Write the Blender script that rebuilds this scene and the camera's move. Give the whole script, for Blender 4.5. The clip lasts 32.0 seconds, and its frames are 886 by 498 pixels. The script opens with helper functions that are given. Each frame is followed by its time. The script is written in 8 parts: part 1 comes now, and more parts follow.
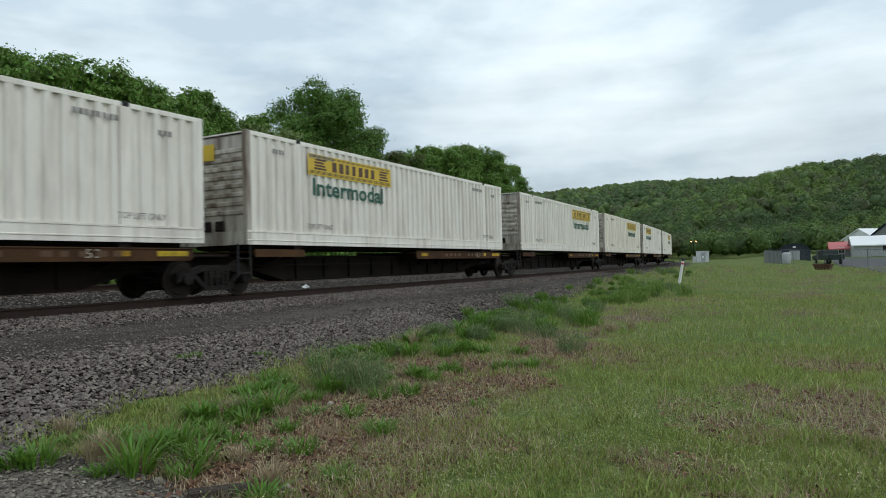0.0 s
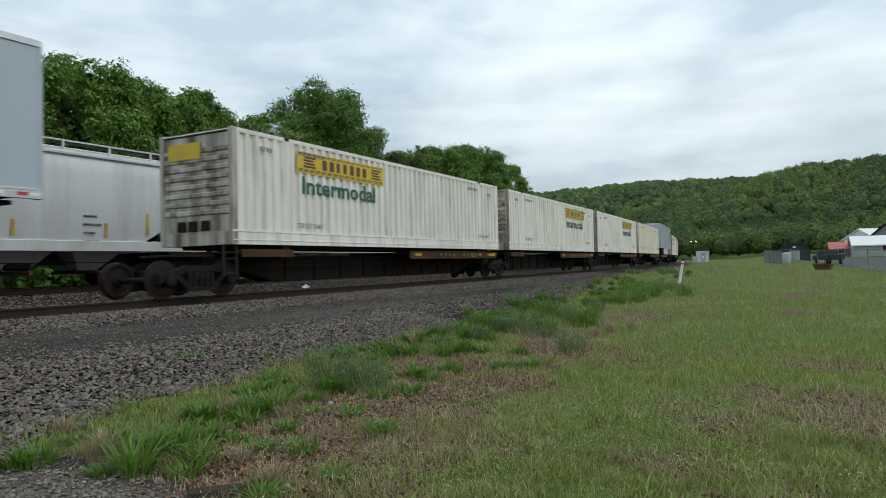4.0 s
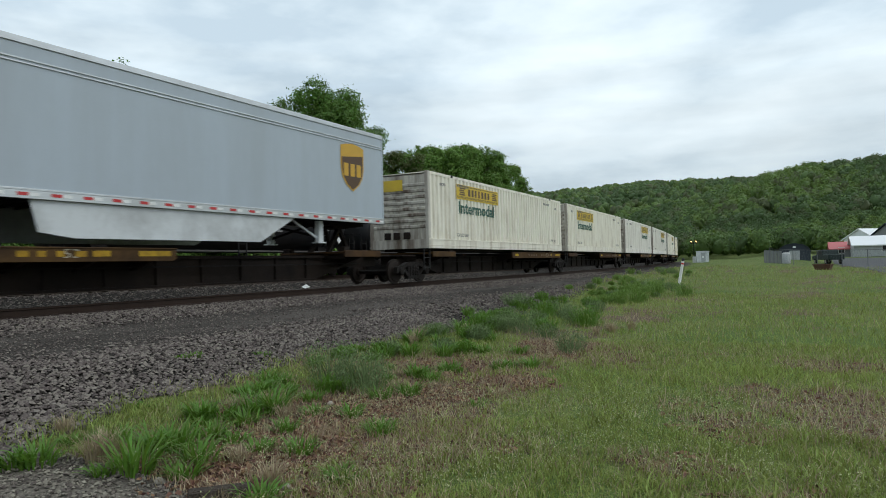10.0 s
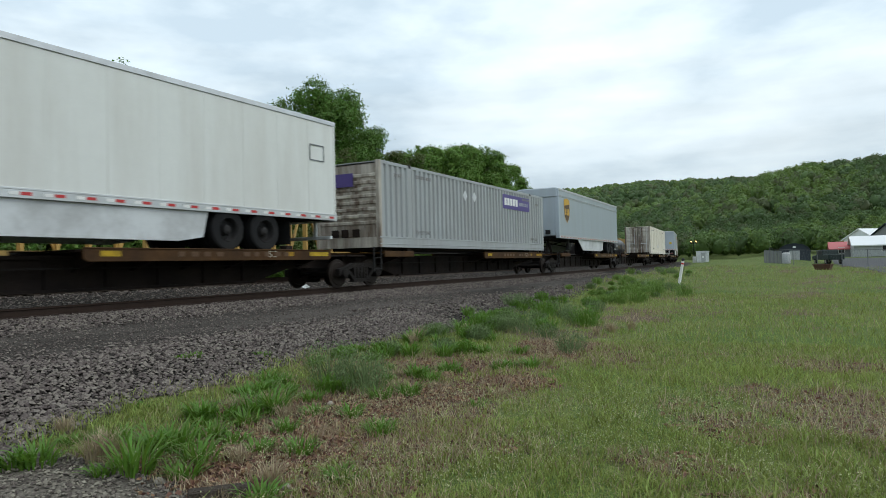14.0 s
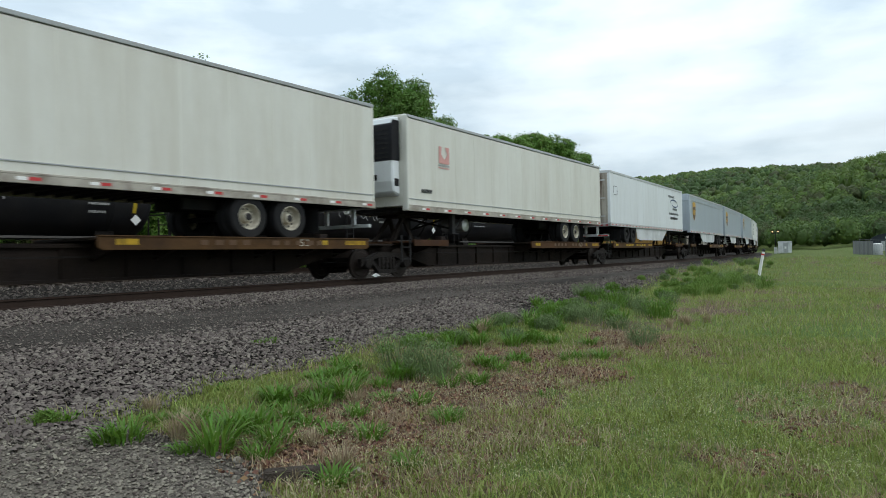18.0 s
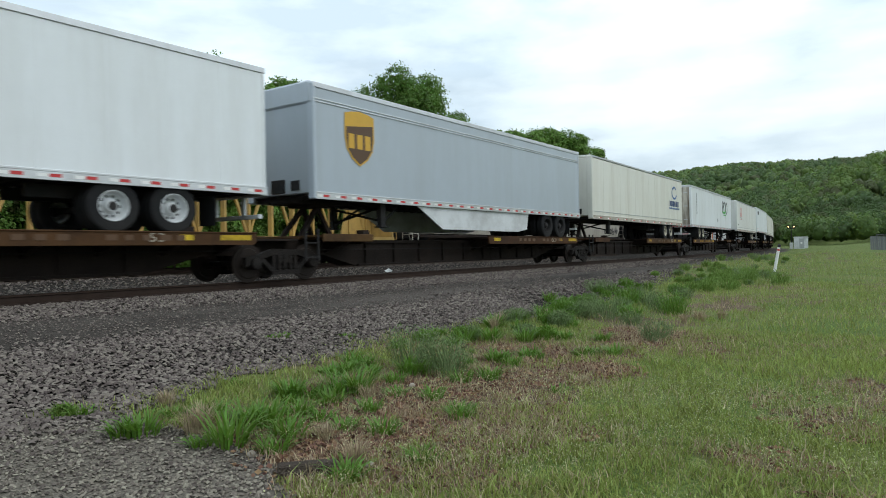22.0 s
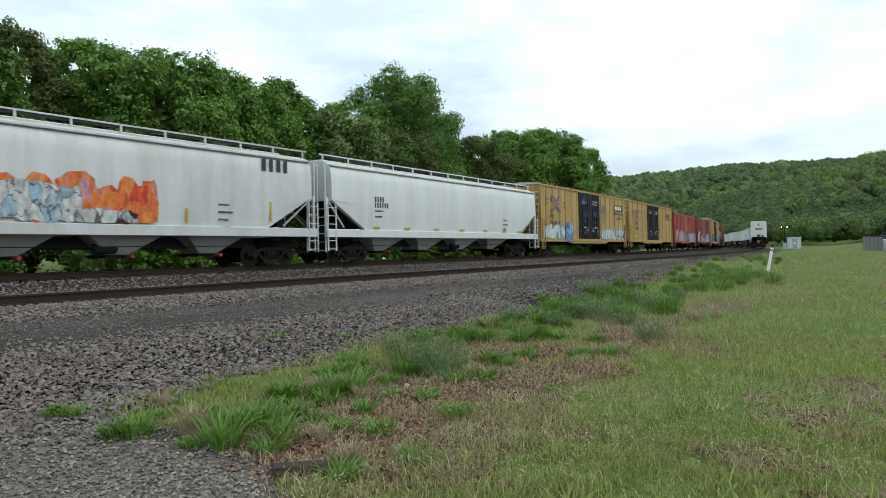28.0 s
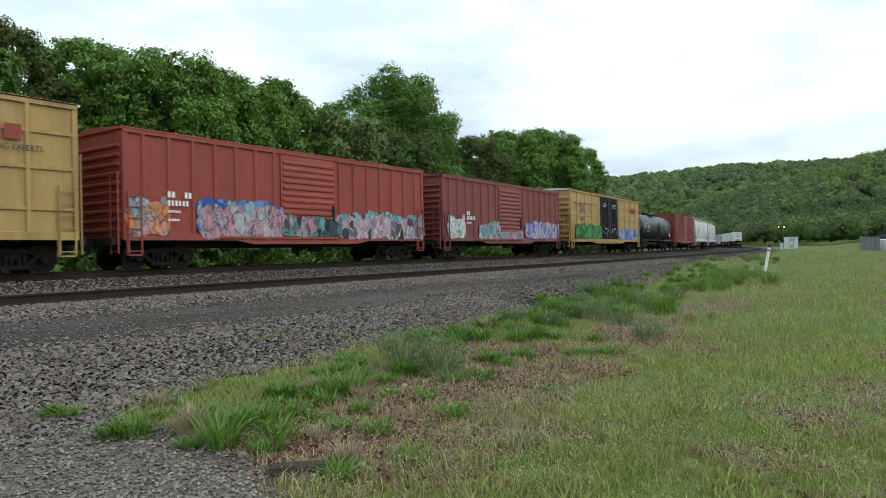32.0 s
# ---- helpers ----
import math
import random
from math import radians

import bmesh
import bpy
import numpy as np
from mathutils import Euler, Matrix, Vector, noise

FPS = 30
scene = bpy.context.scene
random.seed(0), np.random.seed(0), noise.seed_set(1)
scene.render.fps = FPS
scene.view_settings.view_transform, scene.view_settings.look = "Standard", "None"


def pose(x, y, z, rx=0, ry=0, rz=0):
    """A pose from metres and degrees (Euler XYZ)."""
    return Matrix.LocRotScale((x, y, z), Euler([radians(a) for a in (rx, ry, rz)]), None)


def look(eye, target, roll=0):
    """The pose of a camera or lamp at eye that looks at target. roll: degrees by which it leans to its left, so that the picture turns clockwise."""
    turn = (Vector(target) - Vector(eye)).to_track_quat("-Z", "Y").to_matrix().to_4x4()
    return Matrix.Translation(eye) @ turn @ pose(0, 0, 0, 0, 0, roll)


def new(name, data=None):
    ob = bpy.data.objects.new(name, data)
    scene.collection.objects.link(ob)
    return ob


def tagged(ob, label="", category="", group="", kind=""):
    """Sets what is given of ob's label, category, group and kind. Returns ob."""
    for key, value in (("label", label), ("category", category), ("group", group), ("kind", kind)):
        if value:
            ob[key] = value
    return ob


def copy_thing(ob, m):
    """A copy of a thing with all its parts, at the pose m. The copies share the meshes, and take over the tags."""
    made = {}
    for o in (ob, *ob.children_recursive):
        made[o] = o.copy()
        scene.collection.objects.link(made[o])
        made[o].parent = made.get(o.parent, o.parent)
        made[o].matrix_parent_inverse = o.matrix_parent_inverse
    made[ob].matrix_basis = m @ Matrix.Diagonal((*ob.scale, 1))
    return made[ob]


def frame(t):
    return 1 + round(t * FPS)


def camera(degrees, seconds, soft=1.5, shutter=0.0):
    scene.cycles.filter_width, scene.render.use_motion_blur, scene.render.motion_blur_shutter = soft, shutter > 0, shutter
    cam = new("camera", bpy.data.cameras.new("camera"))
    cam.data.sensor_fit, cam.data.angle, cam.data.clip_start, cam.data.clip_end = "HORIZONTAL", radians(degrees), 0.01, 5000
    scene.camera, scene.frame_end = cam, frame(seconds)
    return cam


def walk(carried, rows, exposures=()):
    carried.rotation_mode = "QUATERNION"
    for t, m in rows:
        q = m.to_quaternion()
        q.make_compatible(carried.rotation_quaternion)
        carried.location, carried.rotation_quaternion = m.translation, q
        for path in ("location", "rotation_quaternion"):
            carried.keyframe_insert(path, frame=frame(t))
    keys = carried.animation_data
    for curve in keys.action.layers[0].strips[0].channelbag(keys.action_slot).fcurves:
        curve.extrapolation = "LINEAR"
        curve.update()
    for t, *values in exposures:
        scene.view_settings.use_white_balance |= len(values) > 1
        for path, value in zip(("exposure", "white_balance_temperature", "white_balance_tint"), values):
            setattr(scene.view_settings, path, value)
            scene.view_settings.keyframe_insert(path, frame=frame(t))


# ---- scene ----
# Plan: x along the straight part of the line, y to the left of travel, z up; z = 0 is the near rail's head.
EYE = Vector((0.0, 0.0, 0.63))
TRACK_Y, BEND_X, BEND_R = 13.36, -22.2, 760.2      # near track: straight, then a long left-hand curve
FAR_OFF, FAR_Z = 8.66, 0.18                        # second track: offset to the left, height
NEAR_V, NEAR_A = 26.41, -0.0348                     # speed at 12 s and its change
FAR_V, FAR_A = 18.07, 0.0                       # speed at 28 s and its change

cam = camera(67.3, 32.0, soft=0.6, shutter=0.1)


def aim(yaw, pitch, roll):
    d = Vector((math.cos(pitch) * math.cos(yaw), math.cos(pitch) * math.sin(yaw), math.sin(pitch)))
    return look(EYE, EYE + d * 10, math.degrees(roll))


first = aim(0.5466, 0.0228, -0.0238)
second = [(16.5, 0.6451, 0.0129), (17.0, 0.6451, 0.0127), (17.5, 0.6472, 0.0111), (18.0, 0.6497, 0.0091), (18.5, 0.6532, 0.0071), (19.0, 0.6584, 0.0054),
          (19.5, 0.6637, 0.0043), (20.0, 0.6675, 0.0034), (20.5, 0.6691, 0.0030), (21.0, 0.6694, 0.0027), (22.0, 0.6686, 0.0027), (23.0, 0.6669, 0.0030),
          (24.0, 0.6653, 0.0031), (25.0, 0.6637, 0.0031), (26.5, 0.6619, 0.0031), (28.0, 0.6605, 0.0030), (29.5, 0.6590, 0.0029), (31.0, 0.6577, 0.0028), (32.0, 0.6570, 0.0028)]
walk(cam, [(0, first), (14.0, first), (14.6, first)]
     + [(t, aim(yaw, pitch, -0.0188)) for t, yaw, pitch in second],
     exposures=[(0, -0.30), (6, -0.29), (10, -0.27), (13, -0.17), (20, -0.04), (22, 0.02), (24.1, -0.02), (25, 0.13), (28, 0.11), (32, 0.13)])

# ---- light ----
world = bpy.data.worlds.new("sky")
scene.world = world
world.use_nodes = True
SUN_EL, SUN_AZ = radians(52), radians(-75)          # azimuth counted from +x towards +y


def sky():
    nt = world.node_tree
    n, l = nt.nodes, nt.links
    n.clear()
    out, bg = n.new("ShaderNodeOutputWorld"), n.new("ShaderNodeBackground")
    st = n.new("ShaderNodeTexSky")
    st.sky_type, st.sun_disc, st.sun_elevation, st.sun_rotation = "NISHITA", False, SUN_EL, math.pi / 2 - SUN_AZ
    tc = n.new("ShaderNodeTexCoord")
    mp = n.new("ShaderNodeMapping")
    mp.inputs["Scale"].default_value = (1.0, 1.0, 2.6)
    mp.inputs["Location"].default_value = (0.35, 0.2, 0.0)
    big, small = n.new("ShaderNodeTexNoise"), n.new("ShaderNodeTexNoise")
    big.inputs["Scale"].default_value, big.inputs["Detail"].default_value, big.inputs["Roughness"].default_value = 1.7, 6, 0.52
    small.inputs["Scale"].default_value, small.inputs["Detail"].default_value = 4.4, 8
    add = n.new("ShaderNodeMix")
    add.inputs[0].default_value = 0.58
    ramp = n.new("ShaderNodeValToRGB")
    e = ramp.color_ramp.elements
    e[0].position, e[0].color = 0.40, (0.535, 0.655, 0.745, 1)
    e[1].position, e[1].color = 0.69, (0.93, 1.03, 1.07, 1)
    m = e.new(0.51)
    m.color = (0.73, 0.845, 0.91, 1)
    sc = n.new("ShaderNodeMix")
    sc.data_type, sc.blend_type = "RGBA", "MIX"
    sc.inputs[0].default_value = 0.94
    # thicker, greyer cloud in streaks low over the horizon
    st2, mp2, sep, low, mul = n.new("ShaderNodeTexNoise"), n.new("ShaderNodeMapping"), n.new("ShaderNodeSeparateXYZ"), n.new("ShaderNodeMapRange"), n.new("ShaderNodeVectorMath")
    mp2.inputs["Scale"].default_value = (1.6, 1.6, 13.0)
    st2.inputs["Scale"].default_value, st2.inputs["Detail"].default_value = 2.2, 5
    wob = n.new("ShaderNodeMath")
    wob.operation = "MULTIPLY_ADD"
    wob.inputs[1].default_value = 0.30
    low.inputs[1].default_value, low.inputs[2].default_value, low.inputs[3].default_value, low.inputs[4].default_value = 0.23, 0.46, 0.72, 1.0
    mul.operation = "SCALE"
    l.new(tc.outputs["Generated"], mp2.inputs["Vector"])
    l.new(mp2.outputs[0], st2.inputs["Vector"])
    l.new(tc.outputs["Generated"], sep.inputs[0])
    l.new(st2.outputs[0], wob.inputs[0])
    l.new(sep.outputs["Z"], wob.inputs[2])
    l.new(wob.outputs[0], low.inputs[0])
    l.new(low.outputs[0], mul.inputs["Scale"])
    dim = n.new("ShaderNodeVectorMath")
    dim.operation = "SCALE"
    dim.inputs["Scale"].default_value = 0.10
    l.new(tc.outputs["Generated"], mp.inputs["Vector"])
    l.new(mp.outputs[0], big.inputs["Vector"])
    l.new(mp.outputs[0], small.inputs["Vector"])
    l.new(big.outputs[0], add.inputs[2])
    l.new(small.outputs[0], add.inputs[3])
    l.new(add.outputs[0], ramp.inputs[0])
    l.new(st.outputs[0], dim.inputs[0])
    l.new(dim.outputs[0], sc.inputs[6])
    l.new(ramp.outputs[0], mul.inputs[0])
    l.new(mul.outputs[0], sc.inputs[7])
    l.new(sc.outputs[2], bg.inputs["Color"])
    bg.inputs["Strength"].default_value = 1.40
    l.new(bg.outputs[0], out.inputs[0])


sky()
lamp = bpy.data.lights.new("sun", "SUN")
lamp.energy, lamp.angle, lamp.color = 0.95, radians(40), (1.0, 0.985, 0.96)
sun = new("sun", lamp)
sun.matrix_world = look((0, 0, 60), Vector((0, 0, 60)) - Vector((math.cos(SUN_EL) * math.cos(SUN_AZ), math.cos(SUN_EL) * math.sin(SUN_AZ), math.sin(SUN_EL))))

# ---- materials ----
MATS = {}


def mat(name, col, rough=0.6, metal=0.0, var=0.25, scale=3.0, grime=None, grime_amt=0.0, grime_scale=1.2, grime_at=(0.42, 0.78), bump=0.0, bump_scale=30.0,
        streak=False, rand=0.0, island=0.0, stretch=(1, 1, 1), spec=0.5, sub=None):
    """A procedural surface: base colour, fine and coarse variation, dirt with its own shape, relief."""
    if name in MATS:
        return MATS[name]
    m = bpy.data.materials.new(name)
    m.use_nodes = True
    nt = m.node_tree
    n, l = nt.nodes, nt.links
    b = n["Principled BSDF"]
    b.inputs["Roughness"].default_value, b.inputs["Metallic"].default_value = rough, metal
    b.inputs["Specular IOR Level"].default_value = spec
    tc = n.new("ShaderNodeTexCoord")
    mp = n.new("ShaderNodeMapping")
    mp.inputs["Scale"].default_value = stretch
    l.new(tc.outputs["Object"], mp.inputs["Vector"])
    src = mp.outputs[0]
    if rand:
        oi = n.new("ShaderNodeObjectInfo")
        va = n.new("ShaderNodeVectorMath")
        va.operation = "SCALE"
        va.inputs[0].default_value = (31.0, 17.0, 23.0)
        l.new(oi.outputs["Random"], va.inputs["Scale"])
        vb = n.new("ShaderNodeVectorMath")
        l.new(va.outputs[0], vb.inputs[0])
        l.new(src, vb.inputs[1])
        src = vb.outputs[0]
    fine, coarse = n.new("ShaderNodeTexNoise"), n.new("ShaderNodeTexNoise")
    fine.inputs["Scale"].default_value, fine.inputs["Detail"].default_value = scale * 9, 5
    coarse.inputs["Scale"].default_value, coarse.inputs["Detail"].default_value = scale, 4
    for k in (fine, coarse):
        l.new(src, k.inputs["Vector"])
    mix = n.new("ShaderNodeMix")
    mix.inputs[0].default_value = 0.45
    l.new(coarse.outputs[0], mix.inputs[2])
    l.new(fine.outputs[0], mix.inputs[3])
    val = mix.outputs[0]
    mr = n.new("ShaderNodeMapRange")
    mr.inputs[1].default_value, mr.inputs[2].default_value = 0.25, 0.75
    mr.inputs[3].default_value, mr.inputs[4].default_value = 1 - var, 1 + var
    l.new(val, mr.inputs[0])
    hs = n.new("ShaderNodeHueSaturation")
    hs.inputs["Color"].default_value = (*col, 1)
    l.new(mr.outputs[0], hs.inputs["Value"])
    colour = hs.outputs[0]
    if rand or island:
        amt = rand or island
        if island:
            g = n.new("ShaderNodeNewGeometry")
            ro = g.outputs["Random Per Island"]
        else:
            ro = oi.outputs["Random"]
        h2 = n.new("ShaderNodeHueSaturation")
        r1, r2 = n.new("ShaderNodeMapRange"), n.new("ShaderNodeMapRange")
        r1.inputs[3].default_value, r1.inputs[4].default_value = 1 - amt, 1 + amt
        r2.inputs[3].default_value, r2.inputs[4].default_value = 0.5 - 0.06 * amt, 0.5 + 0.06 * amt
        l.new(ro, r1.inputs[0])
        l.new(ro, r2.inputs[0])
        l.new(r1.outputs[0], h2.inputs["Value"])
        l.new(r2.outputs[0], h2.inputs["Hue"])
        l.new(colour, h2.inputs["Color"])
        colour = h2.outputs[0]
    if grime:
        gn = n.new("ShaderNodeTexNoise")
        gm = n.new("ShaderNodeMapping")
        gm.inputs["Scale"].default_value = (1, 1, 0.12) if streak else (1, 1, 1)
        gn.inputs["Scale"].default_value, gn.inputs["Detail"].default_value, gn.inputs["Roughness"].default_value = grime_scale, 7, 0.65
        l.new(src, gm.inputs["Vector"])
        l.new(gm.outputs[0], gn.inputs["Vector"])
        gr = n.new("ShaderNodeMapRange")
        gr.inputs[1].default_value, gr.inputs[2].default_value = grime_at
        gr.inputs[3].default_value, gr.inputs[4].default_value = 0.0, grime_amt
        l.new(gn.outputs[0], gr.inputs[0])
        gx = n.new("ShaderNodeMix")
        gx.data_type = "RGBA"
        l.new(gr.outputs[0], gx.inputs[0])
        l.new(colour, gx.inputs[6])
        gx.inputs[7].default_value = (*grime, 1)
        colour = gx.outputs[2]
    l.new(colour, b.inputs["Base Color"])
    if bump:
        bn = n.new("ShaderNodeTexNoise")
        bn.inputs["Scale"].default_value, bn.inputs["Detail"].default_value = bump_scale, 4
        l.new(src, bn.inputs["Vector"])
        bp = n.new("ShaderNodeBump")
        bp.inputs["Strength"].default_value, bp.inputs["Distance"].default_value = min(1, bump * 4), bump * 0.2
        l.new(bn.outputs[0], bp.inputs["Height"])
        l.new(bp.outputs[0], b.inputs["Normal"])
    if sub:
        b.inputs["Transmission Weight"].default_value = 0.0
        tr = n.new("ShaderNodeBsdfTranslucent")
        tr.inputs["Color"].default_value = (*sub, 1)
        ms = n.new("ShaderNodeMixShader")
        ms.inputs[0].default_value = 0.35
        l.new(b.outputs[0], ms.inputs[1])
        l.new(tr.outputs[0], ms.inputs[2])
        l.new(ms.outputs[0], n["Material Output"].inputs[0])
    MATS[name] = m
    return m


DIRT = (0.10, 0.085, 0.07)
M_WHITE = mat("white container paint", (0.81, 0.775, 0.70), 0.5, var=0.05, grime=(0.42, 0.36, 0.30), grime_amt=0.62, grime_scale=3.0, grime_at=(0.46, 0.72), streak=True, rand=0.05)
M_CREAM = mat("cream container paint", (0.82, 0.775, 0.665), 0.5, var=0.05, grime=(0.40, 0.31, 0.22), grime_amt=0.62, grime_scale=3.0, grime_at=(0.46, 0.72), streak=True, rand=0.05)
M_END = mat("grimy container end wall", (0.56, 0.52, 0.45), 0.6, var=0.12, grime=(0.10, 0.062, 0.038), grime_amt=0.95, grime_scale=2.2, grime_at=(0.40, 0.63), streak=True, rand=0.1)
M_BEIGE = mat("beige container paint", (0.79, 0.725, 0.57), 0.5, var=0.05, grime=(0.46, 0.37, 0.26), grime_amt=0.62, grime_scale=3.0, grime_at=(0.46, 0.72), streak=True, rand=0.05)
M_GREYC = mat("grey container paint", (0.36, 0.38, 0.385), 0.5, var=0.05, grime=(0.2, 0.17, 0.15), grime_amt=0.45, streak=True, rand=0.04)
M_UPSGREY = mat("grey trailer panels", (0.40, 0.45, 0.50), 0.32, var=0.03, grime=(0.28, 0.29, 0.29), grime_amt=0.35, streak=True, rand=0.04)
M_TRLWHITE = mat("white trailer panels", (0.76, 0.79, 0.81), 0.35, var=0.03, grime=(0.45, 0.44, 0.40), grime_amt=0.35, streak=True, rand=0.05)
M_TRLOFF = mat("off-white trailer panels", (0.70, 0.71, 0.68), 0.4, var=0.04, grime=(0.40, 0.36, 0.30), grime_amt=0.4, streak=True, rand=0.04)
M_TRLCREAM = mat("weathered cream trailer panels", (0.68, 0.675, 0.61), 0.4, var=0.04, grime=(0.42, 0.37, 0.28), grime_amt=0.5, streak=True, rand=0.05)
M_ALU = mat("dull aluminium", (0.62, 0.63, 0.64), 0.42, 0.75, var=0.08, grime=(0.2, 0.18, 0.16), grime_amt=0.4)
M_OLDRAIL = mat("stained painted bottom rail", (0.42, 0.39, 0.33), 0.6, var=0.15, grime=(0.10, 0.07, 0.05), grime_amt=0.9, grime_scale=2.5, rand=0.1)
M_SKIRT = mat("trailer side skirt", (0.62, 0.64, 0.65), 0.45, var=0.05, grime=DIRT, grime_amt=0.5)
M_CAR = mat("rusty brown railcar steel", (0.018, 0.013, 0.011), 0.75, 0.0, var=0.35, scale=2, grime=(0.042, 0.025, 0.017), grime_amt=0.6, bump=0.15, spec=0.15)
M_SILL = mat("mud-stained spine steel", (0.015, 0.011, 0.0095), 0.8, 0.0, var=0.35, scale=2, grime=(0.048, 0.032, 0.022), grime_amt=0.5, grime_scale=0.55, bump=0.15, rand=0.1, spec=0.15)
M_CARY = mat("faded yellow railcar paint", (0.075, 0.037, 0.015), 0.7, 0.0, var=0.3, scale=2, grime=(0.024, 0.014, 0.010), grime_amt=1.0, grime_scale=1.3, rand=0.2, spec=0.15)
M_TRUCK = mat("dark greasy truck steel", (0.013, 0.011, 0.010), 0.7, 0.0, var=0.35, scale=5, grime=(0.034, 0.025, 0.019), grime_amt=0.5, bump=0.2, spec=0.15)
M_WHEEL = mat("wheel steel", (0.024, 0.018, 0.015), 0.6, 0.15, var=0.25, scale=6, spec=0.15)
M_RUBBER = mat("tyre rubber", (0.016, 0.016, 0.017), 0.85, var=0.2, grime=(0.05, 0.046, 0.042), grime_amt=0.4, spec=0.15)
M_RIM = mat("cream wheel rim", (0.50, 0.465, 0.375), 0.5, 0.1, var=0.2, grime=(0.09, 0.06, 0.04), grime_amt=0.8, grime_scale=4)
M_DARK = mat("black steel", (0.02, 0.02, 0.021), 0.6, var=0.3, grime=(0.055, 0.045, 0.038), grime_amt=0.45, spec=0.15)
M_TANK = mat("black tank paint", (0.014, 0.0145, 0.017), 0.40, var=0.25, scale=1.2, grime=(0.045, 0.038, 0.034), grime_amt=0.6, grime_scale=0.8, streak=True, rand=0.06, spec=0.5)
M_HOPG = mat("light grey hopper paint", (0.55, 0.555, 0.55), 0.5, var=0.05, grime=(0.30, 0.26, 0.21), grime_amt=0.6, streak=True, rand=0.05)
M_HOPW = mat("white hopper paint", (0.60, 0.62, 0.605), 0.5, var=0.04, grime=(0.40, 0.36, 0.30), grime_amt=0.4, streak=True, rand=0.04)
M_HOPT = mat("tan hopper paint", (0.43, 0.405, 0.345), 0.6, var=0.1, grime=(0.21, 0.165, 0.115), grime_amt=0.6, streak=True, rand=0.05)
M_BOXY = mat("yellow boxcar paint", (0.43, 0.282, 0.098), 0.55, var=0.09, grime=(0.20, 0.125, 0.06), grime_amt=0.85, grime_scale=2.0, streak=True, rand=0.05, spec=0.3)
M_BOXR = mat("oxide red boxcar paint", (0.31, 0.066, 0.046), 0.6, var=0.1, grime=(0.12, 0.04, 0.03), grime_amt=0.6, streak=True, rand=0.05, spec=0.3)
M_BOXM = mat("maroon boxcar paint", (0.23, 0.066, 0.058), 0.6, var=0.1, grime=(0.09, 0.035, 0.03), grime_amt=0.6, streak=True, rand=0.05, spec=0.3)
M_BOXD = mat("black boxcar door paint", (0.012, 0.013, 0.017), 0.5, var=0.2, grime=(0.06, 0.05, 0.04), grime_amt=0.4, streak=True, spec=0.15)
M_BEAM = mat("centre beam yellow paint", (0.44, 0.29, 0.085), 0.6, var=0.12, grime=(0.16, 0.10, 0.05), grime_amt=0.7, rand=0.04)
M_YEL = mat("yellow decal", (0.64, 0.435, 0.03), 0.5, var=0.1, grime=(0.35, 0.28, 0.12), grime_amt=0.35)
M_STRIP = mat("worn yellow reflective strip", (0.50, 0.33, 0.02), 0.5, var=0.15, grime=(0.12, 0.09, 0.05), grime_amt=0.6, grime_scale=4, rand=0.2)
M_YELP = mat("worn yellow patch", (0.46, 0.29, 0.025), 0.6, var=0.25, grime=(0.06, 0.04, 0.02), grime_amt=0.9, grime_scale=4, rand=0.2, spec=0.15)
M_BLK = mat("black lettering", (0.02, 0.02, 0.022), 0.5, var=0.1)
M_FADED = mat("faded grey lettering", (0.16, 0.155, 0.15), 0.6, var=0.3, scale=4, grime=(0.4, 0.37, 0.32), grime_amt=0.6, grime_scale=5)
M_GRN = mat("dark green lettering", (0.015, 0.085, 0.06), 0.5, var=0.1)
M_WHT = mat("white lettering", (0.78, 0.78, 0.76), 0.5, var=0.06)
M_RED = mat("red reflective tape", (0.50, 0.03, 0.03), 0.4, var=0.1)
M_BRN = mat("brown shield decal", (0.085, 0.04, 0.015), 0.45, var=0.1)
M_GOLD = mat("gold decal", (0.58, 0.33, 0.03), 0.45, var=0.1)
M_PURP = mat("purple decal", (0.075, 0.05, 0.22), 0.45, var=0.08)
M_STEEL = mat("worn rail head", (0.09, 0.08, 0.072), 0.55, 0.5, var=0.15, spec=0.3)
M_RAIL = mat("rusty rail web", (0.034, 0.022, 0.017), 0.8, var=0.3, scale=4, spec=0.15)
M_TIE = mat("weathered tie timber", (0.10, 0.08, 0.065), 0.9, var=0.35, scale=3, bump=0.3, stretch=(1, 6, 1), spec=0.15)

# ---- geometry helpers ----
def smooth(a, b, x):
    t = min(1.0, max(0.0, (x - a) / (b - a)))
    return t * t * (3 - 2 * t)


def track_point(s, left=0.0, z=0.0):
    """A place on the near track's line at s metres, moved to its left; with the heading."""
    th = max(s - BEND_X, 0) / BEND_R
    r = BEND_R - left
    return Vector((min(s, BEND_X) + r * math.sin(th), TRACK_Y + BEND_R - r * math.cos(th), z)), th


def lateral(x, y):
    """Metres to the right of the near track's centre line."""
    if x < BEND_X:
        return TRACK_Y - y
    return math.hypot(x - BEND_X, y - TRACK_Y - BEND_R) - BEND_R


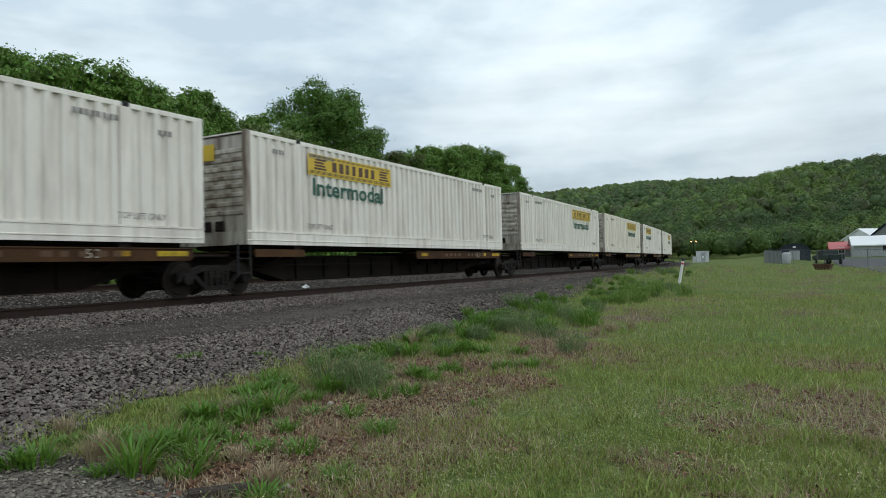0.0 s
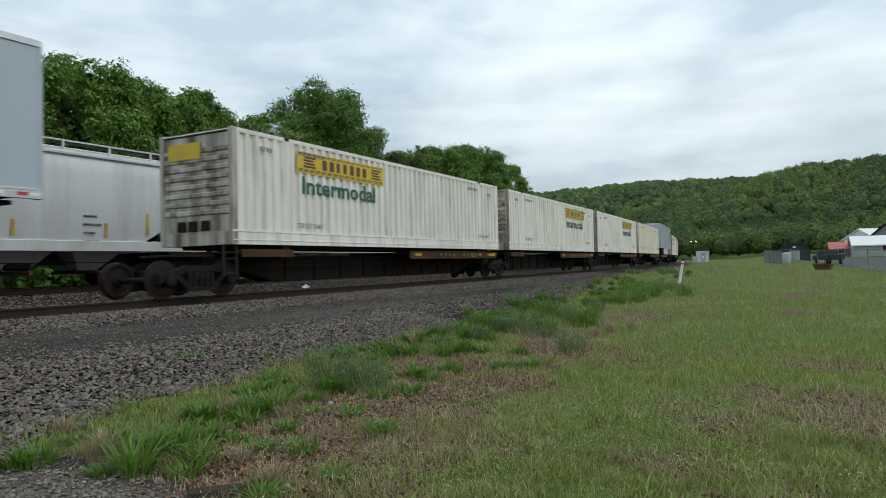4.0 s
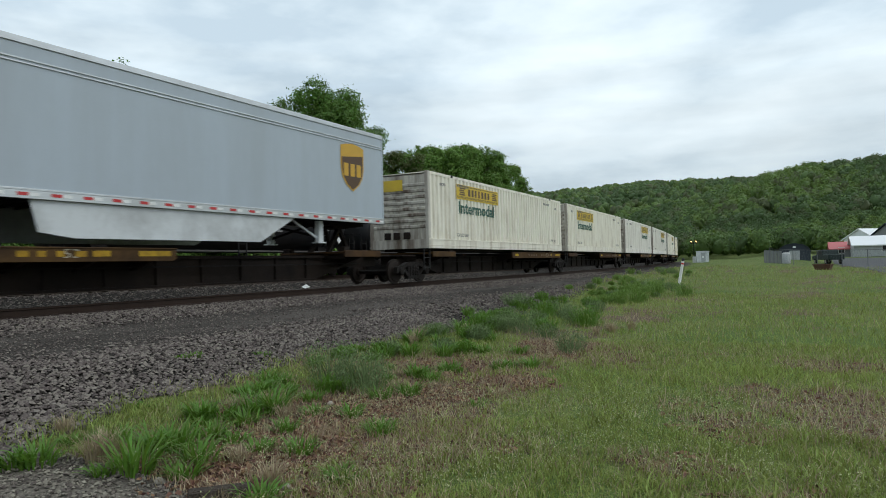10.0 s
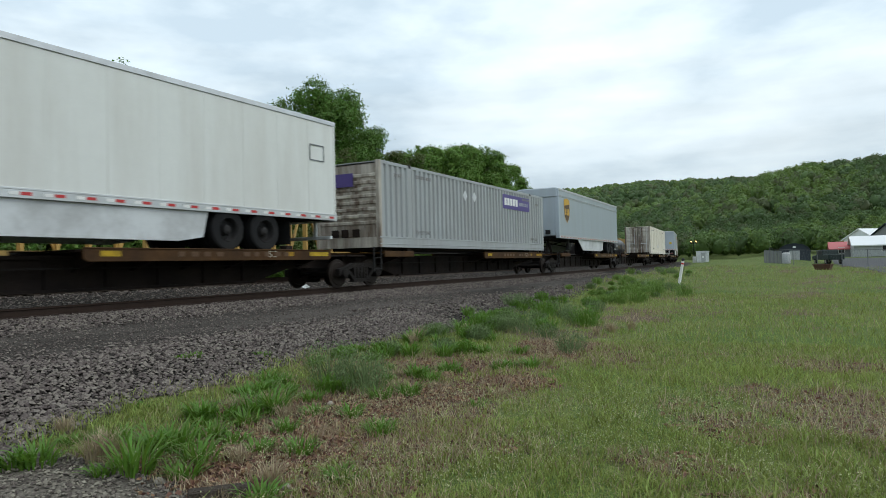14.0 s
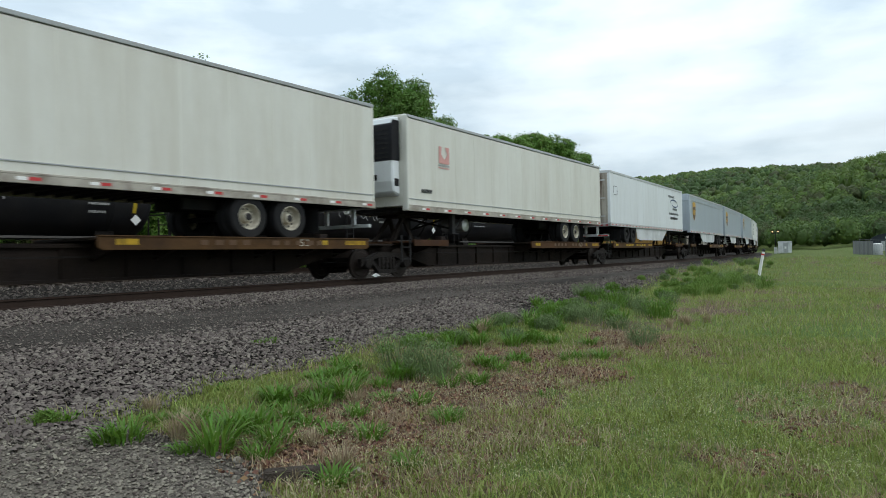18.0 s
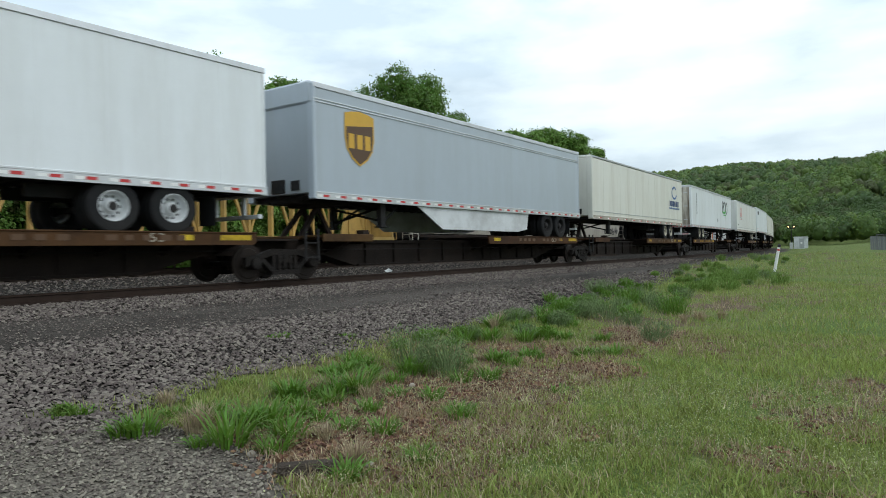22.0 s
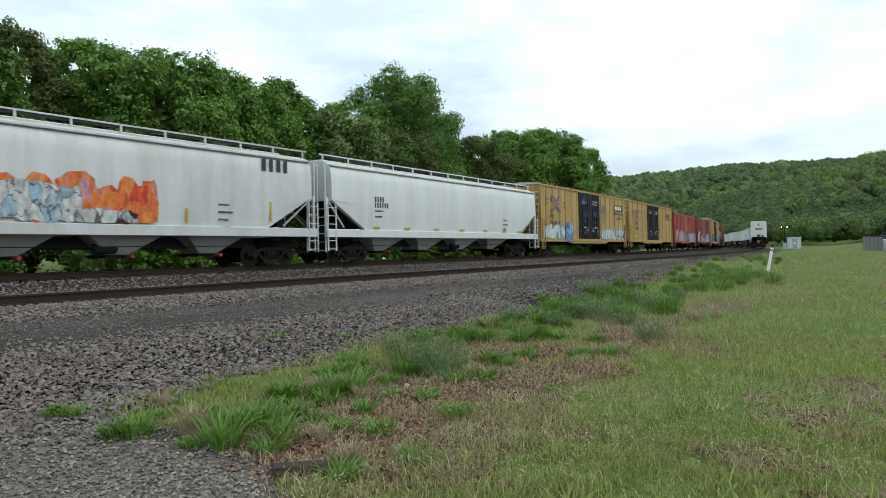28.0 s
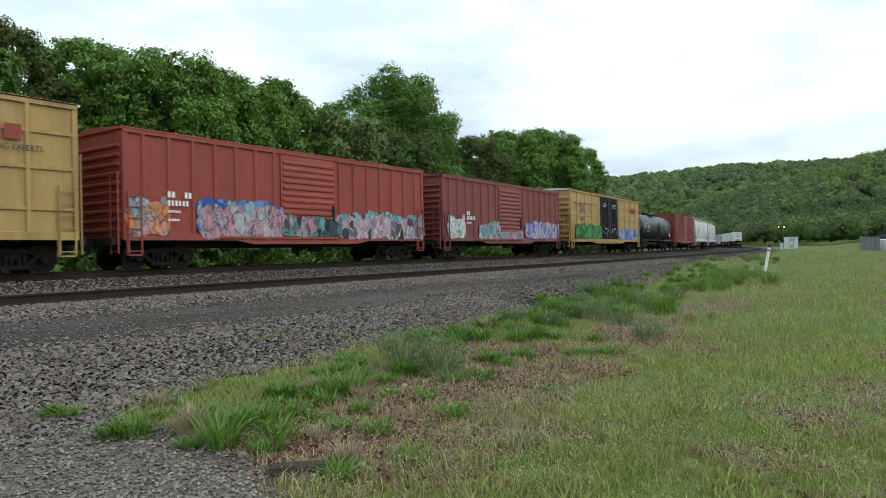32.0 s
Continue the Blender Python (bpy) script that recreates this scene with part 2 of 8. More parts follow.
class Shape:
    """Collects vertices and faces of one mesh."""

    def __init__(self):
        self.v, self.f = [], []

    def add(self, vs, fs):
        o = len(self.v)
        self.v += [tuple(p) for p in vs]
        self.f += [tuple(o + i for i in f) for f in fs]
        return self

    def box(self, x0, x1, y0, y1, z0, z1):
        return self.add([(x0, y0, z0), (x1, y0, z0), (x1, y1, z0), (x0, y1, z0), (x0, y0, z1), (x1, y0, z1), (x1, y1, z1), (x0, y1, z1)],
                        [(0, 3, 2, 1), (4, 5, 6, 7), (0, 1, 5, 4), (1, 2, 6, 5), (2, 3, 7, 6), (3, 0, 4, 7)])

    def bar(self, a, b, w, h=None):
        """A square bar from a to b."""
        a, b, h = Vector(a), Vector(b), h or w
        d = (b - a).normalized()
        up = Vector((0, 0, 1)) if abs(d.z) < 0.95 else Vector((1, 0, 0))
        s = d.cross(up).normalized()
        t = s.cross(d)
        vs = []
        for p in (a, b):
            vs += [p - s * w / 2 - t * h / 2, p + s * w / 2 - t * h / 2, p + s * w / 2 + t * h / 2, p - s * w / 2 + t * h / 2]
        return self.add(vs, [(0, 3, 2, 1), (4, 5, 6, 7), (0, 1, 5, 4), (1, 2, 6, 5), (2, 3, 7, 6), (3, 0, 4, 7)])

    def prism(self, pts, axis, a, b):
        """A closed outline pushed along an axis from a to b. pts: pairs in the other two axes in x, y, z order."""
        def at(p, w):
            return {"x": (w, p[0], p[1]), "y": (p[0], w, p[1]), "z": (p[0], p[1], w)}[axis]
        k = len(pts)
        vs = [at(p, a) for p in pts] + [at(p, b) for p in pts]
        return self.add(vs, [tuple(range(k))[::-1], tuple(range(k, 2 * k))] + [(i, (i + 1) % k, k + (i + 1) % k, k + i) for i in range(k)])

    def lathe(self, rings, axis="y", n=20, c=(0, 0, 0), cap=True):
        """Rings of (offset along the axis, radius) round the axis through c."""
        vs, fs = [], []
        for o, r in rings:
            for i in range(n):
                t = 2 * math.pi * i / n
                p, q = r * math.cos(t), r * math.sin(t)
                w = {"y": (p, o, q), "x": (o, p, q), "z": (p, q, o)}[axis]
                vs.append((w[0] + c[0], w[1] + c[1], w[2] + c[2]))
        for j in range(len(rings) - 1):
            fs += [(j * n + i, j * n + (i + 1) % n, (j + 1) * n + (i + 1) % n, (j + 1) * n + i) for i in range(n)]
        if cap:
            fs += [tuple(range(n))[::-1], tuple(range((len(rings) - 1) * n, len(rings) * n))]
        return self.add(vs, fs)

    def mesh(self, name, material, bevel=0.0, fix=True, smooth_angle=None):
        me = bpy.data.meshes.new(name)
        if bevel or fix:
            me.from_pydata(self.v, [], self.f)
            bm = bmesh.new()
            bm.from_mesh(me)
            bmesh.ops.recalc_face_normals(bm, faces=bm.faces)
            if bevel:
                bmesh.ops.bevel(bm, geom=[e for e in bm.edges if len(e.link_faces) == 2 and e.calc_face_angle() > 0.6], offset=bevel, segments=1, affect="EDGES", clamp_overlap=True)
            bm.to_mesh(me)
            bm.free()
        else:
            me.from_pydata(self.v, [], self.f)
        if smooth_angle:
            me.shade_smooth()
            me.set_sharp_from_angle(angle=radians(smooth_angle))
        me.materials.append(material)
        return me


def part(name, shape, material, parent, label="", bevel=0.0, smooth_angle=None, at=None):
    """Links a shape (or a ready mesh) as one mesh object under a thing or a part."""
    me = shape.mesh(name, material, bevel, True, smooth_angle) if isinstance(shape, Shape) else shape
    ob = new(name, me)
    ob.parent = parent
    if at is not None:
        ob.matrix_basis = at
    if name in ("underfloor", "red_tape", "white_tape", "rear_tape", "guard_tape", "sign_mark", "sign_ring", "inner_foliage", "emblem_ring", "spring_nest", "marking", "name_strip", "sill_stiffeners", "walk_railing", "graffiti", "graffiti_layer", "panel_seam", "shell_seam", "sign_border", "door_notice_field", "stencil"):
        ob["kind"] = "stuff"
    return tagged(ob, label) if label else ob


def thing(name, label, category, group="", kind=""):
    return tagged(new(name), label, category, group, kind)


def lettering(text, width, height, depth=0.004, bold=0.0):
    """A flat mesh of a word in the x-z plane, centred, facing -y."""
    cu = bpy.data.curves.new("word", "FONT")
    cu.body, cu.align_x, cu.align_y, cu.extrude = text, "CENTER", "CENTER", depth / 2
    cu.offset = bold
    cu.resolution_u = 2
    ob = bpy.data.objects.new("word", cu)
    me = bpy.data.meshes.new_from_object(ob)
    xs = [v.co.x for v in me.vertices]
    ys = [v.co.y for v in me.vertices]
    sx, sy = width / (max(xs) - min(xs)), height / (max(ys) - min(ys))
    cx, cy = (max(xs) + min(xs)) / 2, (max(ys) + min(ys)) / 2
    for v in me.vertices:
        v.co = ((v.co.x - cx) * sx, -v.co.z, (v.co.y - cy) * sy)
    bpy.data.objects.remove(ob)
    return me


def bars(x0, x1, z0, z1, n, rnd, gap=0.35):
    """Plain bars in a row, in place of characters, in the x-z plane at y = 0."""
    s = Shape()
    w = (x1 - x0) / n
    for i in range(n):
        s.box(x0 + i * w, x0 + i * w + w * (1 - gap) * rnd.uniform(0.8, 1.1), -0.004, 0.0, z0, z1)
    return s


# ---- trains: what stands where along each train ----
RIDES = []        # (thing, train, place along it, height)
BLOWN = []        # (thing, its rows)


def ride(ob, train, mid, z=0.0):
    RIDES.append((ob, train, mid, z))
    return ob


def near_run(t):
    return NEAR_V * (t - 12) + 0.5 * NEAR_A * (t - 12) ** 2


def far_run(t):
    return -(FAR_V * (t - 28) + 0.5 * FAR_A * (t - 28) ** 2)


def rail_pose(train, mid, z, t):
    near = train.startswith("near")
    s = mid + (near_run(t) if near else far_run(t))
    s += 0.0 if near and mid > -60 else 0.2
    p, th = track_point(s, 0.0 if near else FAR_OFF, z + (0.0 if near else FAR_Z))
    return Matrix.Translation(p) @ Matrix.Rotation(th + (math.pi if train.endswith("turned") else 0), 4, "Z")


def motions():
    for ob, train, mid, z in RIDES:
        walk(ob, [(t, rail_pose(train, mid, z, t)) for t in range(0, 33)])
    for ob, rows in BLOWN:
        walk(ob, rows)

# ---- ground, tracks, hill ----
def grav_edge(x, y):
    """Where the gravel ends, in metres from the near track."""
    return 7.1 - 0.5 * smooth(4, 9, x) - 3.2 * smooth(14, 45, x) + 0.45 * noise.noise((x * 0.45, y * 0.45, 3)) + 0.35 * noise.noise((x * 1.7, y * 1.7, 5))


BARE = ((3.4, 4.0, 0.55), (4.1, 4.6, 0.5), (4.6, 4.4, 0.6), (5.4, 4.7, 0.6), (5.9, 4.35, 0.5), (6.5, 4.1, 0.65), (7.6, 3.7, 0.6), (8.3, 5.0, 0.7), (11.4, 4.6, 0.9), (10.6, 4.3, 0.7),
        (17.2, 4.9, 1.0), (4.0, 4.0, 0.5), (8.1, 0.96, 0.6), (6.4, 0.95, 0.7), (5.1, 1.1, 0.5), (7.8, 0.3, 0.8), (6.9, -0.1, 0.7), (10.4, 0.2, 0.8), (7.2, 1.45, 0.4), (4.6, 0.4, 0.5))


def bareness(x, y):
    """Worn spots in the grass, each with a ragged edge."""
    k = 0.0
    for a, b, r in BARE:
        d = math.hypot(x - a, y - b) / r
        if d < 1.6:
            k = max(k, (1.0 if b > 2 else 0.5) * smooth(1.25, 0.5, d + 0.55 * noise.noise((x * 2.6, y * 2.6, 2))))
    return k


def pad_cover(x, y):
    """The patch of fine gravel beside the camera."""
    return smooth(1.3, 0.85, abs((x - 1.6) / 1.45) ** 3 + abs((y - 5.0) / 1.75) ** 3 + 0.35 * noise.noise((x * 2.1, y * 2.1, 4)))


def dryness(x, y):
    """0 green, 1 dead: a dry strip beside the gravel, worn patches further out."""
    e = lateral(x, y) - grav_edge(x, y)
    strip = smooth(2.6, 0.7, abs(e - 2.3)) * smooth(15, 7, x)
    strip = max(strip, 1.2 * bareness(x, y))
    return strip * 0.78 + 0.75 * noise.noise((x * 0.33 + 9, y * 0.33, 1)) + 0.5 * noise.noise((x * 1.1, y * 1.1, 7)) - 0.15


def steps(az, *rows):
    """A curve through (azimuth, value) rows with falling azimuth."""
    for (a, p), (b, q) in zip(rows, rows[1:]):
        if az > b:
            return p + (q - p) * smooth(a, b, az)
    return rows[-1][1]


def far_ridge(az):
    return steps(az, (70, 3.6), (30, 5.45), (23, 5.78), (18.3, 6.02), (15, 6.24), (11, 6.20), (6, 6.05), (0, 5.8)) + 0.05 * math.sin(az * 1.9) + 0.03 * math.sin(az * 4.3)


def near_ridge(az):
    return steps(az, (30, 1.0), (20, 2.6), (12, 4.6), (6.4, 5.9), (5.0, 6.42), (3.9, 6.63), (2.4, 6.86), (-3, 7.05)) + 0.04 * math.sin(az * 2.7) + 0.03 * math.sin(az * 6.1)


def ground_z(x, y):
    u, r = lateral(x, y), math.hypot(x, y)
    z = -0.90 + 0.95 * smooth(22, 130, r) * smooth(1, 13, y) + 0.30 * math.exp(-((x - 78) ** 2 + (y - 9) ** 2) / 500)
    z += 0.05 * noise.noise((x * 0.35, y * 0.35, 0)) * smooth(60, 20, r)
    bed = -0.21 + 0.14 * smooth(-4.0, -6.6, u)
    left = smooth(-15.5, -12.0, u)
    if u > -5:
        slope = bed - 0.10 * smooth(1.2, 2.5, u) - 0.20 * smooth(2.6, 5.4, u) - 0.30 * smooth(5.0, 7.2, u) - 0.10 * smooth(7, 10, u)
        f = smooth(2.5, 9.0, u)
        z = slope * (1 - f) + (max(z, slope) if u < 12 else z) * f
    else:
        z = z * (1 - left) + bed * left
    if r > 70 and x > 0:
        z += 1.1 * smooth(78, 150, r) * smooth(8.5, 3.5, math.degrees(math.atan2(y, x)))
    if u < -14:
        z += 1.4 * smooth(-14, -60, u)
    if r > 260:
        az = math.degrees(math.atan2(y, x))
        if az > -60:
            far = (math.tan(radians(far_ridge(az))) * 1050 - 13) * smooth(420, 1050, r)
            near = (math.tan(radians(near_ridge(az))) * 680 - 13.5) * smooth(270, 680, r)
            z += max(far, near) * smooth(-58, -25, az)
    return z


def ground():
    def lines(lo, hi, fa, fb, step, grow):
        xs = list(np.arange(fa, fb + 1e-6, step))
        d, x = step, fb
        while x < hi:
            d *= grow
            x += d
            xs.append(x)
        d, x = step, fa
        while x > lo:
            d *= grow
            x -= d
            xs.insert(0, x)
        return xs
    xs = lines(-700, 2600, 0, 30, 0.28, 1.08)
    ys = lines(-1500, 2400, -3, 15, 0.28, 1.085)
    nx, ny = len(xs), len(ys)
    vs, grav, fine, dry, pale, damp = [], [], [], [], [], []
    for y in ys:
        for x in xs:
            vs.append((x, y, ground_z(x, y)))
            u = lateral(x, y)
            edge = grav_edge(x, y)
            pad = pad_cover(x, y) if x < 6 else 0.0
            g = max(smooth(edge + 0.5, edge - 0.5, u) if u > -8 else smooth(-15.5, -13.5, u), pad)
            grav.append(g)
            dry.append(smooth(0.0, 0.55, dryness(x, y)) if x > -20 and u > 0 and x < 90 else 0.0)
            fine.append(max(smooth(1.9, 2.9, u + 0.4 * noise.noise((x * 0.9, y * 0.9, 6))) * smooth(5.9, 4.7, u + 0.6 * noise.noise((x * 0.6, y * 0.6, 8))), pad))
            pale.append(pad)
            damp.append(min(1.0, max(0.0, 0.45 + 0.9 * noise.noise((x * 0.12, u * 1.6, 2)) + 0.5 * noise.noise((x * 0.5, u * 3.0, 5)))))
    fs = [(j * nx + i, j * nx + i + 1, (j + 1) * nx + i + 1, (j + 1) * nx + i) for j in range(ny - 1) for i in range(nx - 1)]
    me = bpy.data.meshes.new("ground")
    me.from_pydata(vs, [], fs)
    for name, vals in (("gravel", grav), ("fine", fine), ("dry", dry), ("pale", pale), ("damp", damp)):
        a = me.attributes.new(name, "FLOAT", "POINT")
        a.data.foreach_set("value", np.array(vals, dtype=np.float32))
    me.shade_smooth()
    me.materials.append(ground_material())
    tagged(new("ground", me), "grass verge meeting grey ballast and gravel", "ground", kind="structure")


def ground_material():
    m = bpy.data.materials.new("grass and gravel ground")
    m.use_nodes = True
    n, l = m.node_tree.nodes, m.node_tree.links
    b = n["Principled BSDF"]
    b.inputs["Roughness"].default_value = 0.95
    b.inputs["Specular IOR Level"].default_value = 0.1
    tc = n.new("ShaderNodeTexCoord")

    def tex(kind, scale, detail=5):
        t = n.new(kind)
        t.inputs["Scale"].default_value = scale
        if kind == "ShaderNodeTexNoise":
            t.inputs["Detail"].default_value = detail
        l.new(tc.outputs["Object"], t.inputs["Vector"])
        return t

    def ramp(src, *stops):
        r = n.new("ShaderNodeValToRGB")
        e = r.color_ramp.elements
        e[0].position, e[0].color = stops[0][0], (*stops[0][1], 1)
        e[1].position, e[1].color = stops[-1][0], (*stops[-1][1], 1)
        for p, c in stops[1:-1]:
            e.new(p).color = (*c, 1)
        l.new(src, r.inputs[0])
        return r.outputs[0]

    def mixed(f, a, c):
        x = n.new("ShaderNodeMix")
        x.data_type = "RGBA"
        l.new(f, x.inputs[0])
        l.new(a, x.inputs[6])
        l.new(c, x.inputs[7])
        return x.outputs[2]

    stones = tex("ShaderNodeTexVoronoi", 24)
    # coarse ballast base, darkened to paint in the shadows between loose stones
    shaded_stone_col = ramp(stones.outputs["Color"], (0.1, (0.012, 0.0105, 0.009)), (0.5, (0.029, 0.025, 0.022)), (0.95, (0.088, 0.077, 0.067)))
    grit = tex("ShaderNodeTexNoise", 60, 8)
    grit_col = ramp(grit.outputs[0], (0.3, (0.048, 0.042, 0.037)), (0.7, (0.135, 0.120, 0.106)))
    da = n.new("ShaderNodeAttribute")
    da.attribute_name = "dry"
    big = tex("ShaderNodeTexNoise", 5.0, 6)
    dm = n.new("ShaderNodeMath")
    dm.operation = "ADD"
    l.new(da.outputs["Fac"], dm.inputs[0])
    l.new(big.outputs[0], dm.inputs[1])
    patch = ramp(dm.outputs[0], (0.55, (0, 0, 0)), (0.95, (1, 1, 1)))
    fa = n.new("ShaderNodeAttribute")
    fa.attribute_name = "fine"
    pa, wa = n.new("ShaderNodeAttribute"), n.new("ShaderNodeAttribute")
    pa.attribute_name, wa.attribute_name = "pale", "damp"
    tan_col = ramp(grit.outputs[0], (0.3, (0.080, 0.070, 0.057)), (0.7, (0.21, 0.187, 0.155)))
    mud_col = ramp(grit.outputs[0], (0.3, (0.020, 0.017, 0.015)), (0.7, (0.060, 0.052, 0.046)))
    gravel = mixed(fa.outputs["Fac"], shaded_stone_col, mixed(pa.outputs["Fac"], mixed(wa.outputs["Fac"], grit_col, mud_col), tan_col))
    blade = tex("ShaderNodeTexNoise", 28, 6)
    green = ramp(blade.outputs[0], (0.3, (0.075, 0.095, 0.028)), (0.7, (0.185, 0.215, 0.072)))
    straw = ramp(blade.outputs[0], (0.3, (0.055, 0.036, 0.028)), (0.7, (0.20, 0.148, 0.102)))
    sward = tex("ShaderNodeTexNoise", 0.45, 7)
    lush = ramp(blade.outputs[0], (0.3, (0.050, 0.085, 0.020)), (0.7, (0.135, 0.19, 0.052)))
    green = mixed(ramp(sward.outputs[0], (0.42, (0, 0, 0)), (0.58, (1, 1, 1))), green, lush)
    grass = mixed(patch, green, straw)
    ga = n.new("ShaderNodeAttribute")
    ga.attribute_name = "gravel"
    wob = n.new("ShaderNodeMath")
    wob.operation = "MULTIPLY_ADD"
    edge = tex("ShaderNodeTexNoise", 4, 6)
    l.new(edge.outputs[0], wob.inputs[0])
    wob.inputs[1].default_value = 0.9
    l.new(ga.outputs["Fac"], wob.inputs[2])
    cut = n.new("ShaderNodeMapRange")
    cut.inputs[1].default_value, cut.inputs[2].default_value = 0.58, 0.90
    l.new(wob.outputs[0], cut.inputs[0])
    l.new(mixed(cut.outputs[0], grass, gravel), b.inputs["Base Color"])
    bp = n.new("ShaderNodeBump")
    bp.inputs["Strength"].default_value, bp.inputs["Distance"].default_value = 0.9, 0.03
    l.new(stones.outputs["Distance"], bp.inputs["Height"])
    bp.invert = True
    l.new(bp.outputs[0], b.inputs["Normal"])
    return m


def rail_line(left, z, name, label, drop=0.0):
    """One pair of rails with ties; the rails follow the curve."""
    t = thing(name, label, "railway track", kind="structure")
    prof = [(-0.07, -0.18), (0.07, -0.18), (0.07, -0.165), (0.012, -0.15), (0.012, -0.045), (0.036, -0.035), (0.036, -0.004), (0.028, 0.0),
            (-0.028, 0.0), (-0.036, -0.004), (-0.036, -0.035), (-0.012, -0.045), (-0.012, -0.15), (-0.07, -0.165)]
    steps = [BEND_X - 60, BEND_X] + list(np.arange(BEND_X + 4, 400, 4.0))
    for side in (-0.755, 0.755):
        s = Shape()
        k = len(prof)
        vs = []
        for a in steps:
            for p, h in prof:
                vs.append(track_point(a, left + side + p, z + h - (drop if side > 0 else 0))[0])
        s.add(vs, [(j * k + i, j * k + (i + 1) % k, (j + 1) * k + (i + 1) % k, (j + 1) * k + i) for j in range(len(steps) - 1) for i in range(k)])
        part("rail", s, M_RAIL, t, smooth_angle=None)
        h = Shape()
        vs = []
        for a in steps:
            for p in (-0.027, 0.027):
                vs.append(track_point(a, left + side + p, z + 0.003 - (drop if side > 0 else 0))[0])
        h.add(vs, [(2 * j, 2 * j + 1, 2 * j + 3, 2 * j + 2) for j in range(len(steps) - 1)])
        part("rail_head", h, M_STEEL, t, "bright worn running band")
    tie = Shape().box(-0.115, 0.115, -1.3, 1.3, -0.36, -0.185).mesh("tie", M_TIE, 0.012)
    for i in range(110):
        p, th = track_point(1 + i * 0.52, left, z)
        part("tie", tie, M_TIE, t, at=Matrix.Translation(p) @ Matrix.Rotation(th + random.uniform(-0.02, 0.02), 4, "Z"))


ground()
rail_line(0.0, 0.0, "railway_track_near", "near railway track, rusty rails on timber ties in ballast", 0.09)
rail_line(FAR_OFF, FAR_Z, "railway_track_far", "second railway track, rusty rails on timber ties in ballast")

# ---- running gear ----
def wheel_mesh():
    return Shape().lathe([(-0.07, 0.12), (-0.07, 0.34), (-0.05, 0.36), (-0.05, 0.445), (-0.02, 0.445), (-0.015, 0.42), (0.07, 0.41), (0.07, 0.35), (0.02, 0.31), (0.02, 0.16), (0.09, 0.13)], "y", 20).mesh("wheel", M_WHEEL, 0, True, 35)


WHEEL = wheel_mesh()
AXLE = Shape().lathe([(-1.05, 0.07), (1.05, 0.07)], "y", 10).mesh("axle", M_TRUCK, 0, True, 40)


def frame_mesh():
    s = Shape()
    o = [(-1.16, 0.33), (-1.16, 0.56), (-0.80, 0.62), (-0.42, 0.74), (0.42, 0.74), (0.80, 0.62), (1.16, 0.56), (1.16, 0.33)]
    s.prism(o[:8] + [(1.0, 0.42), (0.74, 0.50), (0.40, 0.60), (-0.40, 0.60), (-0.74, 0.50), (-1.0, 0.42)], "y", -0.07, 0.07)
    s.prism([(-0.78, 0.52), (-0.62, 0.52), (-0.30, 0.24), (-0.42, 0.20)], "y", -0.07, 0.07)
    s.prism([(0.78, 0.52), (0.62, 0.52), (0.30, 0.24), (0.42, 0.20)], "y", -0.07, 0.07)
    s.prism([(-0.44, 0.14), (0.44, 0.14), (0.40, 0.25), (-0.40, 0.25)], "y", -0.09, 0.09)
    for x in (-0.33, 0.33):
        s.box(x - 0.045, x + 0.045, -0.06, 0.06, 0.22, 0.62)
    for x in (-0.89, 0.89):
        s.lathe([(-0.14, 0.10), (-0.13, 0.14), (0.09, 0.15)], "y", 12, (x, 0, 0.42))
    return s.mesh("side_frame", M_TRUCK, 0, True, 40)


def spring_mesh():
    s = Shape()
    for x in (-0.18, 0.0, 0.18):
        s.lathe([(0.25 + k * 0.058, 0.078 if k % 2 else 0.055) for k in range(7)], "z", 7, (x, 0, 0), cap=False)
    return s.mesh("spring_nest", M_TRUCK, 0, True, 50)


SIDE_FRAME, SPRINGS = frame_mesh(), spring_mesh()


def truck(parent, x):
    """A two-axle truck under a car: bolster with frames, springs, axles and wheels."""
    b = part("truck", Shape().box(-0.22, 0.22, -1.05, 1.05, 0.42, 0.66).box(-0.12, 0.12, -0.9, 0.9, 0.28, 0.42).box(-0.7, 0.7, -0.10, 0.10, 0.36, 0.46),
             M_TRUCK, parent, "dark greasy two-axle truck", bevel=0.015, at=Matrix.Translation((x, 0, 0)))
    for y in (-1.0, 1.0):
        part("side_frame", SIDE_FRAME, None, b, at=Matrix.Translation((0, y, 0)))
        part("spring_nest", SPRINGS, None, b, at=Matrix.Translation((0, y * 1.02, 0)))
    for a in (-0.89, 0.89):
        part("axle", AXLE, None, b, at=Matrix.Translation((a, 0, 0.42)))
        for y in (-1, 1):
            part("wheel", WHEEL, None, b, at=Matrix.Translation((a, 0.755 * y, 0.42)) @ Matrix.Rotation(0 if y < 0 else math.pi, 4, "Z"))
    return b


def coupler(parent, x, d):
    s = Shape().box(min(x, x + d * 0.62), max(x, x + d * 0.62), -0.08, 0.08, 0.74, 0.92)
    s.box(min(x + d * 0.5, x + d * 0.8), max(x + d * 0.5, x + d * 0.8), -0.16, 0.16, 0.68, 0.98)
    part("coupler", s, M_TRUCK, parent, bevel=0.02)
    s = Shape()
    pts = [(x + d * k * 0.1, -0.35 + 0.05 * k, 0.70 - 0.22 * math.sin(math.pi * k / 8)) for k in range(9)]
    for a, c in zip(pts, pts[1:]):
        s.bar(a, c, 0.05)
    part("brake_hose", s, M_RUBBER, parent)


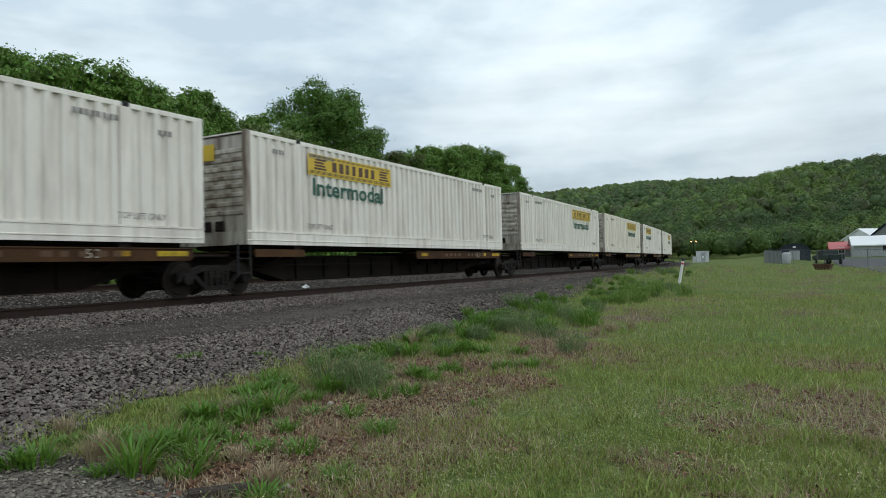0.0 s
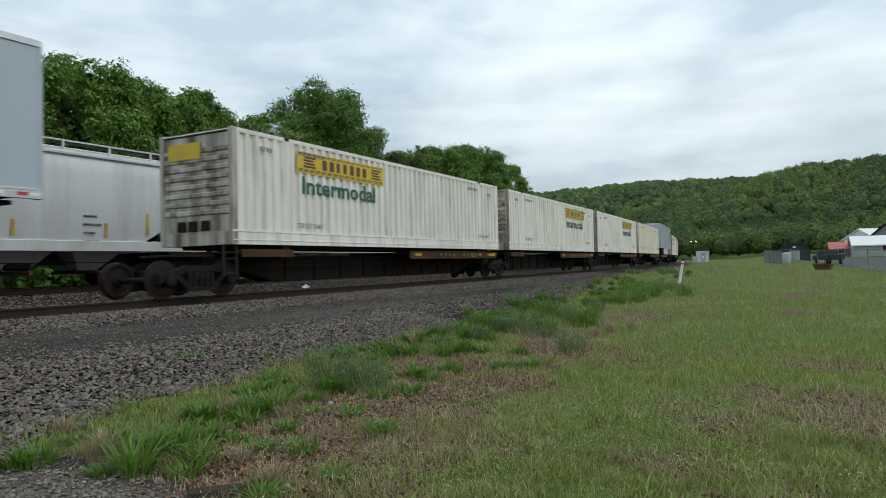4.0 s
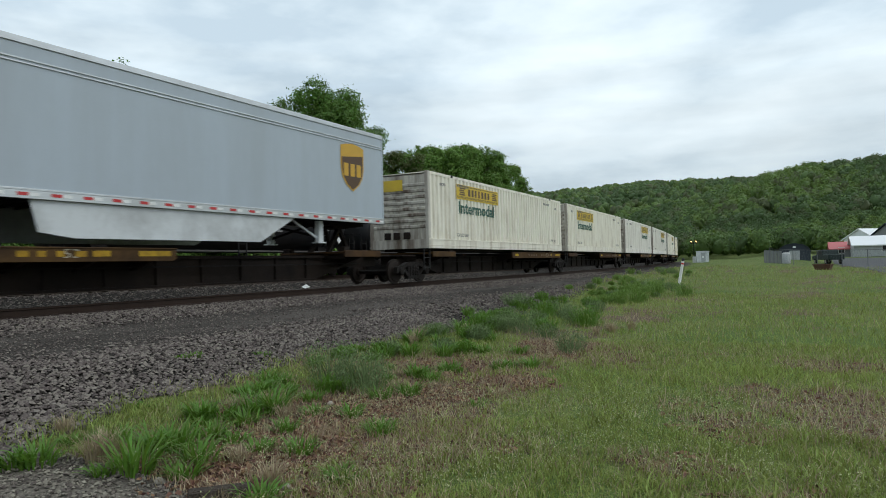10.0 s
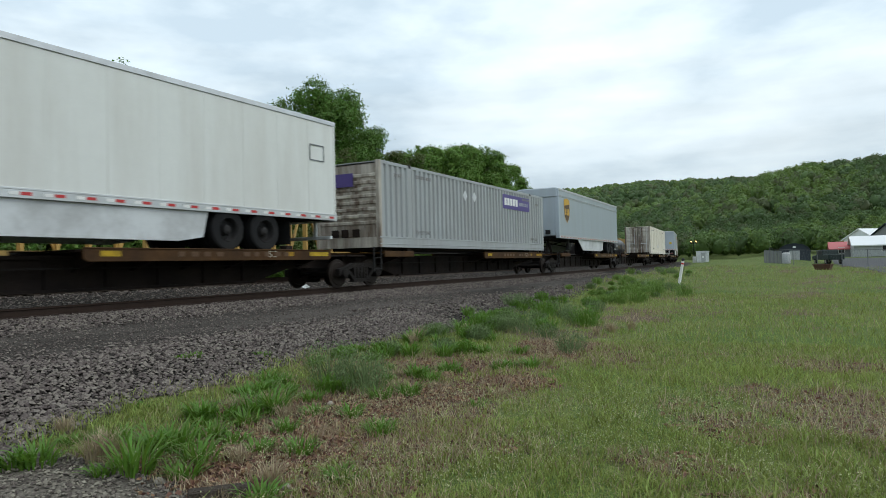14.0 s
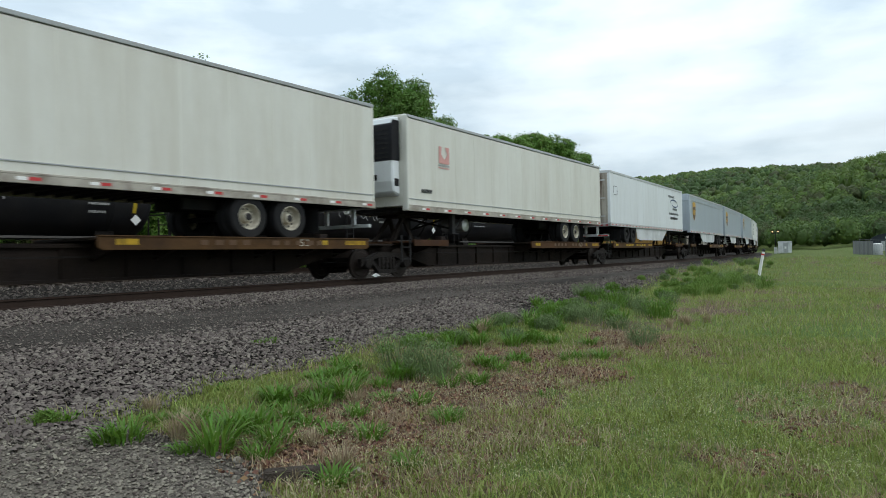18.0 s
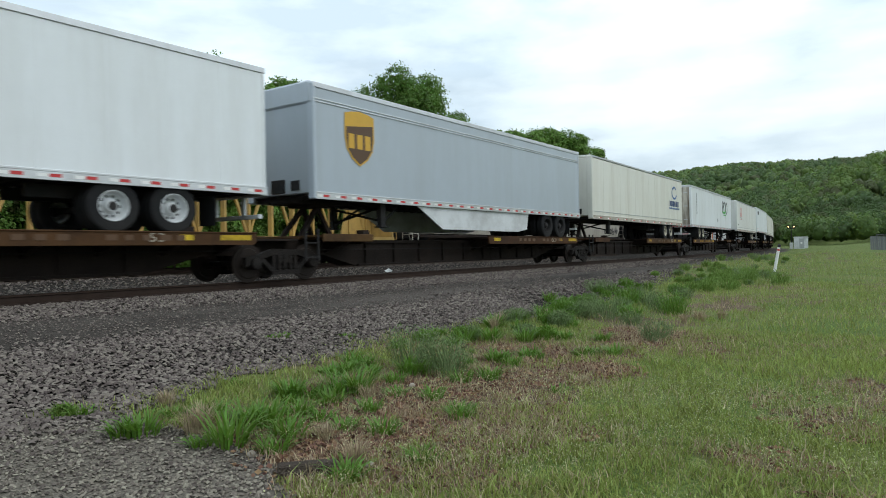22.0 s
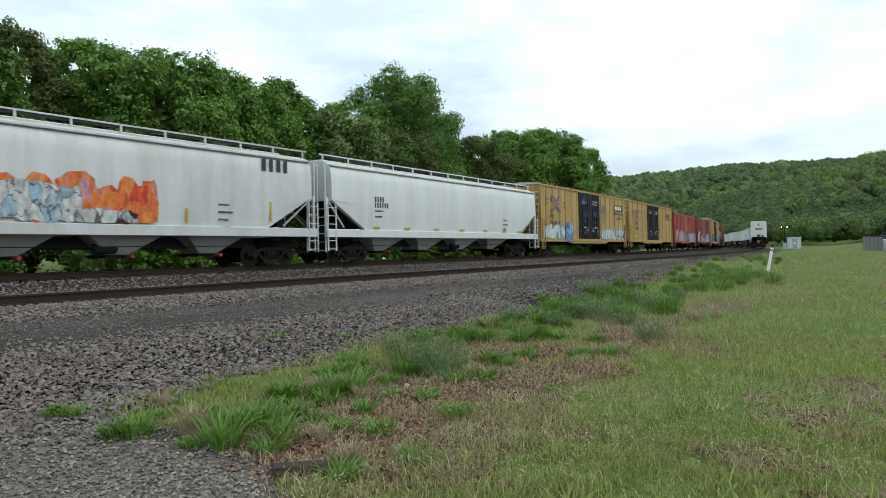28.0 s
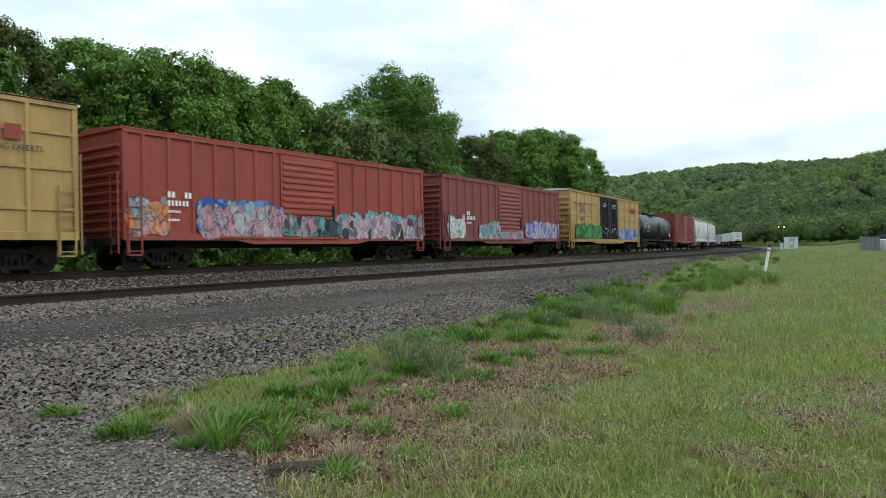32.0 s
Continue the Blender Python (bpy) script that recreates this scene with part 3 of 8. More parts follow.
def ladder(name, parent, x, y, z0, z1, w=0.42, material=None, along="x"):
    s = Shape()
    e = Vector((w / 2, 0, 0)) if along == "x" else Vector((0, w / 2, 0))
    c = Vector((x, y, 0))
    for k in (-1, 1):
        s.bar(c + e * k + Vector((0, 0, z0)), c + e * k + Vector((0, 0, z1)), 0.045)
    z = z0 + 0.08
    while z < z1:
        s.bar(c - e + Vector((0, 0, z)), c + e + Vector((0, 0, z)), 0.03)
        z += 0.36
    return part(name, s, material or M_DARK, parent)


# ---- near train: spine car platforms ----
def spine_car(deck=1, half=8.62, end_truck=False, stands=True):
    t = thing("spine_car", "rusty brown articulated spine railcar platform with faded yellow deck edge", "railcar", "spine cars of the near train")
    h = half
    sill = Shape().prism([(-h, 0.62), (-h + 1.9, 0.60), (-h + 3.2, 0.27), (h - 3.2, 0.27), (h - 1.9, 0.60), (h, 0.62), (h, 0.96), (-h, 0.96)], "y", -0.34, 0.34)
    s = sill
    for y in (-0.36, 0.36):
        for k in range(9):
            x = -5.2 + k * 1.3
            s.box(x - 0.02, x + 0.02, y - 0.05, y + 0.05, 0.31, 0.93)
        s.box(-h + 1.9, h - 1.9, y - 0.07, y + 0.07, 0.905, 0.985)
        s.box(-h + 3.3, h - 3.3, y - 0.07, y + 0.07, 0.25, 0.30)
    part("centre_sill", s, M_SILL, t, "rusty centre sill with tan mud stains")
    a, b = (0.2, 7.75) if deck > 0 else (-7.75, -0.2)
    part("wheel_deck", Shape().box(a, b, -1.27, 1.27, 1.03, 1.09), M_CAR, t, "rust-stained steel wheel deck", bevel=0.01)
    for y in (-1.29, 1.29):
        side = Shape().prism([(a, 1.12), (a, 0.90), (a + 0.1, 0.84), (b - 0.1, 0.84), (b, 0.90), (b, 1.12)], "y", y - 0.03, y + 0.03)
        side.box(a, b, y - 0.05 if y < 0 else y - 0.03, y + 0.03 if y < 0 else y + 0.05, 1.095, 1.125)
        e = part("deck_edge", side, M_CARY, t, "faded yellow paint worn to rust", bevel=0.008)
        m = Shape()
        rnd = random.Random(3 if y < 0 else 4)
        for k in range(9):
            x = a + 2.2 + k * 0.36 + (0.5 if k > 3 else 0)
            m.box(x, x + 0.22 * rnd.uniform(0.7, 1.1), y - 0.036 if y < 0 else y + 0.031, y - 0.031 if y < 0 else y + 0.036, 0.94, 1.05)
        part("stencil", m, M_BRN if deck > 0 else M_YELP, e, "worn stencil marks")
        f = y - 0.032 if y < 0 else y + 0.032
        for x, wd in ((a + 0.35, 0.45), (b - 1.9, 0.3), (b - 0.95, 0.8)):
            part("yellow_patch", Shape().box(x, x + wd, f - 0.002, f + 0.002, 0.945, 1.06), M_YELP, e, "worn yellow reflective patch")
        me = lettering("53", 0.32, 0.17)
        me.materials.append(mat("faded stencil paint", (0.36, 0.33, 0.27), 0.7, var=0.3, spec=0.2))
        part("lettering", me, None, e, at=Matrix.Translation((b - 2.4, f, 1.0)) @ Matrix.Rotation(0 if y < 0 else math.pi, 4, "Z"))
    o = -deck
    part("end_deck", Shape().box(*sorted((o * 5.9, o * 7.8)), -1.27, 1.27, 1.03, 1.09).box(*sorted((o * 5.9, o * 7.8)), -1.31, -1.25, 0.92, 1.12).box(*sorted((o * 5.9, o * 7.8)), 1.25, 1.31, 0.92, 1.12), M_CARY, t, bevel=0.01)
    for k in range(6):
        x = a + 0.4 + k * (b - a - 0.8) / 5
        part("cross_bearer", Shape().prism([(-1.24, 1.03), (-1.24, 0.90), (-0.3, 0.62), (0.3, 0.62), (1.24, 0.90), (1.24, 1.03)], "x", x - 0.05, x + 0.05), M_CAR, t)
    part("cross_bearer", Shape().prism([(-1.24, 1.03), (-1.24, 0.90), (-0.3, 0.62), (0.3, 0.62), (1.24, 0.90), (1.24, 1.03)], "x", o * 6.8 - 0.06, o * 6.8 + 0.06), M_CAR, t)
    s = Shape()
    for y in (-0.6, 0.6):
        s.bar((-h + 1.2, y, 0.72), (h - 1.2, y, 0.72), 0.035)
    part("brake_pipe", s, M_TRUCK, t)
    part("brake_reservoir", Shape().lathe([(-0.7, 0.1), (-0.62, 0.2), (0.62, 0.2), (0.7, 0.1)], "x", 14, (-1.6, 0.55, 0.62)), M_TRUCK, t, smooth_angle=40)
    if stands:
        for x in (-6.1, 6.1):
            for y in (-1.1, 1.1):
                part("container_stand", Shape().box(x - 0.13, x + 0.13, y - 0.13, y + 0.13, 0.98, 1.235).box(x - 0.09, x + 0.09, min(y, 0), max(y, 0), 0.86, 0.98), M_CAR, t, bevel=0.01)
    for x in (-h + 0.2, h - 0.2):
        part("end_platform", Shape().box(x - 0.5, x + 0.5, -0.75, 0.75, 0.94, 1.0), M_CAR, t, bevel=0.01)
    ladder("grab_ladder", t, -h + 0.75, -1.2, 0.45, 1.25)
    truck(t, -h)
    if end_truck:
        truck(t, h - 1.6)
        coupler(t, h - 0.3, 1)
    return t


def trailer_hitch(parent_x):
    t = thing("trailer_hitch", "rusty fifth-wheel trailer hitch standing on the railcar", "trailer hitch", "trailer hitches")
    for y in (-0.38, 0.38):
        part("leg", Shape().bar((-0.75, y, 0.0), (0, y * 0.7, 0.88), 0.12), M_CAR, t)
        part("leg", Shape().bar((0.45, y, 0.0), (0, y * 0.7, 0.88), 0.10), M_CAR, t)
    part("top_plate", Shape().prism([(-0.45, -0.42), (0.3, -0.45), (0.3, 0.45), (-0.45, 0.42)], "z", 0.86, 0.97), M_CAR, t, bevel=0.02)
    part("foot", Shape().box(-0.85, 0.6, -0.45, 0.45, -0.02, 0.06), M_CARY, t, "yellow base plate", bevel=0.01)
    return t


# ---- near train: containers ----
def corrugated(x0, x1, z0, z1, y, pitch, depth, out):
    """A folded sheet along x; out: +1 or -1, the side that it faces."""
    s = Shape()
    xs = [(x0, 0.0)]
    x = x0
    while x + pitch < x1 + 1e-6:
        xs += [(x + pitch * 0.32, 0), (x + pitch * 0.44, depth), (x + pitch * 0.80, depth), (x + pitch * 0.92, 0)]
        x += pitch
    xs.append((x1, 0.0))
    vs = []
    for xx, d in xs:
        vs += [(xx, y - out * d, z0), (xx, y - out * d, z1)]
    fs = [(2 * i, 2 * i + 2, 2 * i + 3, 2 * i + 1) if out < 0 else (2 * i, 2 * i + 1, 2 * i + 3, 2 * i + 2) for i in range(len(xs) - 1)]
    return s.add(vs, fs)


def container(name, label, paint, logo=None, end="ribs", length=16.15, grp="containers"):
    t = thing(name, label, "shipping container", grp)
    w, h, L = 1.295, 2.89, length / 2
    post = 6.10
    for y, o in ((-w, -1), (w, 1)):
        me = corrugated(-L + 0.16, L - 0.16, 0.36, h - 0.10, y, 0.335, 0.065, o).mesh("side_panel", paint, 0, False)
        part("side_panel", me, None, t)
        a, b, c = y - o * 0.10, y + o * 0.003, y + o * 0.016
        part("bottom_rail", Shape().prism([(a, 0.0), (b, 0.0), (b, 0.10), (c, 0.105), (c, 0.125), (b, 0.13), (b, 0.31), (c, 0.315), (c, 0.36), (a, 0.36)], "x", -L, L), paint, t, "ridged bottom rail")
        part("top_rail", Shape().box(-L, L, *sorted((y - o * 0.09, y + o * 0.003)), h - 0.11, h), paint, t, bevel=0.008)
        for x in (-post, post):
            part("lifting_post", Shape().box(x - 0.13, x + 0.13, *sorted((y - o * 0.08, y + o * 0.006)), 0.0, h + 0.006), paint, t, bevel=0.006)
            part("corner_casting", Shape().box(x - 0.09, x + 0.09, *sorted((y - o * 0.16, y + o * 0.012)), h - 0.09, h + 0.02), M_DARK, t, "dark steel corner casting", bevel=0.01)
        for x in (-L, L):
            part("corner_post", Shape().box(*sorted((x - math.copysign(0.16, x), x + math.copysign(0.004, x))), *sorted((y - o * 0.14, y + o * 0.006)), 0, h + 0.004), M_END if x < 0 else paint, t, "rust-streaked corner post" if x < 0 else "", bevel=0.01)
    roof = Shape()
    for k in range(30):
        x = -L + 0.1 + k * (2 * L - 0.2) / 30
        roof.box(x, x + (2 * L - 0.2) / 60, -w + 0.02, w - 0.02, h - 0.03, h - 0.012)
    roof.box(-L, L, -w + 0.02, w - 0.02, h - 0.06, h - 0.03)
    part("roof", roof, paint, t)
    # the lower slab is added to darken the gap over the deck, as shade
    part("floor", Shape().box(-L + 0.05, L - 0.05, -w + 0.1, w - 0.1, 0.05, 0.16).box(-L + 0.3, L - 0.3, -0.85, 0.85, -0.09, 0.05), M_CAR, t, "dark floor with a slab standing in for gap shade")
    part("front_wall", Shape().box(L - 0.06, L - 0.01, -w + 0.1, w - 0.1, 0.1, h - 0.1), paint, t)
    if end == "ribs":
        s = Shape().box(-L + 0.05, -L + 0.08, -w + 0.1, w - 0.1, 0.1, h - 0.1)
        e = part("end_wall", s, M_END, t, "grimy horizontally ribbed end wall")
        for k in range(8):
            z = 0.75 + k * 0.225
            part("end_rib", Shape().prism([(-L + 0.06, z), (-L + 0.015, z + 0.035), (-L + 0.015, z + 0.115), (-L + 0.06, z + 0.15)], "y", -w + 0.16, w - 0.16), M_END, e)
        part("end_sill", Shape().box(-L + 0.0, -L + 0.06, -w + 0.1, w - 0.1, 0.0, 0.34), M_END, e)
        for y in (-0.35, 0.1, 0.5):
            part("gladhand_box", Shape().box(-L - 0.03, -L + 0.02, y - 0.14, y + 0.14, 0.36, 0.62), M_CAR, t, "rust-stained end fitting", bevel=0.01)
    else:
        for y in (-0.61, 0.61):
            s = Shape().box(-L + 0.02, -L + 0.06, y - 0.58, y + 0.58, 0.14, h - 0.12)
            for k in range(5):
                s.prism([(-L + 0.03, 0.32 + k * 0.5), (-L - 0.005, 0.36 + k * 0.5), (-L - 0.005, 0.56 + k * 0.5), (-L + 0.03, 0.60 + k * 0.5)], "y", y - 0.5, y + 0.5)
            d = part("door", s, M_END, t, "grimy ribbed cargo door leaf")
            for q in (-0.3, 0.25):
                part("lock_rod", Shape().lathe([(0.12, 0.022), (h - 0.1, 0.022)], "z", 8, (-L - 0.035, y + q, 0)), M_ALU, d)
            part("door_handle", Shape().box(-L - 0.05, -L - 0.03, y - 0.3, y + 0.25, 1.05, 1.10), M_ALU, d)
    if logo:
        x, face = logo["x"], -w - 0.005
        if logo["kind"] == "yellow":
            p = part("sign_panel", Shape().box(x - 2.15, x + 2.15, face - 0.004, face + 0.002, 2.02, 2.62), M_YEL, t, "bright yellow sign panel")
            rnd = random.Random(2)
            s = Shape()
            for z in (2.07, 2.10, 2.13, 2.54, 2.57):
                s.box(x - 2.08, x + 2.08, face - 0.0075, face - 0.0045, z, z + 0.012)
            part("sign_border", s, M_BLK, p)
            b = bars(-1.05, 1.3, 2.19, 2.48, 7, rnd, 0.42).mesh("sign_mark", M_BRN)
            part("sign_mark", b, None, p, at=Matrix.Translation((x, face - 0.004, 0)))
            for q in (-1.6, 1.72):
                s = Shape()
                for g in range(4):
                    s.box(x + q - 0.28 + 0.04 * (g % 2), x + q + 0.26 - 0.05 * (g % 3), face - 0.008, face - 0.0045, 2.19 + 0.085 * g, 2.245 + 0.085 * g)
                part("sign_emblem", s, M_BRN, p)
            me = lettering("Intermodal", 3.6, 0.50, bold=0.022)
            me.materials.append(M_GRN)
            part("lettering", me, None, t, "dark green word Intermodal", at=Matrix.Translation((x - 0.15, face - 0.003, 1.68)))
            if end == "ribs":
                part("end_sign", Shape().box(-L - 0.012, -L + 0.0, -0.2, 0.95, 2.2, 2.62), M_YEL, t, "yellow end sign panel")
        elif logo["kind"] == "purple":
            p = part("sign_panel", Shape().box(x - 1.75, x + 1.75, face - 0.004, face + 0.002, 1.95, 2.62), M_PURP, t, "purple sign panel")
            part("sign_mark", bars(-1.55, 0.2, 2.12, 2.46, 5, random.Random(5), 0.25).mesh("sign_mark", M_WHT), None, p, at=Matrix.Translation((x, face - 0.004, 0)))
            part("sign_mark", bars(0.35, 1.55, 2.18, 2.34, 8, random.Random(6), 0.4).mesh("sign_mark", M_GREYC), None, p, at=Matrix.Translation((x, face - 0.004, 0)))
            part("end_sign", Shape().box(-L - 0.045, -L - 0.04, -0.3, 1.0, 2.05, 2.5), M_PURP, t, "purple end sign panel")
    for x in (-L + 2.9, L - 1.6):
        me = lettering("TOP LIFT ONLY", 1.15, 0.14)
        me.materials.append(M_FADED)
        part("lettering", me, None, t, at=Matrix.Translation((x, -w - 0.007, 0.55)))
    for x, z, n in ((-L + 1.2, h - 0.42, 4), (-L + 3.0, h - 0.34, 9), (L - 1.0, h - 0.5, 3), (L - 2.6, h - 0.36, 8)):
        part("marking", bars(-0.5 * n / 8, 0.5 * n / 8, -0.06, 0.06, n, random.Random(n)).mesh("marking", M_FADED), None, t, at=Matrix.Translation((x, -w - 0.006, z)))
    if logo is None or logo["kind"] == "purple":
        for x in ((-1.2, 0.3) if logo is None else (-1.6, -0.7)):
            part("placard", Shape().prism([(x - 0.22, 0), (x, 0.22), (x + 0.22, 0), (x, -0.22)], "y", -w - 0.01, -w - 0.005).mesh("placard", M_SKIRT), None, t, at=Matrix.Translation((0, 0, 0.85 if logo is None else 2.2)))
    return t

# ---- near train: road trailers ----
def tyre_meshes():
    ty = Shape().lathe([(-0.13, 0.30), (-0.14, 0.36), (-0.13, 0.47), (-0.10, 0.505), (0.10, 0.505), (0.13, 0.47), (0.14, 0.36), (0.13, 0.30)], "y", 28, cap=False).mesh("tyre", M_RUBBER, 0, True, 30)
    out = {}
    for k, m in (("white", M_RIM), ("pale", M_SKIRT), ("dark", M_DARK)):
        s = Shape().lathe([(-0.135, 0.30), (-0.142, 0.29), (-0.12, 0.275), (0.01, 0.26), (0.035, 0.23), (0.035, 0.155), (-0.02, 0.125), (-0.09, 0.11), (-0.10, 0.075), (-0.105, 0.02)], "y", 24, cap=False)
        out[k] = s.mesh("rim", m, 0, True, 35)
    s = Shape()
    for i in range(10):
        a = i * math.pi / 5
        s.lathe([(0.026, 0.026), (0.034, 0.030)], "y", 8, (0.195 * math.cos(a), 0, 0.195 * math.sin(a)))
    s.lathe([(-0.118, 0.06), (-0.10, 0.085), (-0.088, 0.10)], "y", 14)
    return ty, out, s.mesh("hand_hole", M_DARK, 0, True, 35)


TYRE, RIMS, HUB = tyre_meshes()


def trailer(label, paint, length=16.15, axles=2, skirt=True, reefer=False, rims="white", rails=True, deco=None, wheels_back=1.9, grp="road trailers", nosecap=False, line=False, lift=0.0, tall=0.0, rear=None, pale_legs=False):
    """A van trailer with its nose at +x, its floor 0.9 m over its wheels' feet; z = 0 is the deck that it stands on."""
    t = thing("road_trailer", label, "trailer", grp)
    w, L, z0, z1 = 1.295, length / 2, 0.90 + lift, 3.86 + lift + tall
    c = 0.10
    body = Shape().prism([(-w + 0.012, z0 + 0.16), (w - 0.012, z0 + 0.16), (w - 0.012, z1 - 0.13), (-w + 0.012, z1 - 0.13)], "x", -L + 0.04, L - 0.03)
    part("body", body, paint, t, bevel=0.02)
    part("roof", Shape().prism([(-w + 0.02, z1 - 0.12), (w - 0.02, z1 - 0.12), (w - 0.10, z1), (-w + 0.10, z1)], "x", -L + 0.05, L - 0.04), paint, t, "roof sheet", bevel=0.02)
    for y, o in ((-w, -1), (w, 1)):
        part("top_rail", Shape().box(-L, L - 0.02, *sorted((y - o * 0.05, y + o * 0.012)), z1 - (0.12 if line else 0.16), z1 - 0.03), M_GREYC if line else M_ALU, t, "metal top rail", bevel=0.01)
        if rails:
            part("rub_rail", Shape().box(-L, L - 0.02, *sorted((y - o * 0.04, y + o * 0.010)), z1 - 0.52, z1 - 0.49).box(-L, L - 0.02, *sorted((y - o * 0.04, y + o * 0.010)), z1 - 0.45, z1 - 0.42), M_ALU, t, bevel=0.004)
        if line:
            part("rub_strip", Shape().box(-L + 0.03, L - 0.05, *sorted((y - o * 0.02, y + o * 0.008)), z0 + 0.36, z0 + 0.385), M_GREYC, t, "thin grey rub strip")
        part("bottom_rail", Shape().box(-L, L - 0.05, *sorted((y - o * 0.06, y + o * 0.014)), z0, z0 + 0.17).box(-L, L - 0.05, *sorted((y - o * 0.06, y + o * 0.02)), z0 + 0.15, z0 + 0.19), M_OLDRAIL if line else M_ALU, t, "dull stained bottom rail", bevel=0.006)
        r, q = Shape(), Shape()
        n = int(length / 0.62)
        for i in range(0, n, 2 if line else 1):
            x = -L + 0.15 + i * 0.62
            r.box(x, x + 0.20, *sorted((y + o * 0.0145, y + o * 0.018)), z0 + 0.055, z0 + 0.115)
            q.box(x + 0.22, x + 0.40, *sorted((y + o * 0.0145, y + o * 0.018)), z0 + 0.055, z0 + 0.115)
        part("red_tape", r, M_RED, t, "red reflective tape marks")
        part("white_tape", q, M_WHT, t)
        seam = Shape()
        for i in range(1, int(length / 1.22)):
            x = -L + i * 1.22
            seam.box(x - 0.015, x + 0.015, *sorted((y - o * 0.02, y - o * 0.009)), z0 + 0.2, z1 - 0.17)
        if not rails:
            part("panel_seam", seam, paint, t)
        if skirt:
            part("side_skirt", Shape().prism([(-L + 4.9, 0.30), (-L + 4.75, z0), (L - 4.3, z0), (L - 5.6, 0.22), (-L + 5.6, 0.20)], "y", *sorted((y - o * 0.09, y - o * 0.06))), M_SKIRT, t, "pale plastic side skirt", bevel=0.006)
    for y in (-1.18, 1.18):
        for x in (-L + 0.06, L - 0.05):
            part("corner_post", Shape().box(x - 0.06, x + 0.05, y - 0.12, y + 0.12, z0, z1 - 0.03), paint, t, "painted corner post", bevel=0.03)
    part("underfloor", beams(L, w, z0), M_DARK, t, "dark floor cross members")
    # rear
    if rails:
        d = part("roll_door", Shape().box(-L - 0.005, -L + 0.05, -1.12, 1.12, z0 + 0.16, z1 - 0.22), paint, t, "smooth roll-up rear door")
        part("door_handle", Shape().box(-L - 0.03, -L - 0.005, -0.15, 0.15, z0 + 0.24, z0 + 0.29), M_ALU, d)
    for y in () if rails else (-0.58, 0.58):
        d = part("rear_door", Shape().box(-L - 0.02, -L + 0.05, y - 0.565, y + 0.565, z0 + 0.16, z1 - 0.16), rear or paint, t, bevel=0.012)
        part("lock_rod", Shape().lathe([(z0 + 0.12, 0.018), (z1 - 0.14, 0.018)], "z", 8, (-L - 0.045, y * 0.35, 0)), M_ALU, d)
        for k in range(3):
            part("hinge", Shape().box(-L - 0.035, -L - 0.015, y * 1.55 - 0.12, y * 1.55 + 0.12, z0 + 0.5 + k * 0.95, z0 + 0.56 + k * 0.95), M_ALU, d)
    part("rear_header", Shape().box(-L - 0.01, -L + 0.08, -w + 0.02, w - 0.02, z1 - 0.16, z1 - 0.02), M_ALU, t, bevel=0.01)
    part("rear_sill", Shape().box(-L - 0.03, -L + 0.12, -w + 0.01, w - 0.01, z0 - 0.02, z0 + 0.16), M_ALU, t, bevel=0.01)
    s = Shape()
    for i in range(9):
        s.box(-L - 0.036, -L - 0.031, -1.15 + i * 0.26, -1.02 + i * 0.26, z0 + 0.02, z0 + 0.09)
    part("rear_tape", s, M_RED, t)
    g = part("underride_guard", Shape().box(-L + 0.02, -L + 0.12, -1.15, 1.15, 0.36, 0.46).box(-L + 0.04, -L + 0.12, -0.6, -0.48, 0.4, z0).box(-L + 0.04, -L + 0.12, 0.48, 0.6, 0.4, z0), M_SKIRT, t, "pale rear underride guard", bevel=0.01)
    part("guard_tape", Shape().box(-L + 0.015, -L + 0.019, -1.1, -0.6, 0.385, 0.435).box(-L + 0.015, -L + 0.019, 0.1, 0.6, 0.385, 0.435), M_RED, g)
    for y in (-0.9, 0.9):
        part("mud_flap", Shape().box(-L + wheels_back - 1.0, -L + wheels_back - 0.985, y - 0.3, y + 0.3, 0.18, 0.8), M_RUBBER, t)
    # axles
    part("slider_frame", Shape().box(-L + wheels_back - 0.9, -L + wheels_back + axles * 1.25, -0.56, -0.44, 0.66, z0).box(-L + wheels_back - 0.9, -L + wheels_back + axles * 1.25, 0.44, 0.56, 0.66, z0), M_DARK, t)
    for a in range(axles):
        x = -L + wheels_back + a * 1.24
        ax = part("axle_beam", Shape().lathe([(-1.1, 0.065), (1.1, 0.065)], "y", 10, (x, 0, 0.505)), M_DARK, t)
        for y in (-1.12, -0.80, 0.80, 1.12):
            part("tyre", TYRE, None, ax, at=Matrix.Translation((x, y, 0.505)))
        for y, rz in ((-1.12, 0), (1.12, math.pi)):
            part("rim", RIMS[rims], None, ax, at=Matrix.Translation((x, y, 0.505)) @ Matrix.Rotation(rz, 4, "Z"))
            part("hand_hole_ring", HUB, None, ax, at=Matrix.Translation((x, y, 0.505)) @ Matrix.Rotation(rz, 4, "Z"))
    # landing gear, kingpin plate
    for y in (-0.95, 0.95):
        s = Shape().box(L - 3.05, L - 2.85, y - 0.09, y + 0.07, 0.28, z0).box(L - 3.12, L - 2.78, y - 0.13, y + 0.13, 0.24, 0.28)
        s.bar((L - 2.95, y, 0.35), (L - 3.9, y * 0.8, z0), 0.06)
        part("landing_leg", s, M_SKIRT if pale_legs else M_DARK, t, bevel=0.006)
    part("landing_brace", Shape().bar((L - 2.95, -0.95, 0.42), (L - 2.95, 0.95, 0.85), 0.06).bar((L - 2.95, 0.95, 0.42), (L - 2.95, -0.95, 0.85), 0.06), M_TRUCK, t)
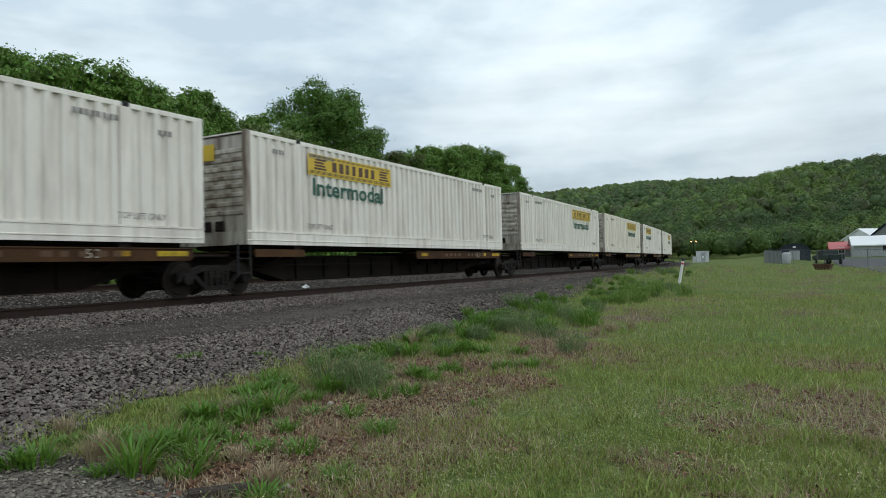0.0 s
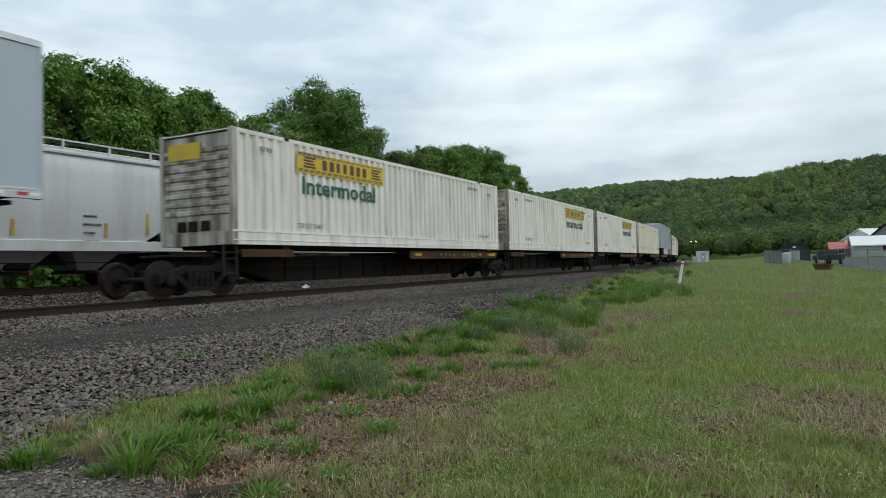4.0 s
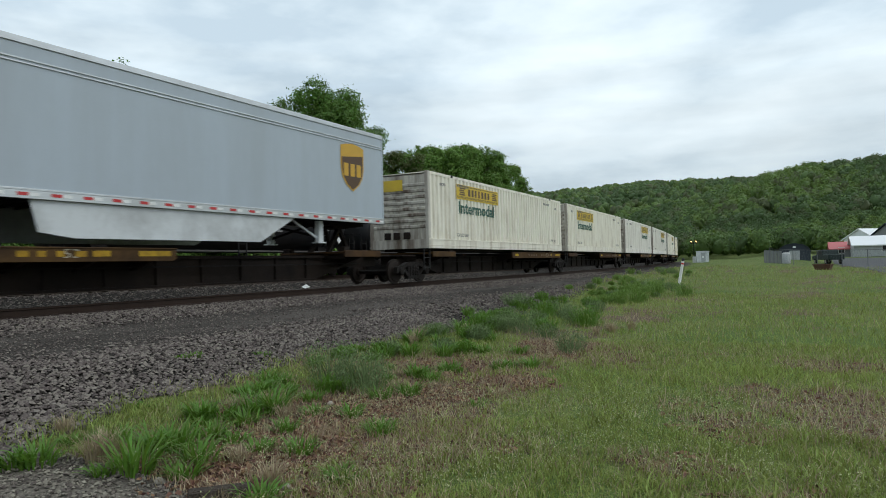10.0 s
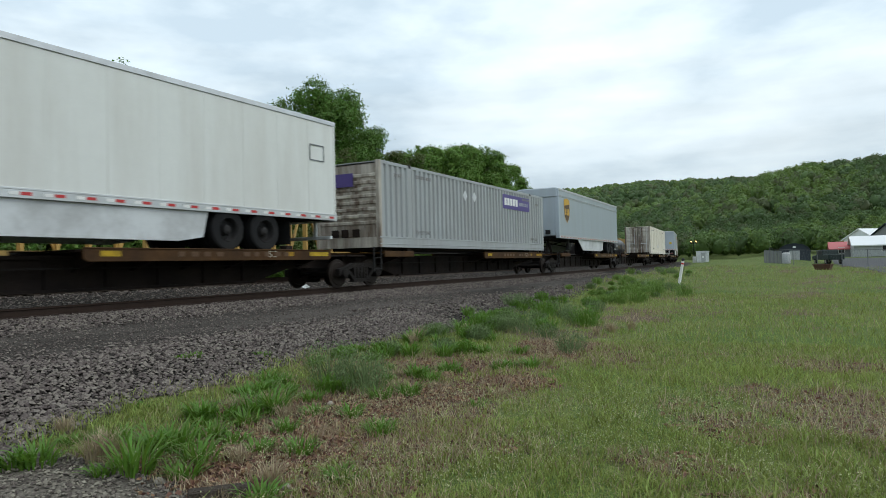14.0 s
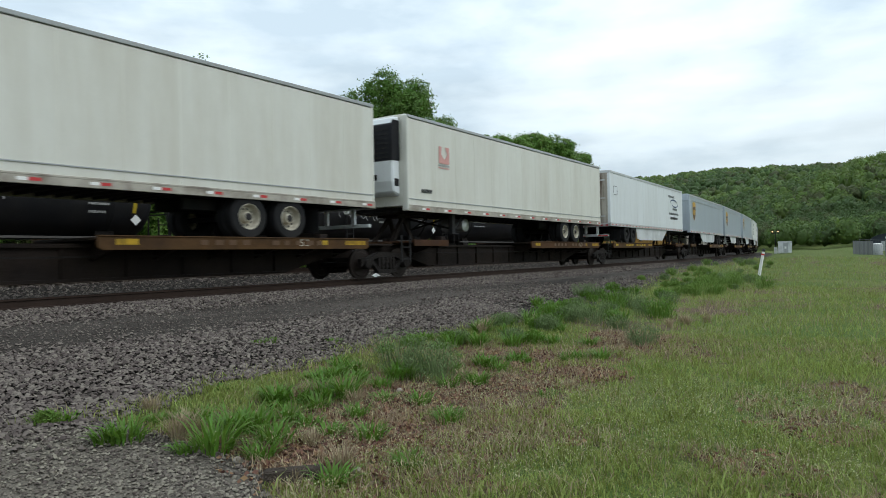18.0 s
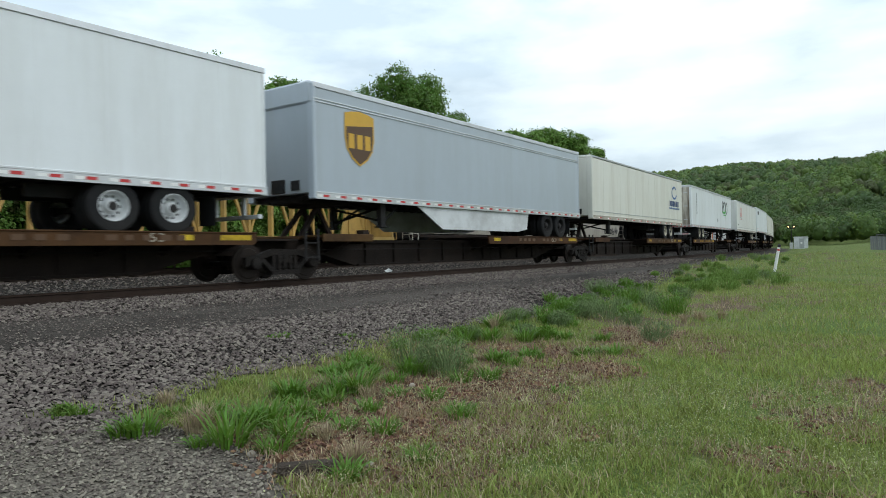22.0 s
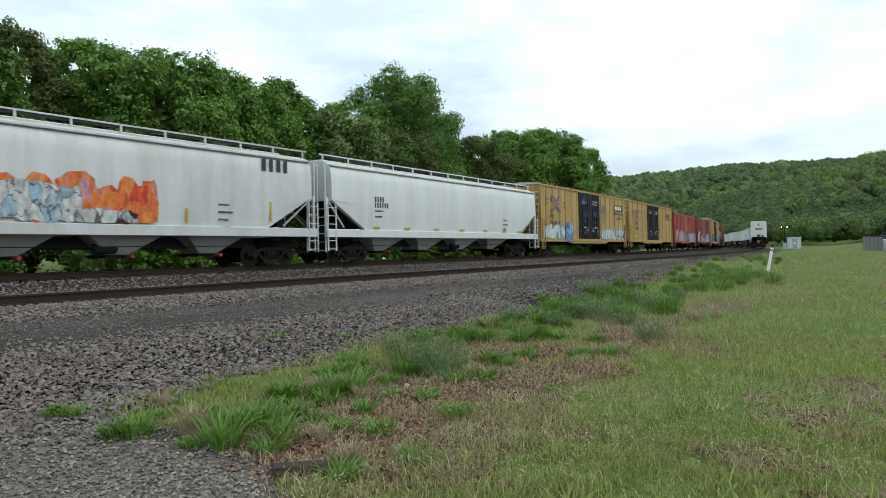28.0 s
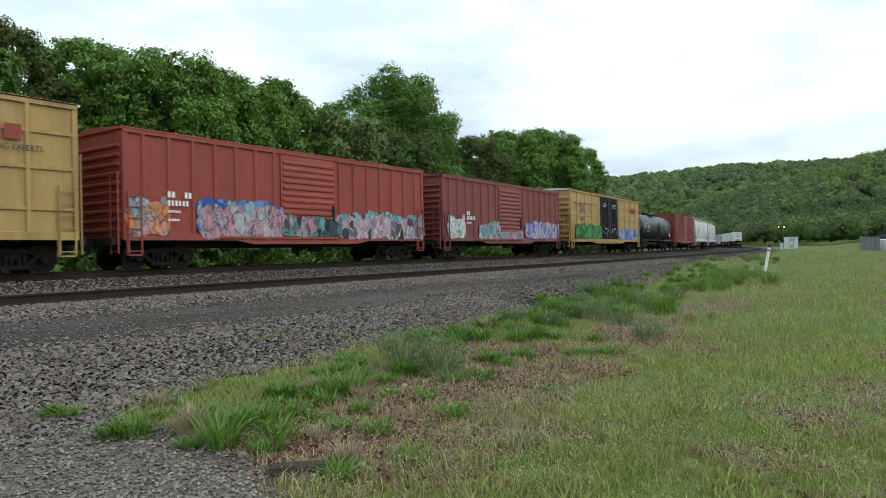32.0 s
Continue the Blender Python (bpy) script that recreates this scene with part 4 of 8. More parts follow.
    part("kingpin_plate", Shape().box(L - 2.0, L - 0.2, -0.6, 0.6, z0 - 0.06, z0 + 0.02), M_TRUCK, t, bevel=0.01)
    if reefer:
        u = part("cooling_unit", Shape().prism([(L - 0.02, z0 + 0.45), (L + 0.28, z0 + 0.55), (L + 0.36, z0 + 0.9), (L + 0.36, z1 - 0.35), (L + 0.28, z1 - 0.12), (L - 0.02, z1 - 0.08)], "y", -1.0, 1.0), M_TRLWHITE, t, "white nose-mounted cooling unit with dark grilles", bevel=0.05)
        part("grille", Shape().prism([(L + 0.0, z1 - 1.45), (L + 0.372, z1 - 1.45), (L + 0.372, z1 - 0.36), (L + 0.29, z1 - 0.2), (L + 0.0, z1 - 0.2)], "y", -1.012, 1.012), M_BOXD, u, "dark upper grille", bevel=0.02)
        for k in range(7):
            part("grille_slat", Shape().box(L + 0.372, L + 0.385, -0.85, 0.85, z1 - 1.35 + k * 0.14, z1 - 1.31 + k * 0.14), M_DARK, u)
        part("side_vent", Shape().box(L + 0.06, L + 0.27, -1.008, -0.99, z0 + 0.75, z0 + 0.98).box(L + 0.06, L + 0.27, 0.99, 1.008, z0 + 0.75, z0 + 0.98).box(L + 0.35, L + 0.37, -0.4, 0.4, z0 + 0.95, z0 + 1.12), M_DARK, u, "dark lower vents")
        part("fuel_tank", Shape().lathe([(-0.5, 0.15), (-0.46, 0.24), (0.46, 0.24), (0.5, 0.15)], "y", 16, (L - 4.6, 0.0, 0.62)), M_ALU, t, smooth_angle=40)
    else:
        part("nose_box", Shape().box(L - 0.03, L + 0.03, -0.28, 0.2, z0 + 0.2, z0 + 0.55), M_DARK, t, "dark nose connection box", bevel=0.01)
        part("nose_socket", Shape().box(L - 0.03, L + 0.02, 0.45, 0.75, z0 + 0.25, z0 + 0.5), M_DARK, t, bevel=0.01)
    if nosecap:
        part("nose_cap", Shape().prism([(-w + 0.05, z1 - 0.55), (w - 0.05, z1 - 0.55), (w - 0.12, z1 + 0.02), (-w + 0.12, z1 + 0.02)], "x", L - 0.3, L + 0.03), paint, t, bevel=0.05)
    if deco:
        deco(t, L, w, z0, z1)
    return t


def beams(L, w, z0):
    s = Shape()
    k = int(2 * L / 0.4)
    for i in range(k):
        x = -L + 0.2 + i * 0.4
        s.box(x, x + 0.06, -w + 0.06, w - 0.06, z0 + 0.02, z0 + 0.14)
    return s


def flip(me_shape, material, parent, name, w, x, z, label=""):
    """A flat decal in the x-z plane put on both sides of a trailer."""
    me = me_shape.mesh(name, material) if isinstance(me_shape, Shape) else me_shape
    part(name, me, None, parent, label, at=Matrix.Translation((x, -w - 0.004, z)))
    part(name, me, None, parent, label, at=Matrix.Translation((x, w + 0.004, z)) @ Matrix.Rotation(math.pi, 4, "Z"))


def deco_shield(t, L, w, z0, z1):
    for y, o in ((-w - 0.002, 1), (w + 0.002, -1)):
        o_pts = [(-0.52, 0.62), (-0.30, 0.68), (0, 0.72), (0.30, 0.68), (0.52, 0.62), (0.52, 0.0), (0.46, -0.28), (0.28, -0.52), (0, -0.70), (-0.28, -0.52), (-0.46, -0.28), (-0.52, 0.0)]
        e = part("shield", Shape().prism([(a * 1.12, b * 1.04) for a, b in o_pts], "y", -0.003, 0), M_GOLD, t, "gold shield emblem",
                 at=Matrix.Translation((L - 1.7, y, z1 - 1.28)) @ Matrix.Rotation(0 if o > 0 else math.pi, 4, "Z"))
        part("shield_field", Shape().prism([(a * 1.02, (b if b < 0.5 else 0.30 + 0.12 * (a + 0.5)) * 0.97) for a, b in o_pts], "y", -0.007, -0.004), M_BRN, e, "brown shield field")
        s = Shape()
        for q in (-0.33, 0.0, 0.31):
            s.box(q - 0.11, q + 0.11, -0.010, -0.0075, -0.27, 0.12)
        part("shield_mark", s, M_GOLD, e)
    part("notice", Shape().box(-L - 0.028, -L - 0.022, -0.95, -0.6, z0 + 0.9, z0 + 1.25), M_YEL, t, "yellow door notice")


def deco_vision(t, L, w, z0, z1):
    blue, grey = mat("slate blue decal", (0.03, 0.06, 0.16), 0.5, var=0.1), mat("grey lettering", (0.12, 0.13, 0.14), 0.5, var=0.1)
    s = Shape()
    for k in range(14):
        a, b = math.pi * k / 13, math.pi * (k + 1) / 13
        for sx, ph in ((1, 0.0), (-1, 0.35)):
            s.bar((sx * 0.9 * math.cos(a) + ph, -0.002, 0.24 * math.sin(a) * sx), (sx * 0.9 * math.cos(b) + ph, -0.002, 0.24 * math.sin(b) * sx), 0.003, 0.06 * math.sin(a) + 0.02)
    flip(s, blue, t, "swoosh_emblem", w, L - 2.6, z1 - 1.05, "slate blue swoosh emblem")
    flip(bars(-1.1, 0.6, -0.07, 0.07, 11, random.Random(7)), grey, t, "name_strip", w, L - 2.9, z1 - 0.62)
    flip(bars(-0.6, 0.6, -0.07, 0.07, 8, random.Random(8)), grey, t, "name_strip", w, L - 2.3, z1 - 1.45)
    flip(bars(-1.35, 1.35, -0.07, 0.07, 15, random.Random(9)), grey, t, "name_strip", w, L - 2.6, z1 - 1.78)
    flip(bars(-1.0, 1.0, -0.08, 0.08, 11, random.Random(10)), M_BLK, t, "name_strip", w, L - 2.5, z1 - 2.08)
    s = Shape()
    for a, b in (((-0.3, -0.22), (0.3, -0.22)), ((0.3, -0.22), (0.3, 0.22)), ((0.3, 0.22), (-0.3, 0.22)), ((-0.3, 0.22), (-0.3, -0.22))):
        s.bar((a[0], -0.002, a[1]), (b[0], -0.002, b[1]), 0.003, 0.03)
    flip(s, grey, t, "panel_outline", w, -L + 0.85, z1 - 1.05)


def deco_red_small(t, L, w, z0, z1):
    deco_red(t, L, w, z0, z1, 0.6, 0.9)


def deco_red(t, L, w, z0, z1, k=1.0, dx=0.0):
    red = mat("faded red emblem", (0.60, 0.30, 0.27), 0.5, var=0.1)
    s = Shape().prism([(a * k, b * k) for a, b in ((-0.5, -0.42), (0.5, -0.42), (0.5, 0.5), (0.1, 0.5), (0.32, 0.12), (0.05, -0.2), (-0.3, 0.1), (-0.2, 0.5), (-0.5, 0.5))], "y", -0.004, 0)
    flip(s, red, t, "emblem", w, L - 2.9 + dx, z1 - 1.1, "faded red square emblem")
    flip(bars(-0.55 * k, 0.55 * k, -0.05 * k, 0.05 * k, 9, random.Random(3)), M_GREYC, t, "name_strip", w, L - 2.9 + dx, z1 - 1.1 - 0.52 * k)
    flip(bars(-0.55 * k, 0.55 * k, -0.035 * k, 0.035 * k, 10, random.Random(4)), red, t, "name_strip", w, L - 2.9 + dx, z1 - 1.1 - 0.66 * k)
    flip(bars(-0.3, 0.3, -0.06, 0.06, 6, random.Random(5)), M_BLK, t, "name_strip", w, L - 1.0, z0 + 0.65)
    part("nose_emblem", Shape().box(L + 0.0, L + 0.006, -0.2, 0.2, z1 - 0.85, z1 - 0.4), red, t, "small red nose emblem")
    part("nose_strip", Shape().box(L + 0.0, L + 0.006, -0.6, 0.6, z1 - 1.35, z1 - 1.25).box(L + 0.0, L + 0.006, -0.55, 0.55, z1 - 1.52, z1 - 1.43), M_BLK, t)


def deco_patch(brown):
    def fn(t, L, w, z0, z1):
        m = mat("brown painted-over patch", (0.36, 0.23, 0.10), 0.6, var=0.25, scale=4) if brown else mat("charcoal painted-over patch", (0.10, 0.10, 0.105), 0.6, var=0.2)
        flip(Shape().box(-0.95, 0.95, -0.003, 0, -0.22, 0.2), m, t, "painted_patch", w, L - 2.2, z1 - 0.62, "painted-over sign patch")
        part("nose_patch", Shape().box(L + 0.0, L + 0.005, -0.9, 0.9, z1 - 0.95, z1 - 0.6), mat("charcoal painted-over patch", (0.10, 0.10, 0.105), 0.6, var=0.2), t)
        part("nose_strip", bars_x(L + 0.004, -0.75, 0.75, z0 + 0.75, z0 + 1.0, 3), M_BLK, t)
        flip(bars(-0.2, 0.2, -0.05, 0.05, 5, random.Random(6)), M_RED, t, "name_strip", w, L - 1.0, z0 + 0.42)
    return fn


def bars_x(x, y0, y1, z0, z1, n):
    s = Shape()
    q = (y1 - y0) / n
    for i in range(n):
        s.box(x, x + 0.004, y0 + i * q, y0 + i * q + q * 0.7, z0, z1)
    return s


def deco_arrow(t, L, w, z0, z1):
    grn = mat("bright green arrow decal", (0.06, 0.42, 0.06), 0.5, var=0.1)
    g = mat("charcoal lettering", (0.16, 0.165, 0.17), 0.5, var=0.1)
    s = Shape()
    s.box(-1.12, -0.95, -0.004, 0, -0.5, 0.5)
    for x, rx, rz, zc in ((-0.78, 0.30, 0.24, 0.26), (0.02, 0.42, 0.46, 0.0), (0.86, 0.34, 0.46, 0.0)):
        for i in range(18):
            a, b = i * math.pi / 9, (i + 1) * math.pi / 9
            s.bar((x + rx * math.cos(a), -0.002, zc + rz * math.sin(a)), (x + rx * math.cos(b), -0.002, zc + rz * math.sin(b)), 0.003, 0.15)
    flip(s, g, t, "sign_mark", w, L - 3.2, z1 - 1.08, "charcoal ring-shaped sign")
    flip(Shape().prism([(-1.2, -0.25), (-0.6, -0.52), (0.2, -0.48), (0.2, -0.62), (0.55, -0.28), (0.2, -0.1), (0.2, -0.3), (-0.5, -0.36)], "y", -0.009, -0.005), grn, t, "arrow", w, L - 3.3, z1 - 1.08, "bright green arrow")
    flip(bars(-0.5, 0.7, -0.05, 0.05, 9, random.Random(11)), grn, t, "name_strip", w, L - 3.3, z1 - 1.72)
    s = Shape()
    for k in range(8):
        s.box(-0.09, 0.09, -0.003, 0, -k * 0.2, -k * 0.2 + 0.13)
    flip(s, g, t, "marking", w, -L + 1.7, z1 - 0.6)
    flip(Shape().prism([(-0.22, 0), (0, 0.22), (0.22, 0), (0, -0.22)], "y", -0.004, 0), M_GREYC, t, "placard", w, 1.6, z0 + 0.7)


def deco_globe(t, L, w, z0, z1):
    blue = mat("globe blue decal", (0.04, 0.12, 0.30), 0.5, var=0.1)
    s = Shape()
    for k in range(14):
        a, b = 0.7 + 5.2 * k / 14, 0.7 + 5.2 * (k + 1) / 14
        s.bar((0.55 * math.cos(a), -0.002, 0.36 * math.sin(a)), (0.55 * math.cos(b), -0.002, 0.36 * math.sin(b)), 0.003, 0.12)
    flip(s, blue, t, "emblem_ring", w, -L + 1.9, z1 - 0.95, "blue open ring emblem")
    flip(bars(-1.1, 1.1, -0.17, 0.17, 6, random.Random(12), 0.25), mat("slate blue decal", (0.03, 0.06, 0.16), 0.5, var=0.1), t, "name_strip", w, -L + 1.9, z1 - 1.65)
    flip(bars(-1.2, 1.2, -0.05, 0.05, 16, random.Random(13)), blue, t, "name_strip", w, -L + 1.9, z1 - 1.95)


def deco_roadway(t, L, w, z0, z1):
    s = Shape()
    for k in range(7):
        x = -3.0 + k * 0.86
        s.prism([(x, -0.36), (x + 0.58, -0.36), (x + 0.64, 0.36), (x + 0.06, 0.36)], "y", -0.004, 0)
    flip(s, M_BLK, t, "sign_mark", w, -0.6, z1 - 0.95, "large black sign bars")
    flip(Shape().prism([(-0.2, 0), (0, 0.2), (0.2, 0), (0, -0.2)], "y", -0.004, 0), M_SKIRT, t, "placard", w, 0.4, z0 + 0.55)
    flip(Shape().prism([(-0.2, 0), (0, 0.2), (0.2, 0), (0, -0.2)], "y", -0.004, 0), M_SKIRT, t, "placard", w, -1.2, z0 + 0.55)

# ---- near train: made up ----
DECK = 1.09


def near_train():
    spine = {}

    def platform(mid, deck=1, half=8.85, end=False, hitch=None):
        key = (deck, half, end)
        if key not in spine:
            spine[key] = spine_car(deck, half, end)
            ob = spine[key]
        else:
            ob = copy_thing(spine[key], Matrix())
        ride(ob, "near", mid)
        return ob

    hitches = []

    def hitch(at, z=1.0, turned=False):
        ob = copy_thing(hitches[0], Matrix()) if hitches else trailer_hitch(0)
        hitches.append(ob)
        ride(ob, "near", at, z)

    made = {}

    def load(key, build, mid, z, turned=False):
        ob = copy_thing(made[key], Matrix()) if key in made else build()
        made.setdefault(key, ob)
        RIDES.append((ob, "near turned" if turned else "near", mid, z))

    JA = lambda: container("container_white", "white corrugated container with yellow sign panel, grimy ribbed end", M_WHITE, {"kind": "yellow", "x": -3.55})
    JB = lambda: container("container_white", "white corrugated container with yellow sign near its leading end", M_WHITE, {"kind": "yellow", "x": 3.55})
    JC = lambda: container("container_cream", "cream weathered corrugated container with yellow sign panel", M_CREAM, {"kind": "yellow", "x": 3.55})
    JD = lambda: container("container_cream", "cream weathered corrugated container with yellow sign, ribbed end", M_CREAM, {"kind": "yellow", "x": -3.55})
    BE = lambda: container("container_beige", "plain beige corrugated container with rust streaks", M_BEIGE, None)
    WD = lambda: container("container_white", "plain off-white corrugated container with grimy ribbed doors", M_CREAM, None, "doors")
    FX = lambda: container("container_grey", "grey corrugated container with purple sign panel", M_GREYC, {"kind": "purple", "x": 4.2})
    for key, build, a in (("JB", JB, 403.4), ("JA", JA, 385.4), ("JC", JC, 367.4), ("JB", JB, 349.45), ("JA", JA, 330.99), ("JA", JA, 313.52), ("BE", BE, 275.57), ("JB", JB, 258.0),
                          ("JB", JB, 240.85), ("JA", JA, 223.5), ("BE", BE, 163.8), ("JC", JC, 144.8), ("JB", JB, 126.3), ("JB", JB, 108.9), ("JD", JD, 90.95), ("JD", JD, 73.6), ("WD", WD, 18.6), ("FX", FX, -35.3)):
        b = a + 16.15
        mid = (a + b) / 2
        platform(mid, 1, 8.85, 280 < mid < 285)
        load(key, build, mid, 1.24)
    platform(44.7)
    platform(9.3)
    hitch(38.0)

    def ups():
        return trailer("silver-grey road trailer with gold shield emblem and pale side skirts", M_UPSGREY, deco=deco_shield, rims="dark", pale_legs=True)

    def ups48():
        return trailer("shorter silver-grey road trailer with gold shield emblem", M_UPSGREY, 14.6, deco=deco_shield, rims="dark", pale_legs=True)

    def plain(label, paint, deco, **k):
        return lambda: trailer(label, paint, deco=deco, **k)

    rows = (
        ("U", ups, 294.3, 310.45, False), ("U", ups, 54.5, 70.65, False), ("UR", lambda: trailer("silver-grey road trailer with gold shield, nose cap and connection box", M_UPSGREY, deco=deco_shield, rims="dark", nosecap=True), -16.25, -0.1, True),
        ("V", plain("weathered off-white road trailer with slate swoosh emblem and skirts", M_TRLOFF, deco_vision, rails=False, rims="dark", wheels_back=2.9, rear=M_END), -53.7, -37.55, True),
        ("U48", ups48, -71.9, -57.4, True), ("U48", ups48, -88.9, -74.3, True), ("UR", None, -106.4, -90.25, True),
        ("V2", plain("white road trailer with slate swoosh emblem and grimy rear doors", M_TRLWHITE, deco_vision, rails=False, rims="dark", wheels_back=2.9, rear=M_END), -125.1, -108.95, False),
        ("WR", plain("weathered cream refrigerated trailer with faded red emblem", M_TRLCREAM, deco_red_small, rails=False, skirt=False, reefer=True, axles=2, wheels_back=3.1, line=True), -142.75, -126.6, True),
        ("WR", None, -160.4, -144.25, True),
        ("WP", plain("white road trailer with charcoal painted-over sign patch", M_TRLWHITE, deco_patch(False), rails=False, rims="pale", skirt=False, wheels_back=2.75, lift=0.15, pale_legs=True), -177.95, -161.8, True),
        ("WR2", plain("off-white refrigerated trailer with faded red emblem", M_TRLOFF, deco_red, rails=False, skirt=False, reefer=False, wheels_back=3.4, line=True), -195.35, -179.2, True),
        ("PG", plain("off-white road trailer with charcoal blocks and green arrow emblem", M_TRLWHITE, deco_arrow, rails=False, skirt=False, wheels_back=2.7, rear=M_END), -215.1, -198.95, False),
        ("GL", plain("off-white ribbed road trailer with blue ring emblem", M_TRLCREAM, deco_globe, rails=False, skirt=False, line=True, wheels_back=2.7, tall=0.06), -233.95, -217.8, True),
        ("UR", None, -251.6, -235.45, True),
        ("WB", plain("white road trailer with brown painted-over sign patch", M_TRLWHITE, deco_patch(True), rails=False, rims="pale", skirt=False, wheels_back=2.3), -269.2, -253.05, True),
        ("WR2", None, -286.65, -270.5, True))
    for key, build, a, b, turned in rows:
        mid = (a + b) / 2
        platform(mid, 1 if turned else -1, 8.85, False)
        load(key, build, mid, DECK, turned)
        hitch(a + 1.1 if turned else b - 1.1)
    e = thing("end_of_train_marker", "orange end-of-train marker hung on the last coupler", "railway marker")
    part("case", Shape().box(-0.12, 0.12, -0.16, 0.16, 0.28, 0.72), mat("orange marker paint", (0.62, 0.13, 0.03), 0.5, var=0.1), e, bevel=0.03)
    part("lamp", Shape().lathe([(0.72, 0.05), (0.82, 0.05), (0.85, 0.02)], "z", 12), M_RED, e, "red flashing lamp, unlit")
    part("clamp", Shape().box(-0.05, 0.05, -0.1, 0.1, 0.0, 0.28), M_DARK, e)
    part("air_hose", Shape().bar((0.1, -0.1, 0.35), (0.45, -0.2, -0.15), 0.05), M_RUBBER, e)
    ride(e, "near", -288.1, 0.72)
    # short pup trailers
    platform(190.8, 1)
    platform(208.9, -1)
    pup = lambda: trailer("short white road trailer with large black sign bars", M_TRLWHITE, 8.7, 1, False, deco=deco_roadway, rails=False, wheels_back=1.3)
    pup2 = lambda: trailer("short plain white ribbed road trailer", M_TRLWHITE, 8.7, 1, False, rails=False, wheels_back=1.3)
    pup3 = lambda: trailer("short pale blue-grey road trailer", M_UPSGREY, 8.7, 1, False, rails=False, wheels_back=1.3)
    for key, build, a, b in (("P1", pup, 191.8, 200.5), ("P2", pup2, 201.0, 209.7), ("P3", pup3, 210.3, 219.0)):
        load(key, build, (a + b) / 2, DECK)
        hitch(b - 1.1)


near_train()

# ---- far train ----
SPRAY = {k: mat("sprayed " + k + " paint", c, 0.6, var=0.2, scale=5, grime=DIRT, grime_amt=0.25) for k, c in (
    ("sky blue", (0.27, 0.39, 0.47)), ("blue", (0.045, 0.12, 0.36)), ("dark blue", (0.014, 0.03, 0.10)), ("faded blue", (0.075, 0.125, 0.27)), ("faded orange", (0.43, 0.155, 0.055)), ("teal", (0.13, 0.28, 0.29)), ("white", (0.55, 0.55, 0.53)), ("pink", (0.42, 0.22, 0.25)),
    ("orange", (0.62, 0.19, 0.04)), ("red", (0.50, 0.04, 0.03)), ("purple", (0.13, 0.10, 0.23)), ("green", (0.05, 0.28, 0.06)), ("black", (0.02, 0.02, 0.024)), ("lilac", (0.36, 0.30, 0.37)), ("grey", (0.40, 0.40, 0.40)))}


SPRAY_COLOUR = {"faded blue": (0.075, 0.125, 0.27), "sky blue": (0.27, 0.39, 0.47), "blue": (0.03, 0.09, 0.38), "teal": (0.13, 0.28, 0.29), "white": (0.55, 0.55, 0.53), "pink": (0.42, 0.22, 0.25), "orange": (0.62, 0.19, 0.04), "red": (0.50, 0.04, 0.03),
                "purple": (0.13, 0.10, 0.23), "green": (0.05, 0.28, 0.06), "black": (0.02, 0.02, 0.024), "lilac": (0.36, 0.30, 0.37), "grey": (0.40, 0.40, 0.40)}


